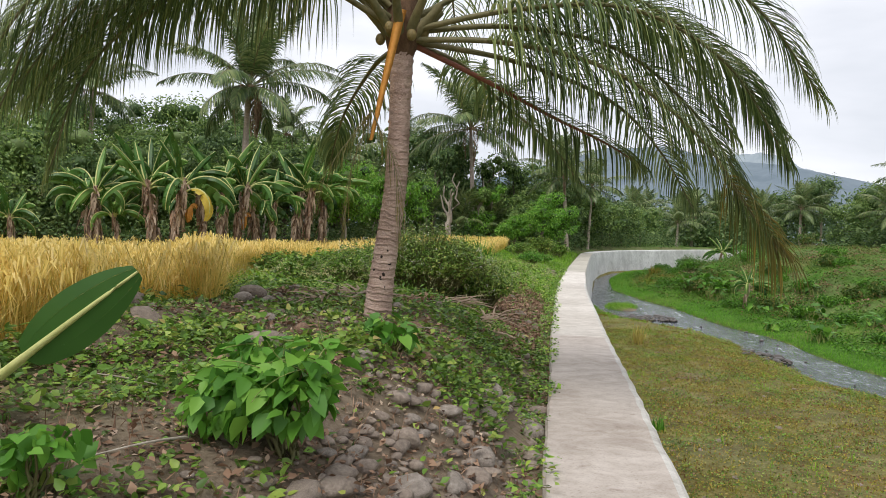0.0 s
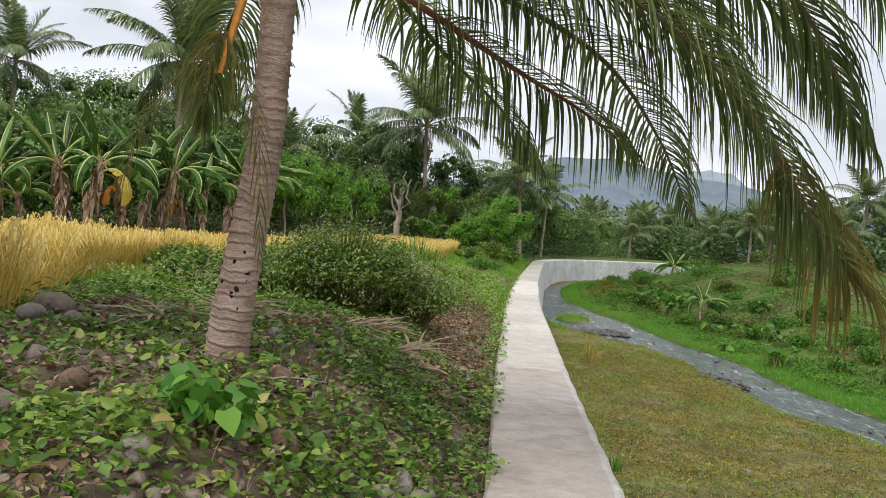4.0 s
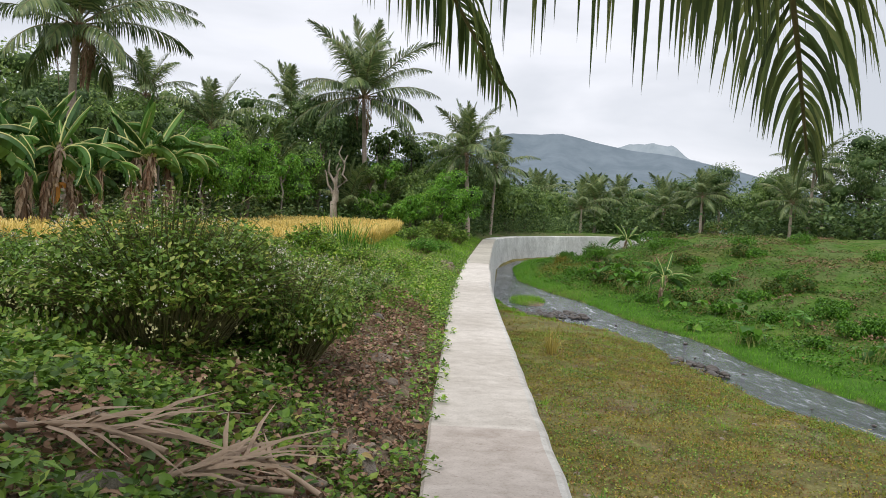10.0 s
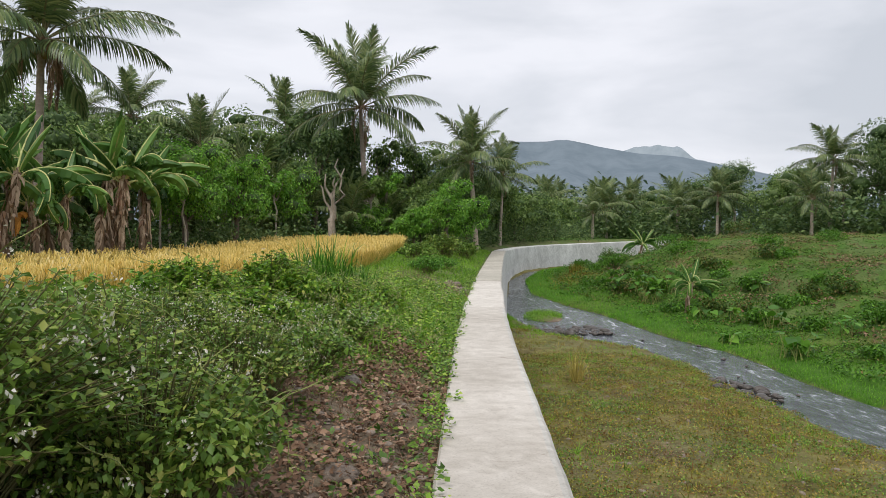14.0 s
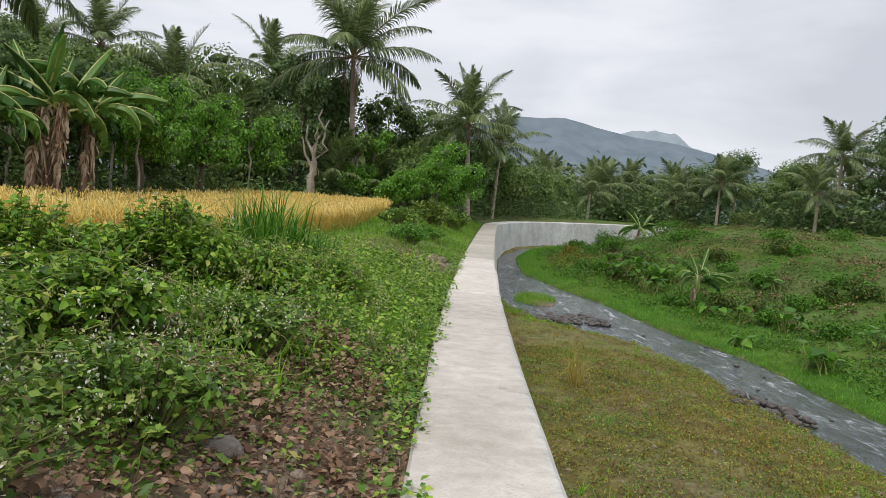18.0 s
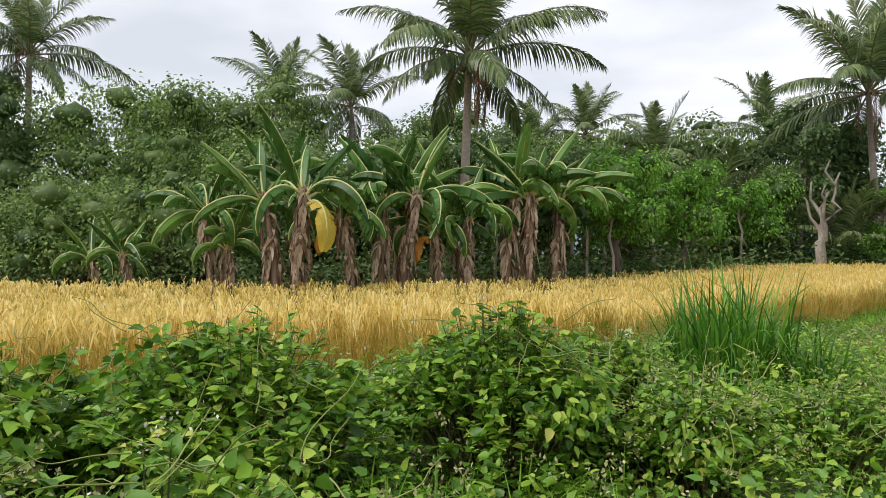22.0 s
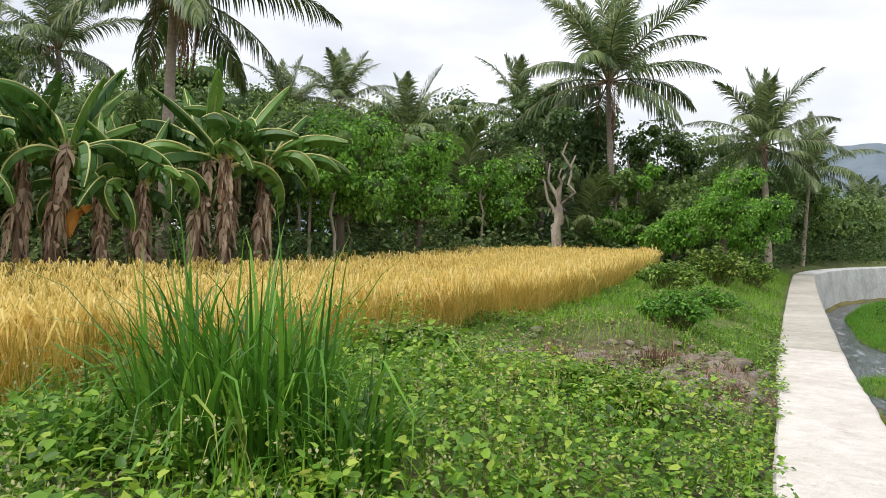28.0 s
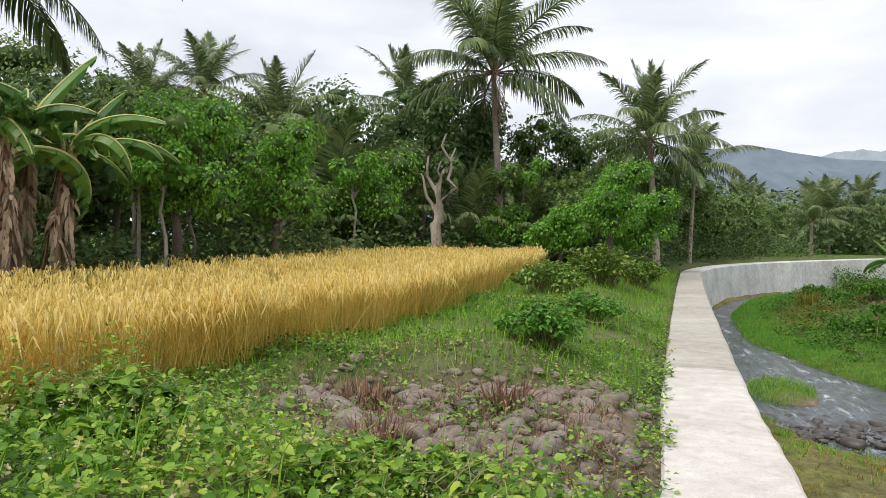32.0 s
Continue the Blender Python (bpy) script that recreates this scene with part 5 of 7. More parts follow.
# ---- woods ----
TREES = [
    # x, y, height, spread, kind
    (-4.6, 60.6, 7.6, 1.35, "dark"), (-8.6, 48.6, 5.2, 1.5, "light"), (-7.2, 51.5, 4.9, 1.4, "light"), (2.5, 56.2, 4.2, 1.3, "light"), (3.9, 59.5, 3.2, 1.3, "light"), (1.4, 61.0, 3.4, 1.5, "mid"), (0.8, 57.8, 2.4, 1.1, "light"),
    (-24, 60, 10.2, 3.6, "mid"), (-29, 52, 11.2, 3.9, "vine"), (-33, 50, 12.0, 4.1, "vine"), (-38, 49, 12.3, 4.5, "vine"), (-43, 46, 10.6, 4.3, "dark"), (-49, 45, 15, 5.0, "dark"), (-56, 44, 17, 5.5, "dark"),
    (-34, 42, 5.4, 3.2, "vine"), (-29.5, 42.5, 5.0, 3.0, "vine"), (-25.5, 43.5, 4.6, 2.8, "vine"), (-39, 40, 5.8, 3.4, "vine"), (-45, 38, 6.4, 3.6, "vine"),
    (-21, 52, 7.2, 3.0, "mid"), (-18.5, 56, 7.6, 3.0, "dark"), (-14.5, 58, 7.2, 2.8, "mid"), (-12.0, 66.5, 9.5, 3.0, "dark"), (-6.4, 68, 9.8, 2.4, "dark"), (-4.2, 70, 9.6, 2.5, "dark"), (-1.5, 69.5, 8.2, 2.6, "mid"), (1.3, 70.5, 8.0, 2.5, "mid"),
    (3.6, 72.5, 7.8, 2.6, "mid"), (-15.3, 70, 10.4, 2.8, "dark"), (-19, 72, 10.8, 3.2, "mid"), (-24, 70, 10.8, 3.4, "dark"), (-10.5, 55.5, 5.6, 2.4, "mid"), (-6.3, 57.5, 4.4, 2.0, "light"), (-12.8, 52, 5.6, 2.4, "dark"), (-17, 47.5, 5.4, 2.4, "dark"),
    (-21.5, 46, 5.2, 2.6, "dark"), (-1.6, 61.5, 2.6, 1.3, "light"), (0.3, 64, 4.4, 1.7, "mid"), (5.4, 71.5, 3.6, 1.6, "light"), (10.5, 80, 4.4, 2.3, "mid"), (13.5, 86, 4.6, 2.4, "mid"), (6.5, 78, 5.4, 2.5, "dark"), (17, 93, 4.8, 2.5, "mid"),
    (52, 90, 11.5, 4.6, "dark"), (58, 84, 12.5, 5.0, "mid"), (56, 97, 11, 4.5, "dark"), (64, 92, 13, 5, "dark"), (44, 98, 9.2, 4.0, "mid"), (40, 104, 8.2, 4.0, "dark"), (50, 104, 9.5, 4.5, "mid"), (35, 116, 7.6, 4.0, "mid"), (66, 78, 12, 5, "dark"),
    (-4.0, 68.5, 8.6, 2.2, "dark"), (-10.2, 65, 8.4, 2.4, "mid"), (-8.0, 66, 7.6, 2.2, "dark"), (-13.8, 63.5, 7.8, 2.4, "dark"), (-17.8, 61.5, 8.6, 2.6, "mid"), (-21.5, 62.5, 9.2, 2.8, "dark"), (-6.2, 63.5, 6.4, 1.9, "mid"), (-15.5, 53, 6.4, 2.4, "mid"), (-19.5, 49.5, 6.6, 2.6, "vine"), (-24, 48.5, 7.4, 3.0, "vine"),
    (2.8, 66.5, 5.6, 2.0, "mid"), (5.2, 69, 5.4, 2.0, "dark"), (8.2, 76, 5.2, 2.2, "mid"), (11.8, 83.5, 5.2, 2.2, "dark"), (6.2, 73.5, 6.0, 2.2, "mid"), (-27, 47, 8.0, 3.2, "vine"), (-31.5, 46, 7.6, 3.2, "vine"),
    (-52, 36, 9.5, 4.5, "vine"), (-60, 32, 11, 5, "dark"), (-30, 64, 11, 4, "dark"), (-40, 58, 12, 4.6, "dark"),
]
KINDS = {"dark": (M_TREE_D, "dense dark broadleaf tree in the woods", 4200, 0.22), "mid": (M_TREE, "broadleaf tree in the woods", 4000, 0.21), "light": (M_TREE_L, "slim feathery bright green tree", 5200, 0.13), "vine": (M_TREE, "tree smothered in climbing vines", 7000, 0.2)}
for k, (x, y, h) in enumerate(((-9.6, 48.4, 4.2), (-9.1, 50.2, 4.6), (-11.0, 50.4, 5.0), (-6.2, 56, 4.4), (-12.6, 47.6, 4.4), (-7.8, 53.2, 4.6), (-1.4, 61.2, 4.6), (-10.1, 51.4, 5.2), (-5.4, 58.4, 5.0), (-8.4, 47.6, 3.8), (-14.8, 46.8, 5.4), (-0.6, 61.8, 4.9))):
    tree("slender_tree", (x, y, float(land_height(x, y))), h, 0.8, "slender tree with a bare pale trunk before dark woods", M_TREE_L if k % 2 else M_TREE, M_PALE_BARK, 380 + k, 1300, 0.17, 6, 0.62, group="slender trees at the edge of the woods")
for k, (x, y, h, s, kind) in enumerate(TREES):
    mat, label, n, size = KINDS[kind]
    tree("tree", (x, y, float(land_height(x, y))), h * (1.08 if x < -20 else 1.05 if x < 10 else 1.0 if x < 39 else 1.3), s, label, mat, M_BARK, 400 + k, n if s < 3.5 else int(n * 1.7), size * (1.0 if h < 8 else 1.15), 14 if kind != "vine" else 20, 0.1 if kind == "vine" else 0.28, group="trees of the woods")


def dead_tree():
    rnd = np.random.default_rng(77)
    ob = thing("dead_tree", (-3.42, 56.8, float(land_height(-3.42, 56.8))), "pale dead forked tree trunk with broken limbs", "tree")
    g = Geo()
    limb(g, (0, 0, -0.3), (0.05, 0, 2.2), 0.23, 0.17, rnd, 0.3, 9)
    for tip, r in (((-0.6, 0, 3.3), 0.09), ((-0.35, 0.1, 3.9), 0.11), ((0.3, 0, 4.7), 0.09), ((0.62, 0.1, 4.2), 0.09), ((0.15, -0.2, 3.7), 0.1)):
        limb(g, (0.03, 0, 1.9), tip, r, 0.03, rnd, 0.4, 7)
    part("trunk", g, M_PALE_BARK, ob)
    for x, top in ((0.6, 4.6), (1.0, 4.9)):
        g2 = limb(Geo(), (0.4 + x, 8.3, -0.3), (0.4 + x * 1.8, 8.3, top), 0.1, 0.05, rnd, 0.4, 6)
        part("bare_pole", g2, M_PALE_BARK, ob)
    return ob


dead_tree()

# thick undergrowth that closes the woods
def undergrowth(name, spots, n, size, mat, label, seed, height=2.2, template=SMALL):
    rnd = np.random.default_rng(seed)
    spots = np.asarray(spots, float)
    seg = rnd.integers(0, len(spots) - 1, n)
    t = rnd.random(n)[:, None]
    xy = spots[seg, :2] * (1 - t) + spots[seg + 1, :2] * t + rnd.normal(0, 1.0, (n, 2)) * (spots[seg, 2:3])
    lump = 0.55 + 0.45 * fbm(xy[:, 0], xy[:, 1], 1.6, seed)
    z = land_height(xy[:, 0], xy[:, 1]) + height * np.clip(lump, 0.15, 1.3) * rnd.random(n) ** 0.7
    off = wall_distance(xy[:, 0], xy[:, 1])
    clear = (off < -0.7) | (off > WIDTH + 4)
    xy, z, n = xy[clear], z[clear], int(clear.sum())
    at = np.c_[xy, z]
    ob = new(name, scatter(Geo(), template, at, turn_matrices(rnd.uniform(0, 6.3, n), rnd.normal(-0.2, 0.5, n), rnd.normal(0, 0.6, n)), size * rnd.uniform(0.6, 1.3, n)).mesh(name, mat))
    return tagged(ob, label, "undergrowth", kind="stuff")


undergrowth("undergrowth", [(-60, 38, 2.5), (-38, 41, 2.0), (-24, 43, 1.6), (-15, 45.5, 1.3), (-9, 50, 1.2), (-7, 56, 1.0), (-3, 60.5, 0.8), (1, 61.5, 0.9), (4, 64, 0.8), (6.5, 71, 0.9), (12, 81, 1.2), (20, 92, 1.5)], 30000, 0.19, M_TREE_D, "tangled dark green undergrowth at the foot of the woods", 31, 2.4)
# big dark leaves close the woods; their tone paints the deep shade inside
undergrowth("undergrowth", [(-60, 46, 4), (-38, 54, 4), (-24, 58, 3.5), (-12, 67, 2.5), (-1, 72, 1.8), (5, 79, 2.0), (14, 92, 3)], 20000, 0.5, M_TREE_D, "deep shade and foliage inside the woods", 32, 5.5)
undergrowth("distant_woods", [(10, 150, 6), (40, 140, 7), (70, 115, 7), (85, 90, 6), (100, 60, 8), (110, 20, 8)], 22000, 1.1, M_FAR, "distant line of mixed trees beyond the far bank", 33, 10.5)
undergrowth("distant_woods", [(20, 110, 3), (32, 104, 3), (44, 94, 3), (56, 82, 3), (70, 66, 4)], 21000, 0.5, M_TREE_D, "shrubs along the top of the far bank", 34, 5.6)
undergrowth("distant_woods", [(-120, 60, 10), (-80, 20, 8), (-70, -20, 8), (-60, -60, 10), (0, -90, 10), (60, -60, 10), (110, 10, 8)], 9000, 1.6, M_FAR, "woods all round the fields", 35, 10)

# ---- rice ----
BACK = np.array([(-4, 57.0), (-6.5, 54.5), (-8, 47), (-9.8, 43), (-14.6, 38.6), (-22, 36.8), (-34, 35.5)], float)


def rice_field():
    rnd = np.random.default_rng(51)
    n = 190000
    y = rnd.uniform(6, 57.5, n)
    edge = np.interp(y, EDGE[:, 1], EDGE[:, 0]) + 0.22 * fbm(y, 0 * y, 0.9, 3)
    x = edge - 34 * rnd.random(n) ** 2.1
    back = np.interp(x, BACK[::-1, 0], BACK[::-1, 1])
    depth = edge - x
    want = np.where(depth < 1.2, 1.0, np.where(depth < 5, 0.8, 0.55))
    keep = (y < back) & (rnd.random(n) < want) & (x > -34)
    x, y, depth = x[keep], y[keep], depth[keep]
    sel = rnd.permutation(len(x))[:20500]
    x, y, depth = x[sel], y[sel], depth[sel]
    z = land_height(x, y)
    tall = 0.74 + 0.06 * fbm(x, y, 2.5, 8) + 0.05 * fbm(x, y, 0.5, 4) + rnd.normal(0, 0.045, len(x))
    wide = np.interp(depth, [0, 4, 12, 30], [0.0045, 0.006, 0.011, 0.018])
    g = Geo()
    m = len(x)
    # leaning stems, then drooping ears of grain on top
    for k in range(3):
        base = np.c_[x + rnd.normal(0, 0.06, m), y + rnd.normal(0, 0.06, m), z - 0.03]
        lean = rnd.normal(0, 0.14, (m, 2))
        h = tall * rnd.uniform(0.75, 1.0, m)
        top = base + np.c_[lean * h[:, None], h]
        az = rnd.uniform(0, 6.28, m)
        w = np.c_[-np.sin(az), np.cos(az), 0 * az] * wide[:, None]
        idx = (np.arange(m) * 4)[:, None]
        g.add(np.stack([base - w, base + w, top + w * 0.7, top - w * 0.7], 1).reshape(-1, 3), idx + np.array([[0, 1, 2, 3]]), 1)
        for ear in range(2 if k < 2 else 1):
            az = rnd.uniform(0, 6.28, m)
            out = np.c_[np.cos(az), np.sin(az), 0 * az]
            w = np.c_[-np.sin(az), np.cos(az), 0.4 + 0 * az] * (wide * np.interp(depth, [0, 5, 12], [1.9, 1.6, 1.25]))[:, None]
            reach = rnd.uniform(0.06, 0.16, m)[:, None]
            p0 = top - (0, 0, 0.1)
            p1 = top + out * reach * 0.6 + np.array([0, 0, 0.03])
            p2 = top + out * reach * 1.3 - np.array([0, 0, 1.0]) * rnd.uniform(0.03, 0.2, m)[:, None]
            idx = (np.arange(m) * 5)[:, None]
            off = g.count
            g.add(np.stack([p0 - w * 0.4, p0 + w * 0.4, p1 + w, p1 - w, p2], 1).reshape(-1, 3), idx + np.array([[0, 1, 2, 3]]), 0)
            g.f.append(idx + off + np.array([[3, 2, 4]]))
            g.s.append(0)
    near = depth < 2.5
    m = int(near.sum())
    for k in range(3):
        b = np.c_[x[near] + rnd.normal(0, 0.07, m), y[near] + rnd.normal(0, 0.07, m), z[near] + 0.1 * rnd.random(m)]
        scatter(g, BLADE, b, turn_matrices(rnd.uniform(0, 6.28, m), rnd.uniform(0.9, 1.5, m), rnd.normal(0, 0.5, m)), np.c_[np.full(m, 0.13), rnd.uniform(0.4, 0.75, m), rnd.uniform(0.5, 1.2, m)], 1)
    return tagged(new("rice_crop", g.mesh("rice_crop", (M_RICE, M_RICE_G))), "ripe golden rice standing thick in the field", "rice", kind="stuff")


rice_field()


# ---- low growth ----
def sample_left(n, near, far, y0, y1, rnd):
    """Points on the land, at near to far metres from the wall."""
    y = rnd.uniform(y0, y1, n)
    u = near + (far - near) * rnd.random(n)
    x = np.interp(y, WALL_LINE[:, 1], WALL_LINE[:, 0]) - u
    return x, y, u


def bare_at(x, y):
    return np.maximum.reduce([0.8 * smooth_step(0.5, 0.2, bank_distance(x, y)), smooth_step(2.0, 0.8, np.hypot((x + 1.75) / 0.9, (y - 14.4) / 1.1)), smooth_step(2.1, 1.3, np.hypot((x - 0.2) / 1.1, (y - 37.4) / 0.85)),
                              0.85 * smooth_step(1.3, 0.6, np.hypot((x + 1.0 - 0.13 * (y - 22)) / 0.6, (y - 24.0) / 4.0)), 0.5 * smooth_step(1.5, 0.7, np.hypot(x + 3.0, (y - 17.4) / 1.2)), 0.8 * smooth_step(1.5, 0.7, np.hypot((x + 4.0) / 1.2, (y - 13.4)))])


def ground_cover(name, n, leaf, mat, template, label, seed, lift=0.16, y0=8.5, y1=46, near=0.0, far=5.2, bias=0.25, rank=0.0, each=9, bare=0.93):
    """Low plants, each a loose rosette of a few leaves, thick in some patches and missing in others."""
    rnd = np.random.default_rng(seed)
    n = n // each
    x, y, u = sample_left(n * 3, near, far, y0, y1, rnd)
    edge = np.interp(y, EDGE[:, 1], EDGE[:, 0])
    dens = np.clip(bias + 0.75 * fbm(x, y, 0.75, seed % 9) + 0.3 * fbm(x, y, 2.6, seed % 7) + rank * smooth_step(26, 31, y), 0, 1) * (1 - bare * bare_at(x, y))
    keep = (rnd.random(len(x)) < dens) & (x > edge - 0.25)
    x, y, u, d = x[keep][:n], y[keep][:n], u[keep][:n], dens[keep][:n]
    tall = lift * np.clip(0.6 + 0.9 * fbm(x, y, 0.45, seed % 5), 0.15, 2.0) * (0.3 + d) * smooth_step(-0.1, 0.5, u)
    big = rnd.uniform(0.6, 1.35, len(x))
    x, y, tall, big = [np.repeat(q, each) for q in (x, y, tall, big)]
    m = len(x)
    a = rnd.uniform(0, 6.28, m)
    r = (0.5 + 1.6 * rnd.random(m)) * leaf * big
    x2, y2 = x + np.cos(a) * r, y + np.sin(a) * r
    z = land_height(x2, y2) + 0.005 + tall * rnd.random(m) ** 0.7 * (1.15 - 0.35 * r / (2.1 * leaf * big))
    rot = turn_matrices(a - np.pi / 2 + rnd.normal(0, 0.5, m), rnd.normal(0.15, 0.4, m), rnd.normal(0, 0.4, m))
    ob = new(name, scatter(Geo(), template, np.c_[x2, y2, z], rot, leaf * big * rnd.uniform(0.45, 1.4, m)).mesh(name, mat))
    return tagged(ob, label, "weeds", kind="stuff")


ground_cover("creeping_weeds", 84000, 0.047, M_WEED, SMALL, "low creeping weeds over the soil", 61, 0.13, 10, 29, 0.0, 5.0, bias=0.85)
ground_cover("creeping_weeds", 17000, 0.056, M_WEED, OVATE, "broad-leaved weeds between the stones", 64, 0.2, 11, 27, 0.1, 4.6, 0.3, each=7)
ground_cover("creeping_weeds", 15000, 0.055, M_BUSH, OVATE, "soft green broad-leaved weeds round the palm", 70, 0.2, 12.5, 21.5, 0.25, 4.2, 0.45, each=8)
ground_cover("creeping_weeds", 14000, 0.05, M_WEED, SMALL, "low creeping weeds beyond the boulders", 67, 0.14, 36, 46, 0.0, 4.5, bias=0.4)
ground_cover("creeping_weeds", 48000, 0.046, M_VINE, OVATE, "bright heart-leaved vines over the ground", 62, 0.3, 27.5, 36.6, 0.0, 4.8, 1.1, 0.6)
ground_cover("creeping_weeds", 16000, 0.04, M_WEED, OVATE, "mixed leafy weeds along the wall", 63, 0.22, 25, 36, 0.05, 5.0, 0.6)
ground_cover("leaf_litter", 34000, 0.045, M_DEAD, SMALL, "brown leaf litter and withered weeds on the soil", 65, 0.05, 10.5, 29, -0.02, 4.4, 0.9, each=3, bare=0.0)
ground_cover("withered_weeds", 15000, 0.04, M_DEAD, OVATE, "withered red-brown weeds along the wall", 69, 0.14, 18.5, 29, 0.05, 1.6, 0.7, each=8, bare=0.0)
ground_cover("leaf_litter", 22000, 0.034, M_PALE, SMALL, "bleached scraps of leaf on the soil", 68, 0.03, 10.5, 40, 0.0, 4.0, 0.9, each=2, bare=0.0)


def blades(name, x, y, height, mat, label, seed, wide=1.0, spread=0.35, z=None, category="grass"):
    rnd = np.random.default_rng(seed)
    m = len(x)
    base = np.c_[x, y, (land_height(x, y) if z is None else z) - 0.01]
    h = height * rnd.uniform(0.5, 1.25, m)
    rot = turn_matrices(rnd.uniform(0, 6.28, m), 1.5 - np.abs(rnd.normal(0, spread, m)), rnd.normal(0, 0.4, m))
    ob = new(name, scatter(Geo(), BLADE, base, rot, np.c_[h * 0.4 * wide + 0.05, h, h]).mesh(name, mat))
    return tagged(ob, label, category, kind="stuff")


r = np.random.default_rng(71)
# litter stalks and dead weeds near the wall
x, y, u = sample_left(26000, 0.0, 2.4, 12, 41, r)
k = r.random(26000) < 0.22 + 0.7 * bare_at(x, y) + 0.3 * fbm(x, y, 0.7, 3)
blades("dry_stalks", x[k], y[k], 0.11, M_DEAD, "brown dead weeds and stalks near the wall", 72, 1.0, 0.9)
# grass strip between rice and wall, and beyond the stones
x, y, u = sample_left(52000, 0.1, 6.5, 21, 66, r)
edge = np.interp(y, EDGE[:, 1], EDGE[:, 0])
k = (x > edge - 0.1) & (r.random(52000) < np.where(y > 37.5, 0.9, np.where(x < edge + 1.6, 0.7, 0.12))) & (bare_at(x, y) < 0.5)
blades("grass_strip", x[k], y[k], 0.24, M_GRASS, "soft green grass along the rice field", 73, 1.0, 0.5)
x, y, u = sample_left(15000, 0.1, 4.8, 26.5, 36.6, r)
k = (x > np.interp(y, EDGE[:, 1], EDGE[:, 0]) - 0.1) & (bare_at(x, y) < 0.4) & (r.random(15000) < 0.4 + 0.6 * fbm(x, y, 0.8, 5))
blades("weed_grass", x[k], y[k], 0.32, M_GRASS, "thin grass blades growing through the weeds", 78, 0.9, 0.55)
# near bank of the stream: dry sward
n = 76000
y = 9 + 47 * r.random(n) ** 1.2
a = np.interp(y, STREAM[:, 0], STREAM[:, 1])
w = np.interp(y, WALL_LINE[:, 1], WALL_LINE[:, 0]) + WIDTH + 0.1
t = r.random(n)
x = w + (a - w) * t
k = (a > w + 0.2) & (r.random(n) < 0.6 + 0.4 * fbm(x, y, 0.9, 2))
x, y = x[k][::7], y[k][::7]
x, y = np.repeat(x, 7) + r.normal(0, 0.035, 7 * len(x)), np.repeat(y, 7) + r.normal(0, 0.035, 7 * len(y))
lush = smooth_step(0.05, 0.6, fbm(x, y, 1.7, 6) + 0.9 * smooth_step(1.3, 0.3, np.interp(y, STREAM[:, 0], STREAM[:, 1]) - x) + 0.5 * smooth_step(0.5, 0.1, x - np.interp(y, WALL_LINE[:, 1], WALL_LINE[:, 0]) - WIDTH)) > r.random(len(x))
tuft = np.clip(1.0 + 0.8 * fbm(x, y, 0.35, 5), 0.3, 2.2)
blades("dry_sward", x[~lush], y[~lush], 0.11 * tuft[~lush], M_DRY, "short dry brown and olive grass beside the stream", 74, 2.6, 0.75)
blades("green_sward", x[lush], y[lush], 0.12 * tuft[lush], M_GRASS, "patches of short green grass beside the stream", 75, 2.4, 0.7)
# mat of small dry and green leaves, in patches
for mat, count, pick, label in ((M_DRY, 110000, 0.75, "mat of small dry brown and olive herbs"), (M_DEAD, 34000, 0.12, "withered brown herbs in the sward"), (M_WEED, 76000, 0.3, "small green herbs in the sward")):
    n = count * 2
    y = 12 + 30 * r.random(n) ** 1.3
    w = np.interp(y, WALL_LINE[:, 1], WALL_LINE[:, 0]) + WIDTH + 0.06
    x = w + (np.interp(y, STREAM[:, 0], STREAM[:, 1]) - w) * r.random(n)
    k = r.random(n) < np.clip(pick + 0.8 * fbm(x, y, 1.0, 3 + 20 * pick) + 0.45 * fbm(x, y, 0.3, 9 * pick), 0, 1)
    x, y = x[k][:count], y[k][:count]
    m = len(x)
    z = land_height(x, y) + 0.01 + 0.11 * np.clip(0.4 + 0.9 * fbm(x, y, 0.33, 2), 0.05, 2) * r.random(m)
    tagged(new("sward_herbs", scatter(Geo(), SMALL, np.c_[x, y, z], turn_matrices(r.uniform(0, 6.28, m), r.normal(0.35, 0.5, m), r.normal(0, 0.5, m)), r.uniform(0.025, 0.06, m)).mesh("sward_herbs", mat)), label, "herbs", kind="stuff")
# leafy sprigs in the sward
n = 26000
y = 11 + 32 * r.random(n) ** 1.2
w = np.interp(y, WALL_LINE[:, 1], WALL_LINE[:, 0]) + WIDTH + 0.08
x = w + (np.interp(y, STREAM[:, 0], STREAM[:, 1]) - w) * r.random(n)
k = r.random(n) < 0.05 + 0.9 * smooth_step(0.1, 0.6, fbm(x, y, 0.8, 12)) + 0.5 * smooth_step(0.5, 0.05, x - w)
m = int(k.sum())
tagged(new("sward_weeds", scatter(Geo(), OVATE, np.c_[x, y, land_height(x, y) + 0.02 + 0.08 * r.random(n)][k], turn_matrices(r.uniform(0, 6.28, m), r.normal(0.2, 0.4, m), r.normal(0, 0.4, m)), r.uniform(0.025, 0.06, m)).mesh("sward_weeds", M_WEED)), "small leafy weeds scattered through the dry grass", "weeds", kind="stuff")
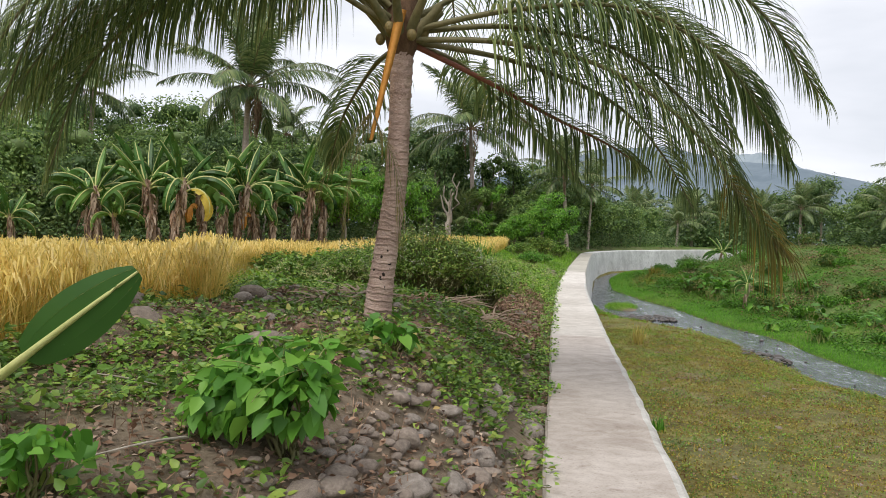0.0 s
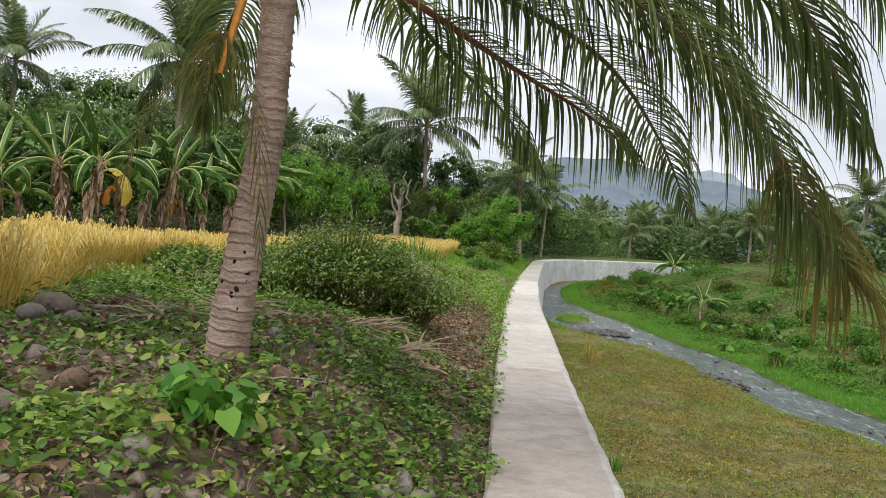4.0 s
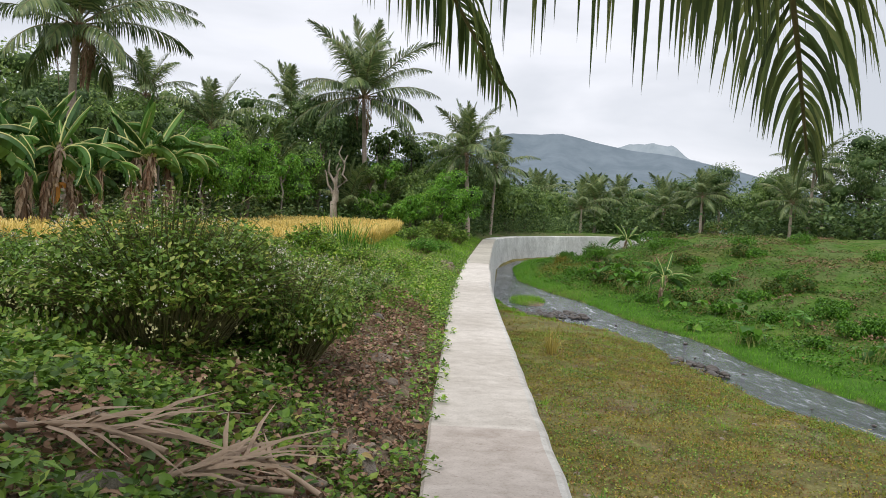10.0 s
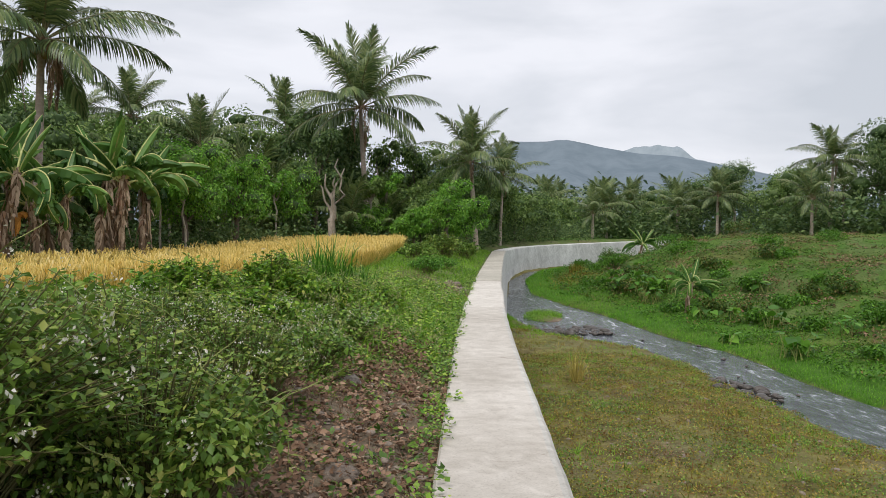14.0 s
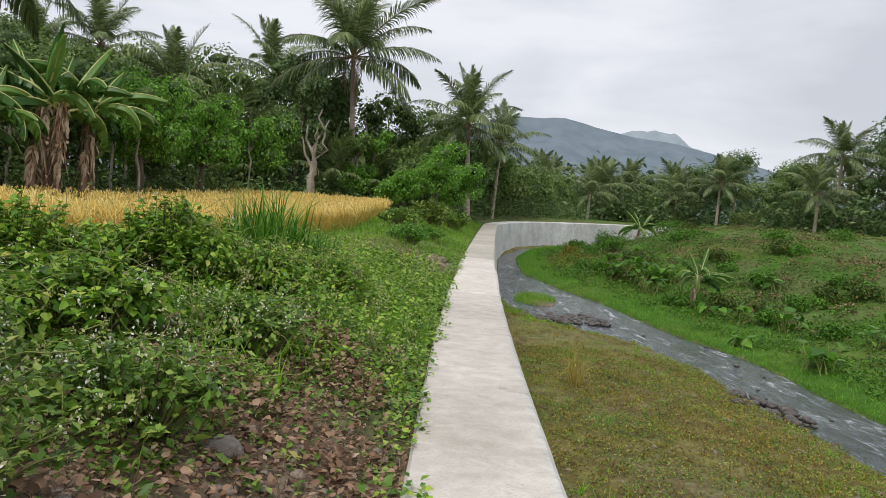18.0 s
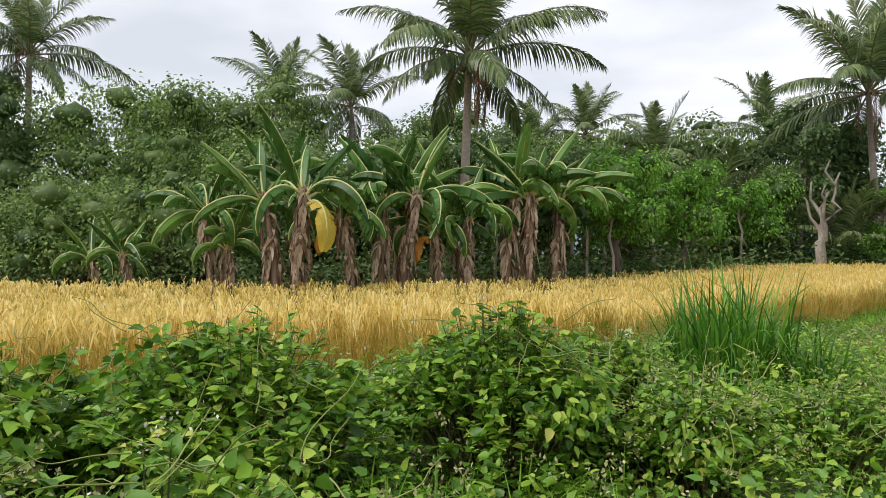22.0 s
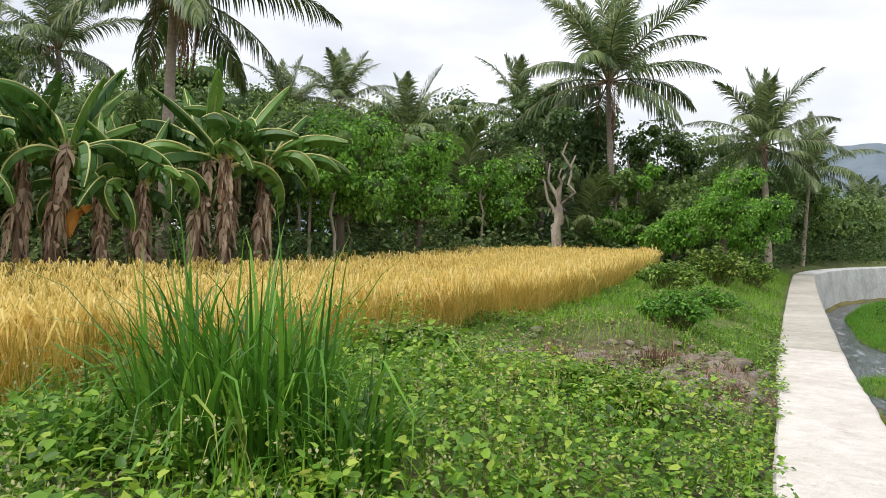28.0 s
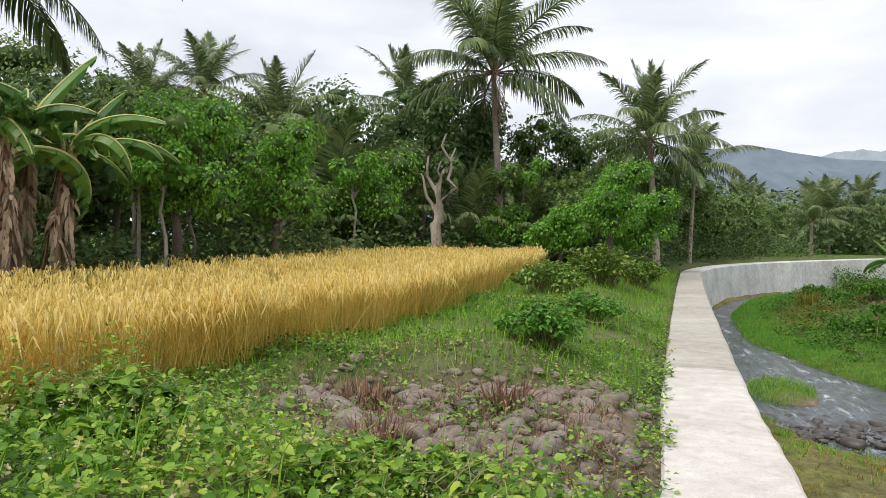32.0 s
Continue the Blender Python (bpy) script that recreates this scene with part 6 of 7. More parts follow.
# far bank: fresh low turf by the water, then mixed leafy slope
n = 56000
y = 16 + 71 * r.random(n) ** 0.9
b = np.interp(y, STREAM[:, 0], STREAM[:, 2])
x = b - 0.15 + 5.0 * r.random(n) ** 1.5
k = wall_distance(x, y) > WIDTH + 0.3
k &= np.hypot((x - 12.3 - 0.4 * (y - 66)) / 1.7, (y - 66) / 5) > 0.75 + 0.5 * r.random(n)
blades("bank_turf", x[k], y[k], 0.17, M_TURF, "bright green turf along the far bank of the stream", 76, 2.0, 0.9)
n = 120000
y = 14 + 81 * r.random(n)
b = np.interp(y, STREAM[:, 0], STREAM[:, 2])
x = b + 1.6 + 24 * r.random(n) ** 1.3
lump = np.clip(0.2 + 0.9 * fbm(x, y, 0.9, 4), 0, 1.6)
z = land_height(x, y) + 0.42 * lump * r.random(n)
k = (wall_distance(x, y) > WIDTH + 0.4) & (r.random(n) < 0.3 + 0.6 * lump)
m = int(k.sum())
tagged(new("bank_weeds", scatter(Geo(), SMALL, np.c_[x, y, z][k], turn_matrices(r.uniform(0, 6.28, m), r.normal(0.2, 0.4, m), r.normal(0, 0.4, m)), r.uniform(0.06, 0.15, m)).mesh("bank_weeds", M_BANK)), "tangled green weeds on the slope of the far bank", "weeds", kind="stuff")

# dry patch on the flat by the bend
n = 7000
y = 66 + 5 * r.normal(0, 0.5, n)
x = 12.3 + 0.4 * (y - 66) + 1.7 * r.normal(0, 0.5, n)
k = (x > np.interp(y, STREAM[:, 0], STREAM[:, 2]) + 0.5) & (wall_distance(x, y) > WIDTH + 0.3)
blades("dry_sward", x[k], y[k], 0.2, M_DRY, "patch of dry tan grass on the far bank", 79, 2.0, 0.8)

# rough growth on the slope: brown withered patches and fresh leafy hummocks
for mat, count, low, high, size, rise, cut, label in ((M_DEAD, 38000, 4.5, 24, 0.1, 0.22, 0.15, "brown withered growth on the slope of the far bank"), (M_BANK_G, 52000, 1.0, 12, 0.095, 0.36, -0.05, "fresh leafy hummocks on the far bank"), (M_BANK, 30000, 3.0, 20, 0.11, 0.4, 0.1, "dark leafy hummocks on the far bank")):
    n = count * 3
    y = 12 + 74 * r.random(n)
    x = np.interp(y, STREAM[:, 0], STREAM[:, 2]) + low + (high - low) * r.random(n) ** 1.2
    f = fbm(x, y, 1.25, int(size * 100)) + 0.35 * fbm(x, y, 4.0, int(rise * 10))
    k = (f > cut) & (wall_distance(x, y) > WIDTH + 0.6)
    x, y, f = x[k][:count], y[k][:count], f[k][:count]
    m = len(x)
    z = land_height(x, y) + 0.02 + rise * smooth_step(cut, cut + 0.7, f) * (0.35 + 0.65 * r.random(m))
    tagged(new("bank_weeds", scatter(Geo(), SMALL, np.c_[x, y, z], turn_matrices(r.uniform(0, 6.28, m), r.normal(0.0, 0.5, m), r.normal(0, 0.5, m)), size * r.uniform(0.6, 1.4, m)).mesh("bank_weeds", mat)), label, "weeds", kind="stuff")

# ---- shrubs on the land ----
SHRUBS = [
    # x, y, radius, height, leaves, leaf size, material, flowers, label
    (-2.62, 14.35, 0.42, 0.62, 620, 0.11, M_BRIGHT, 0, "leafy green shrub with large pointed heart-shaped leaves"),
    (-2.3, 16.0, 0.15, 0.3, 60, 0.095, M_BRIGHT, 0, "small leafy seedling among weeds"),
    (-3.3, 13.45, 0.16, 0.3, 70, 0.085, M_BRIGHT, 0, "small leafy seedling among weeds"),
    (-2.45, 21.7, 1.0, 0.95, 13000, 0.042, M_BUSH, 110, "wide dark bush with small white flowers"),
    (-1.7, 22.3, 0.7, 0.75, 6500, 0.04, M_BUSH, 50, "low bush with small white flowers"),
    (-3.5, 22.4, 0.8, 0.72, 6400, 0.042, M_WEED, 60, "low bush with small white flowers"),
    (-2.6, 23.7, 0.8, 0.72, 7000, 0.04, M_BUSH, 60, "spreading bush with small white flowers"),
    (-1.7, 24.3, 0.6, 0.6, 3600, 0.04, M_BUSH, 50, "spreading bush with small white flowers"),
    (-3.6, 24.6, 0.8, 0.62, 4200, 0.044, M_BUSH, 40, "tall weeds with small white flowers"),
    (-2.5, 25.4, 0.7, 0.58, 4000, 0.042, M_BUSH, 50, "tall weeds with small white flowers"),
    (-1.35, 25.6, 0.5, 0.42, 1700, 0.048, M_WEED, 40, "low weeds with small white flowers"),
    (-3.0, 28.0, 0.72, 0.74, 6500, 0.05, M_VINE, 12, "mound of climbing vines over a bush"),
    (-2.15, 28.9, 0.6, 0.76, 5800, 0.048, M_VINE, 15, "mound of climbing vines over a bush"),
    (-1.95, 29.8, 0.48, 0.64, 3600, 0.048, M_VINE, 25, "mound of climbing vines over a bush"),
    (-1.3, 29.5, 0.5, 0.5, 3000, 0.046, M_VINE, 90, "low weeds with faded flower heads"),
    (-4.05, 27.4, 0.66, 0.6, 2800, 0.072, M_VINE, 5, "mound of broad-leaved vines"),
    (-5.0, 27.0, 0.7, 0.52, 2200, 0.07, M_VINE, 5, "mound of climbing vines over a bush"),
    (-5.9, 26.4, 0.8, 0.5, 2400, 0.066, M_WEED, 5, "tall weeds with small white flowers"),
    (-3.0, 29.6, 0.5, 0.5, 2200, 0.06, M_VINE, 12, "mound of climbing vines over a bush"),
    (-0.8, 30.7, 0.55, 0.44, 2800, 0.046, M_VINE, 80, "low weeds with faded flower heads"),
    (-2.2, 30.8, 0.55, 0.46, 2200, 0.056, M_VINE, 40, "low weeds with faded flower heads"),
    (-3.3, 26.5, 0.75, 0.52, 2600, 0.06, M_WEED, 30, "tall weeds with small white flowers"),
    (-2.1, 26.9, 0.6, 0.48, 2200, 0.055, M_VINE, 25, "low weeds with small white flowers"),
    (-1.15, 27.4, 0.5, 0.36, 1700, 0.05, M_WEED, 30, "low weeds with small white flowers"),
    (-4.5, 24.6, 0.8, 0.5, 2400, 0.062, M_WEED, 15, "tall weeds with small white flowers"),
    (-4.4, 22.6, 0.7, 0.45, 2000, 0.06, M_WEED, 8, "low leafy weeds beside the rice"),
    (0.55, 40.4, 0.55, 0.5, 2090, 0.058, M_BRIGHT, 0, "round leafy shrub beside the wall"),
    (1.3, 43.5, 0.6, 0.45, 1900, 0.058, M_BRIGHT, 0, "round leafy shrub beside the wall"),
    (1.9, 50.5, 1.0, 0.95, 2850, 0.086, M_BUSH, 0, "dark shrub under a tree beside the wall"),
    (0.6, 47, 0.9, 0.6, 2280, 0.072, M_WEED, 0, "low leafy weeds beside the wall"),
    (3.0, 53.0, 1.0, 0.8, 2280, 0.086, M_WEED, 0, "low leafy weeds beside the wall"),
    (-0.1, 35.2, 0.7, 0.3, 1710, 0.050, M_VINE, 40, "low weeds with faded flower heads"),
    (-1.9, 35.9, 0.5, 0.32, 600, 0.080, M_VINE, 12, "low weeds with faded flower heads"),
]
for k, (x, y, rad, h, n, size, mat, fl, label) in enumerate(SHRUBS):
    faded = "faded" in label
    shrub("shrub", (x, y, float(land_height(x, y)) - 0.02), rad, h, label, mat, 500 + k, n, size * (1.12 if mat is M_VINE else 1.0), HEART if n < 500 else SMALL if size < 0.051 and mat is not M_VINE else OVATE, fl, M_BUFF if faded else M_FLOWER, 16, 7 if rad < 0.45 else 12, vines=50 if mat is M_VINE else 20 if n > 500 else 0)

# bank plants across the stream
BANK = [(12.1, 57, 0.9, 0.8), (12.9, 58.4, 1.0, 0.9), (13.7, 56.2, 0.8, 0.7), (14.0, 60, 0.9, 0.8), (11.6, 60.5, 0.8, 0.6), (17.4, 53, 0.7, 0.6), (18.5, 50, 0.6, 0.6), (16.2, 46, 0.6, 0.55), (18.2, 45, 0.7, 0.6), (19.6, 42, 0.7, 0.5),
        (15.2, 41, 0.6, 0.5), (17.0, 38, 0.8, 0.7), (21, 58, 1.0, 0.8), (24, 64, 1.1, 0.8), (19, 66, 1.0, 0.8), (16, 70, 1.2, 0.9), (22, 75, 1.2, 1.0), (14.5, 66, 1.0, 1.0), (26, 72, 1.2, 0.9), (30, 66, 1.2, 0.8), (21, 84, 1.6, 1.6), (25, 86, 1.5, 1.3), (28, 82, 1.3, 1.0),
        (16.0, 33, 0.9, 0.6), (20.5, 37, 0.9, 0.6), (24, 48, 1.1, 0.6), (28, 55, 1.2, 0.7)]
rb = np.random.default_rng(150)
for _ in range(44):
    y = rb.uniform(34, 84)
    BANK.append((float(np.interp(y, STREAM[:, 0], STREAM[:, 2])) + rb.uniform(2.6, 15), y, rb.uniform(0.5, 1.1), rb.uniform(0.3, 0.7)))
for k, (x, y, rad, h) in enumerate(BANK):
    shrub("bank_shrub", (x, y, float(land_height(x, y)) - 0.03), rad, h, "leafy green clump on the slope above the stream", M_BANK_G if k % 3 else M_BANK, 600 + k, 1100, 0.11, OVATE, 0, None, 6, 8, "clumps on the far bank")


def taro_clump(at, count, height, seed):
    """Broad arrow-shaped leaves on upright stalks from one root."""
    rnd = np.random.default_rng(seed)
    ob = thing("broadleaf_clump", at, "clump of tall broad-leaved plants on the grassy bank", "plant", "broad-leaved clumps on the far bank")
    stalks, leaves = Geo(), Geo()
    for k in range(count):
        a, lean = rnd.uniform(0, 6.28), rnd.uniform(0.1, 0.55)
        root = np.array([rnd.normal(0, 0.22), rnd.normal(0, 0.22), -0.05])
        h = height * rnd.uniform(0.5, 1.0)
        tip = root + (math.cos(a) * h * lean, math.sin(a) * h * lean, h)
        tube(stalks, spline([root, root * 0.5 + tip * 0.5 + (0, 0, 0.05), tip], 6), np.linspace(0.02, 0.01, 6), 5, cap=False)
        scatter(leaves, HEART, [tip], turn_matrices(np.array([a - np.pi / 2]), np.array([rnd.normal(-0.3, 0.45)]), rnd.normal(0, 0.3, 1)), np.array([rnd.uniform(0.28, 0.5)]))
    part("stalks", stalks, M_TENDRIL, ob)
    tagged(part("foliage", leaves, M_BANK_G, ob), kind="stuff")
    return ob


for k, (x, y, c, h) in enumerate(((12.1, 57.2, 16, 0.95), (12.7, 55.9, 18, 0.9), (13.3, 57.4, 16, 0.9), (13.0, 54.6, 14, 0.8), (14.0, 55.8, 16, 0.9), (12.4, 58.6, 14, 0.8), (12.3, 45.3, 8, 0.5), (15.2, 47.3, 12, 0.8), (13.0, 41.9, 16, 0.9), (13.5, 42.6, 12, 0.8), (14.6, 49.4, 10, 0.7), (13.6, 50.2, 9, 0.6), (15.0, 38.2, 12, 0.7), (16.4, 44.2, 10, 0.7), (14.2, 60.5, 12, 0.9), (17.5, 52.5, 10, 0.7))):
    taro_clump((x, y, float(land_height(x, y))), c, h, 800 + k)
for x, y, h, s in ((13.4, 51.6, 1.35, 0.6), (22.6, 83.5, 1.6, 0.9)):
    banana((x, y, float(land_height(x, y))), h, "small banana plant with a dead brown skirt on the bank", int(x * 7), 12, s * 1.15, 8, None, "banana_plant", "banana plants on the far bank")


def grass_clump(at, radius, height, n, label, seed, name="grass_clump"):
    """A tussock of long arching blades."""
    rnd = np.random.default_rng(seed)
    ob = thing(name, at, label, "grass")
    for lot in range(3):
        m = n // 3
        a, rr = rnd.uniform(0, 6.28, m), radius * np.sqrt(rnd.random(m))
        base = np.c_[np.cos(a) * rr, np.sin(a) * rr, np.full(m, -0.02)]
        out = a + rnd.normal(0, 0.9, m)
        bend = np.abs(rnd.normal(0, 0.42, m)) * (0.5 + rr / radius)
        ln = height * rnd.uniform(0.55, 1.2, m)
        wid = rnd.uniform(0.007, 0.015, m)
        side = np.c_[-np.sin(out), np.cos(out), 0 * out]
        rows, p, ang = [], base, np.full(m, 1.5)
        for s in range(5):
            w = side * (wid * (1, 1.15, 1.0, 0.75, 0.4)[s])[:, None]
            rows += [p - w, p + w]
            ang = ang - bend * (0.15 + 0.3 * s)
            p = p + np.c_[np.cos(out) * np.cos(ang), np.sin(out) * np.cos(ang), np.sin(ang)] * (ln / 5)[:, None]
        rows.append(p)
        v = np.stack(rows, 1)
        idx = (np.arange(m) * 11)[:, None]
        g = Geo().add(v.reshape(-1, 3), np.concatenate([idx + np.array([[2 * s, 2 * s + 1, 2 * s + 3, 2 * s + 2]]) for s in range(4)]))
        g.f.append(idx + np.array([[8, 9, 10]]))
        g.s.append(0)
        tagged(part("blade_tuft", g, M_REED, ob), kind="stuff")
    return ob


grass_clump((-1.8, 32.55, float(land_height(-1.8, 32.55))), 0.5, 1.1, 480, "tall dense tussock of bright green grass beside the rice", 81)
grass_clump((-1.6, 32.5, float(land_height(-1.6, 32.5))), 0.6, 1.5, 54, "thin tall stalks rising through the tussock", 80)
grass_clump((-1.15, 32.4, float(land_height(-1.15, 32.4))), 0.3, 0.6, 120, "loose tussock of long green grass", 82)
grass_clump((-2.5, 32.2, float(land_height(-2.5, 32.2))), 0.25, 0.55, 100, "loose tussock of long green grass", 83)
straw_tuft = grass_clump((4.5, 37.9, float(land_height(4.5, 37.9))), 0.22, 1.0, 46, "thin tall tuft of straw-yellow grass on the dry sward", 84)
for ch in straw_tuft.children:
    ch.data.materials[0] = M_YLEAF_T
grass_clump((2.2, 25.9, float(land_height(2.2, 25.9))), 0.14, 0.4, 40, "thin tuft of fresh green grass at the foot of the wall", 79)
grass_clump((1.15, 21.6, float(land_height(1.15, 21.6))), 0.1, 0.24, 30, "thin tuft of green grass at the foot of the wall", 85)
dry_tuft = grass_clump((12.6, 68.0, float(land_height(12.6, 68.0))), 0.5, 0.8, 260, "dry straw-coloured tuft of grass near the stream", 86, "dry_grass_tuft")
for ch in dry_tuft.children:
    ch.data.materials[0] = M_DRY
for k, (x, y) in enumerate(((-0.45, 36.6), (0.35, 37.9), (-0.9, 38.0))):
    t = grass_clump((x, y, float(land_height(x, y))), 0.22, 0.3, 160, "dead rust-brown tuft of grass among the stones", 87 + k, "dry_grass_tuft")
    for ch in t.children:
        ch.data.materials[0] = M_DEAD

# ---- stones ----
def stones(group, spots, sizes, meshes, label, seed, sink=0.3, z=None):
    rnd = np.random.default_rng(seed)
    for k, ((x, y), s) in enumerate(zip(spots, sizes)):
        ob = new("stone", meshes[int(rnd.integers(len(meshes)))])
        h = float(land_height(x, y)) if z is None else z
        ob.matrix_basis = Matrix.LocRotScale(Vector((x, y, h + s * (0.3 - sink))), Euler((rnd.normal(0, 0.2), rnd.normal(0, 0.2), rnd.uniform(0, 6.28))), Vector((s * rnd.uniform(0.9, 1.3), s * rnd.uniform(0.75, 1.0), s * rnd.uniform(0.8, 1.1))))
        tagged(ob, label, "stone", group)


def stone_bed(name, spots, sizes, meshes, label, seed, sink=0.3, z=None):
    """Small or distant stones, joined."""
    rnd = np.random.default_rng(seed)
    g = Geo()
    tv = [(np.array([v.co for v in me.vertices]), np.array([p.vertices[:] for p in me.polygons])) for me in meshes]
    for (x, y), s in zip(spots, sizes):
        v, f = tv[int(rnd.integers(len(tv)))]
        a = rnd.uniform(0, 6.28)
        c, q = math.cos(a), math.sin(a)
        h = float(land_height(x, y)) if z is None else z
        w = v * (s * rnd.uniform(0.9, 1.3), s * rnd.uniform(0.75, 1.0), s * rnd.uniform(0.8, 1.1))
        g.add(np.c_[w[:, 0] * c - w[:, 1] * q + x, w[:, 0] * q + w[:, 1] * c + y, w[:, 2] + h + s * (0.3 - sink)], f)
    return tagged(new(name, g.mesh(name, meshes[0].materials[0])), label, "stones", kind="stuff")


def spread(n, x0, x1, y0, y1, seed, keep=None, gap=0.08):
    rnd = np.random.default_rng(seed)
    out = []
    for _ in range(n * 40):
        p = (rnd.uniform(x0, x1), rnd.uniform(y0, y1))
        if (keep is None or keep(*p)) and all((p[0] - q[0]) ** 2 + (p[1] - q[1]) ** 2 > gap * gap for q in out):
            out.append(p)
            if len(out) == n:
                break
    return out


rs = np.random.default_rng(91)
p = spread(190, -2.5, -1.1, 13.2, 17.2, 92, lambda x, y: x < np.interp(y, WALL_LINE[:, 1], WALL_LINE[:, 0]) - 0.06 and x > -1.25 - 1.25 * (17.4 - y) / 3.0 - 0.1, 0.085)
size = rs.uniform(0.06, 0.14, len(p)) + 0.09 * (rs.random(len(p)) < 0.15)
stones("cobbles beside the wall", p[:110], size[:110], STONES, "rounded grey-brown cobble set in the soil", 93, 0.2)
stone_bed("cobbles", p[110:], size[110:], STONES, "rounded grey-brown cobbles set in the soil", 90, 0.2)
p = spread(120, -1.5, 1.7, 35.7, 39.2, 94, lambda x, y: x < np.interp(y, WALL_LINE[:, 1], WALL_LINE[:, 0]) - 0.12 and abs(y - 37.4 - 0.2 * x) < 1.25, 0.14)
big = rs.uniform(0.13, 0.3, len(p)) + 0.12 * (rs.random(len(p)) < 0.12)
stone_bed("boulders", p[90:], big[90:], STONES, "rough grey-brown boulders in a heap beside the wall", 88, 0.22)
stones("boulders dumped beside the wall", p[:90], big[:90], STONES, "rough grey-brown boulder in a heap beside the wall", 95, 0.22)
p = spread(48, -4.3, -2.2, 15.6, 18.9, 96, lambda x, y: math.hypot(x + 2.58, y - 17.2) > 0.26 and rs.random() < 0.2 + 0.8 * (math.hypot((x + 3.3) / 0.9, (y - 18.0) / 0.7) < 1), 0.11)
stones("stones round the palm", p, rs.uniform(0.07, 0.17, len(p)) + 0.08 * (rs.random(len(p)) < 0.1), STONES, "half-buried grey stone near the palm", 97, 0.2)
big_ones = [(-4.85, 17.3), (-3.2, 15.95), (-4.45, 16.9), (-4.2, 16.25), (-2.75, 15.2), (-3.9, 17.9)]
stones("boulders by the rice", big_ones, [0.4, 0.36, 0.3, 0.34, 0.24, 0.28], STONES[:1] + STONES[3:4] + STONES[6:7], "half-buried brown boulder beside the rice", 89, 0.18)
p = spread(44, -3.4, -0.8, 18.4, 27, 98, lambda x, y: x < np.interp(y, WALL_LINE[:, 1], WALL_LINE[:, 0]) - 0.15, 0.3)
stones("stones in the weeds", p, rs.uniform(0.1, 0.26, len(p)), STONES, "grey stone lying among weeds", 99, 0.2)
p = spread(130, 5.2, 8.9, 47.6, 51.4, 100, lambda x, y: abs((y - 49.4) + 0.15 * (x - 7)) < 1.15, 0.19)
stone_bed("stream_stones", p, rs.uniform(0.1, 0.34, len(p)) + 0.22 * (rs.random(len(p)) < 0.1), WET_STONES, "dark wet stones in the stream", 101, 0.25, -2.74)
p = spread(34, 8.3, 10.0, 35.6, 39.8, 102, lambda x, y: math.hypot((x - 9.25) / 0.65, (y - 38.0) / 1.5) < 1, 0.14)
stone_bed("stream_stones", p, rs.uniform(0.1, 0.42, len(p)), WET_STONES, "dark wet stones in the stream", 103, 0.2, -2.8)
p = spread(16, 8.2, 12.2, 30, 58, 104, lambda x, y: np.interp(y, STREAM[:, 0], STREAM[:, 1]) < x < np.interp(y, STREAM[:, 0], STREAM[:, 2]), 0.4)
stone_bed("stream_stones", p, rs.uniform(0.1, 0.22, len(p)), WET_STONES, "dark wet stones in the stream", 105, 0.45, -2.8)
p = spread(170, 1.4, 8.5, 15, 40, 106, lambda x, y: np.interp(y, WALL_LINE[:, 1], WALL_LINE[:, 0]) + 1.1 < x < np.interp(y, STREAM[:, 0], STREAM[:, 1]), 0.3)
stone_bed("scattered_stones", p, rs.uniform(0.05, 0.17, len(p)) + 0.08 * (rs.random(len(p)) < 0.1), STONES, "pale stones lying in dry grass", 107, 0.35)
p = spread(260, -1.6, 1.7, 35.6, 39.3, 108, lambda x, y: x < np.interp(y, WALL_LINE[:, 1], WALL_LINE[:, 0]) - 0.1 and abs(y - 37.4 - 0.2 * x) < 1.7, 0.07)
stone_bed("rubble", p, rs.uniform(0.08, 0.2, len(p)), STONES, "small rubble between the boulders", 109, 0.2)
# dry growth over the heap
rp = np.random.default_rng(160)
n = 9000
y = rp.normal(37.4, 1.0, n)
x = rp.uniform(-1.7, 1.2, n)
k = (rp.random(n) < 0.4 + 0.6 * fbm(x, y, 0.5, 3)) & (x < np.interp(y, WALL_LINE[:, 1], WALL_LINE[:, 0]) - 0.15)
blades("dry_stalks", x[k], y[k], 0.22, M_DEAD, "rust-brown dead weeds over the boulders", 161, 0.7, 0.9)
n = 12000
y = rp.normal(37.3, 1.3, n)
x = rp.uniform(-2.2, 1.4, n)
k = (rp.random(n) < 0.25 + 0.7 * fbm(x, y, 0.6, 8)) & (x < np.interp(y, WALL_LINE[:, 1], WALL_LINE[:, 0]) - 0.1)
m = int(k.sum())
tagged(new("creeping_weeds", scatter(Geo(), OVATE, np.c_[x, y, land_height(x, y) + 0.02 + 0.16 * rp.random(n)][k], turn_matrices(rp.uniform(0, 6.28, m), rp.normal(0.1, 0.4, m), rp.normal(0, 0.4, m)), rp.uniform(0.025, 0.06, m)).mesh("creeping_weeds", M_WEED)), "small green weeds growing between the boulders", "weeds", kind="stuff")
p = spread(420, -2.9, -0.9, 12.4, 17.6, 112, lambda x, y: x < np.interp(y, WALL_LINE[:, 1], WALL_LINE[:, 0]) - 0.04, 0.05)
p += spread(260, -2.2, 0.3, 17.6, 27, 114, lambda x, y: -1.0 < x - np.interp(y, WALL_LINE[:, 1], WALL_LINE[:, 0]) < -0.05, 0.06)
stone_bed("pebbles", p, rs.uniform(0.03, 0.1, len(p)), STONES, "small pebbles in the soil beside the wall", 113, 0.2)
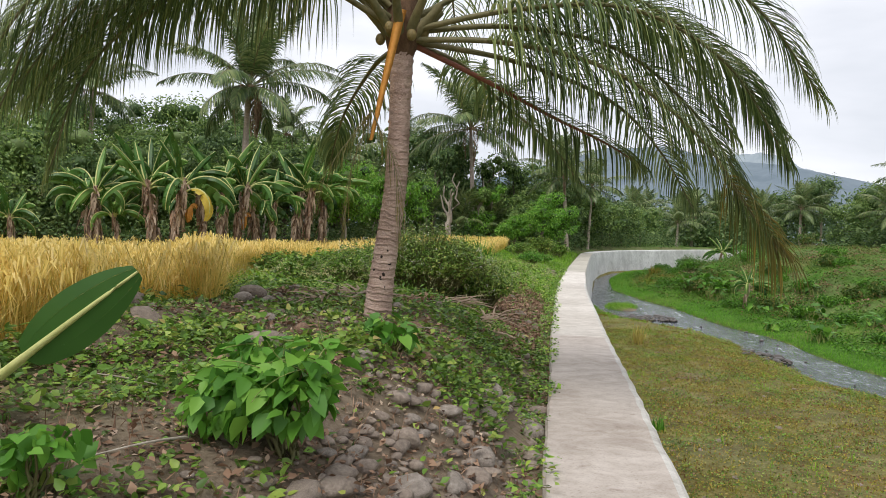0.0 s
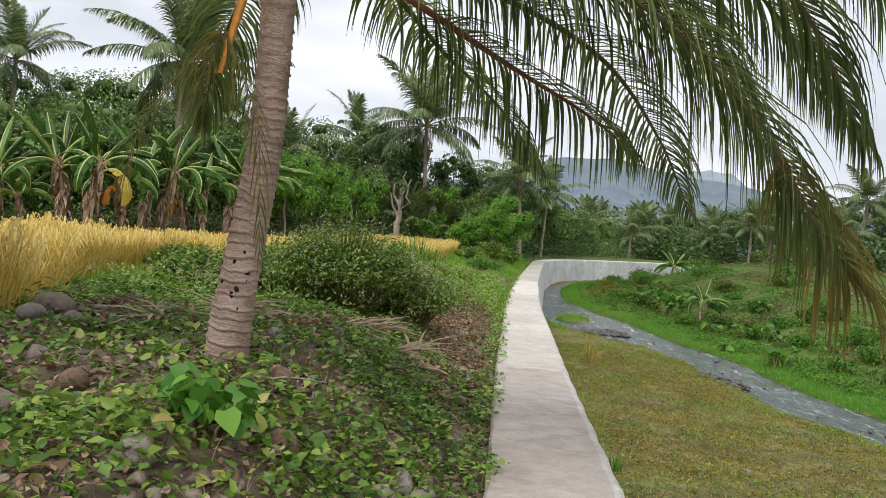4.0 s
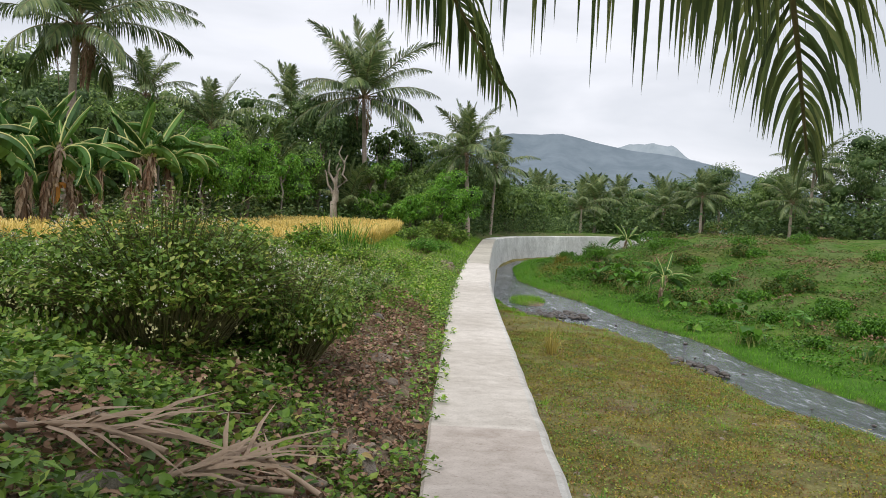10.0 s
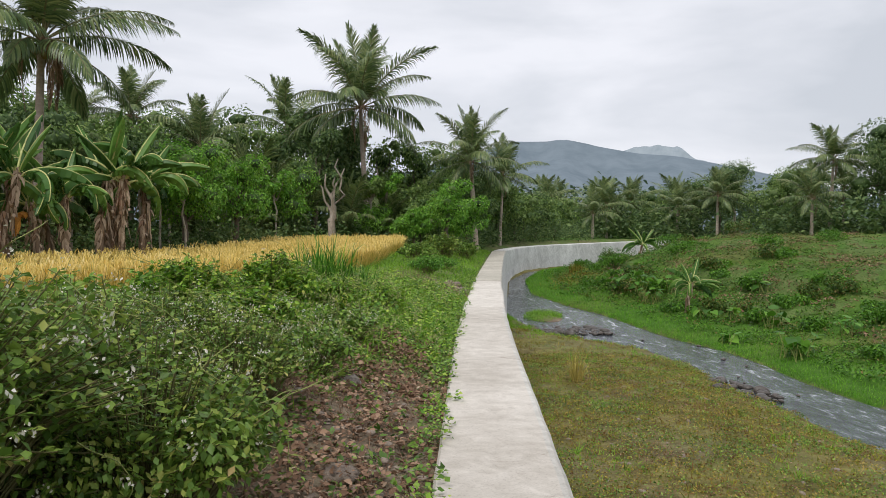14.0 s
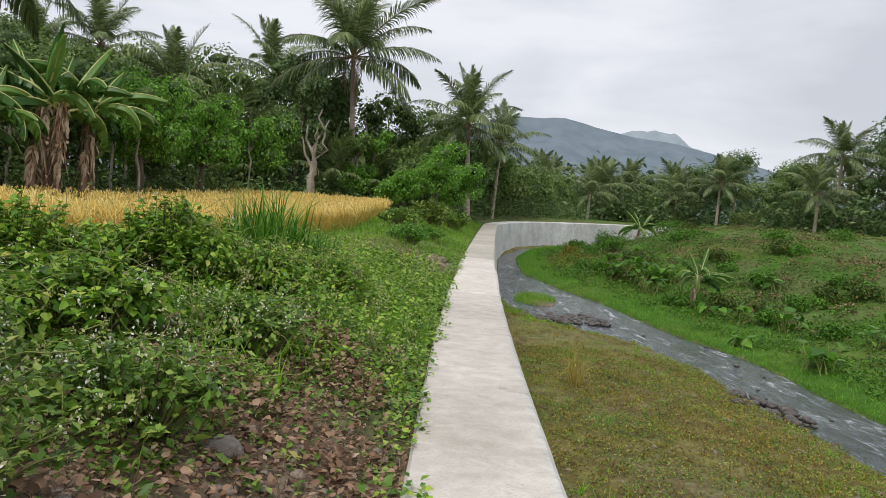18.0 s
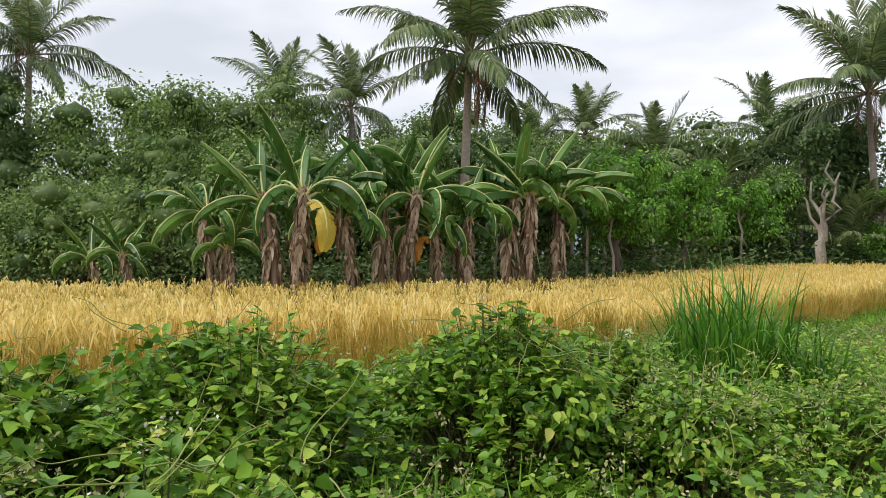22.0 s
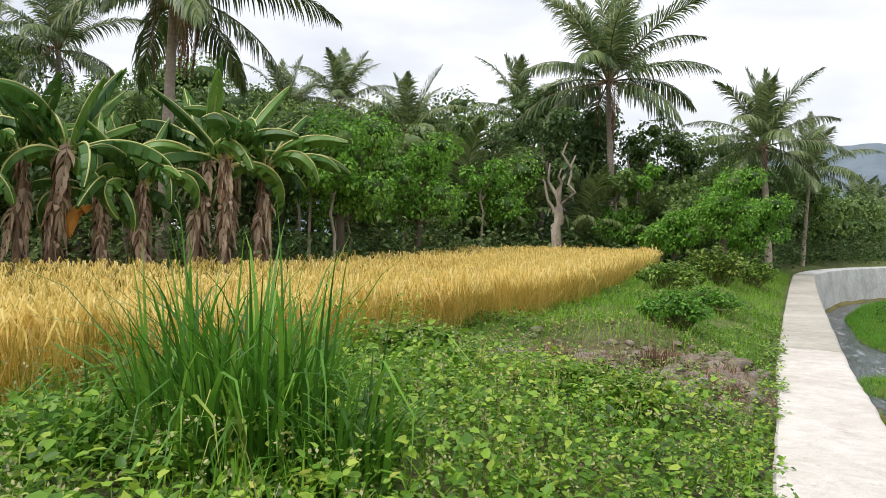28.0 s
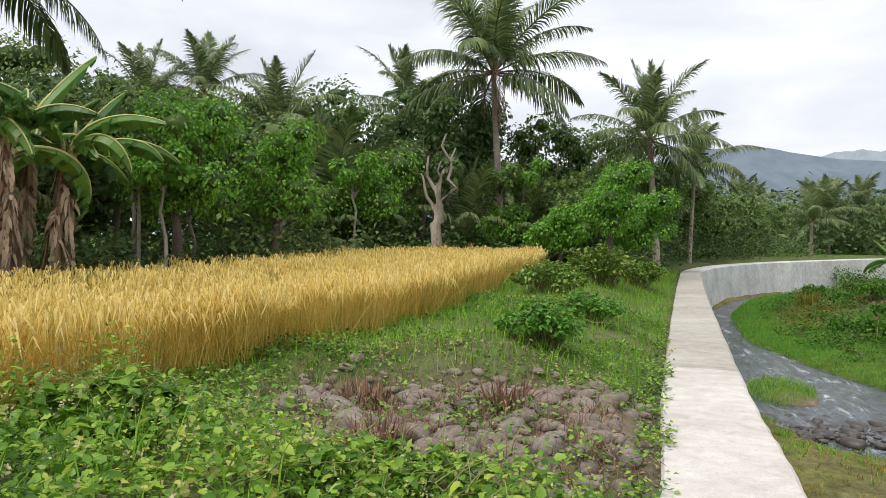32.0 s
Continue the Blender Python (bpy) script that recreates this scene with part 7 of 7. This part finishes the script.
# green islet in the riffle
m = 2600
ri = np.random.default_rng(110)
a, q = ri.uniform(0, 6.28, m), np.sqrt(ri.random(m))
ix, iy = 6.85 + 0.95 * q * np.cos(a) + 0.3 * q * np.sin(a), 52.6 + 1.4 * q * np.sin(a)
blades("islet_grass", ix, iy, 0.22, M_GRASS, "small grassy islet in the stream", 111, 1.3, 0.8, z=water_level(iy) + 0.02)
bm = rock_mesh(61, 3, 0.3)
bmesh.ops.scale(bm, vec=(1.9, 2.7, 0.9), verts=bm.verts)
islet = bpy.data.meshes.new("islet")
bm.to_mesh(islet)
bm.free()
islet.materials.append(M_GROUND)
ob = tagged(new("islet", islet), "low earth islet in the stream", "islet", kind="structure")
ob.location = (6.85, 52.6, -2.62)


# ---- fallen fronds, husks and twigs ----
DRY_LEAFLETS = [scatter(Geo(), ([(-0.011, 0, 0), (0.011, 0, 0), (0.0, 0, 0.006), (-0.013, 0.28, 0.02), (0.013, 0.28, 0.02), (0.0, 0.28, 0.028), (0.012 * (q - 1.5), 0.56, -0.01)], [(0, 2, 5), (0, 5, 3), (2, 1, 4), (2, 4, 5), (3, 5, 6), (5, 4, 6)]), [(0, 0, 0)], np.eye(3)[None], np.ones(1)).mesh("dry_leaflet", M_PALE) for q in range(4)]


def fallen_frond(at, turn, length, seed):
    rnd = np.random.default_rng(seed)
    ob = thing("fallen_frond", at, "dry pale fallen palm frond lying in the weeds", "dead frond", "fallen fronds")
    ob.rotation_euler = (0, 0, turn)
    part("midrib", tube(Geo(), spline([(0, -0.2, 0.02), (0.02, length * 0.3, 0.07), (-0.03, length * 0.7, 0.04), (0, length, 0.02)], 12), np.linspace(0.014, 0.005, 12), 6), M_PALE, ob)
    for k in range(18):
        side = 1 if k % 2 else -1
        f = part("dry_leaflet", DRY_LEAFLETS[k % 4], None, ob)
        f.matrix_local = Matrix.LocRotScale(Vector((0, length * (0.02 + 0.05 * k), 0.05)), Euler((rnd.normal(0.05, 0.16), rnd.normal(0, 0.3), -side * rnd.uniform(0.1, 0.95))), Vector((1, rnd.uniform(0.5, 0.95), 1)))
    return ob


for k, (x, y, t, ln) in enumerate(((-1.95, 19.4, 1.2, 0.5), (-1.5, 19.6, 1.75, 0.55), (-1.35, 19.9, 0.9, 0.3), (-2.2, 19.2, -1.7, 0.45), (-2.75, 18.7, 1.0, 0.5), (-2.95, 18.5, -0.3, 0.45), (-2.5, 18.9, 2.2, 0.4), (-1.75, 19.25, -0.9, 0.4), (-3.1, 18.2, 2.6, 0.45))):
    fallen_frond((x, y, float(land_height(x, y)) + 0.05), t, ln, 700 + k)
rt = np.random.default_rng(120)
for k in range(26):
    x, y, _ = sample_left(1, 0.2, 3.2, 12.5, 24, rt)
    ln = rt.uniform(0.25, 0.7)
    a = rt.uniform(0, 6.28)
    ob = new("twig", tube(Geo(), spline([(0, 0, 0), (ln * 0.5, 0.03, 0.03), (ln, -0.03, 0.01)], 7), np.linspace(0.008, 0.003, 7), 5).mesh("twig", M_PALE_BARK))
    ob.location, ob.rotation_euler = (float(x[0]), float(y[0]), float(land_height(x, y)[0]) + 0.02), (0, 0, a)
    tagged(ob, "dry twig lying on the soil", "twig", "twigs on the soil")
husk = rock_data("coconut_husk", 33, M_HUSK, 0.9)
for x, y, s in ((-3.05, 16.45, 0.15), (-2.2, 17.0, 0.15), (-2.05, 16.3, 0.16)):
    ob = new("coconut_husk", husk)
    ob.matrix_basis = Matrix.LocRotScale(Vector((x, y, float(land_height(x, y)) + s * 0.12)), Euler((0.4, 0.2, x * 5)), Vector((s, s * 1.25, s)))
    tagged(ob, "old brown coconut husk lying under the palm", "husk", "coconut husks")

# weeds that creep over the wall's land-side edge
rc = np.random.default_rng(130)
for k in range(110):
    y = rc.uniform(12.5, 43)
    x = float(np.interp(y, WALL_LINE[:, 1], WALL_LINE[:, 0])) - 0.02
    ob = thing("creeper", (x, y, 0.0), "small creeping weed spilling over the wall's edge", "weed", "creepers on the wall")
    m = int(rc.integers(18, 44))
    reach = rc.uniform(0.02, 0.16)
    out = rc.uniform(-0.16, reach, m)
    at = np.c_[out, rc.normal(0, 0.1, m) * (1 - 0.6 * np.clip(out / 0.16, 0, 1)), 0.01 + np.abs(rc.normal(0.02, 0.035, m))]
    part("foliage", scatter(Geo(), LEAF, at, turn_matrices(rc.uniform(0, 6.28, m), rc.normal(0.2, 0.4, m), rc.normal(0, 0.4, m)), rc.uniform(0.025, 0.06, m)), M_WEED if k % 3 else M_VINE, ob)
    part("runner", tube(Geo(), spline([(-0.2, 0, 0.0), (-0.06, 0.02, 0.03), (reach * 0.8, 0.05 * rc.normal(), 0.016)], 6), [0.0022] * 6, 4), M_STEM, ob)

# faded flower heads over the weeds
rf = np.random.default_rng(140)
x, y, u = sample_left(1500, 0.15, 4.6, 20, 36.2, rf)
k = (x > np.interp(y, EDGE[:, 1], EDGE[:, 0])) & (bare_at(x, y) < 0.4)
p = on_land(np.c_[x, y][k]) + np.c_[0 * x[k], 0 * x[k], 0.2 + 0.2 * rf.random(int(k.sum()))]
p = np.repeat(p, 9, 0) + rf.normal(0, 0.022, (len(p) * 9, 3))
m = len(p)
tagged(new("flower_heads", scatter(Geo(), SMALL, p, turn_matrices(rf.uniform(0, 6.28, m), rf.uniform(0, 1.4, m), rf.uniform(0, 3, m)), rf.uniform(0.014, 0.028, m)).mesh("flower_heads", M_BUFF)), "small pale flower heads scattered over the weeds", "flowers", kind="stuff")
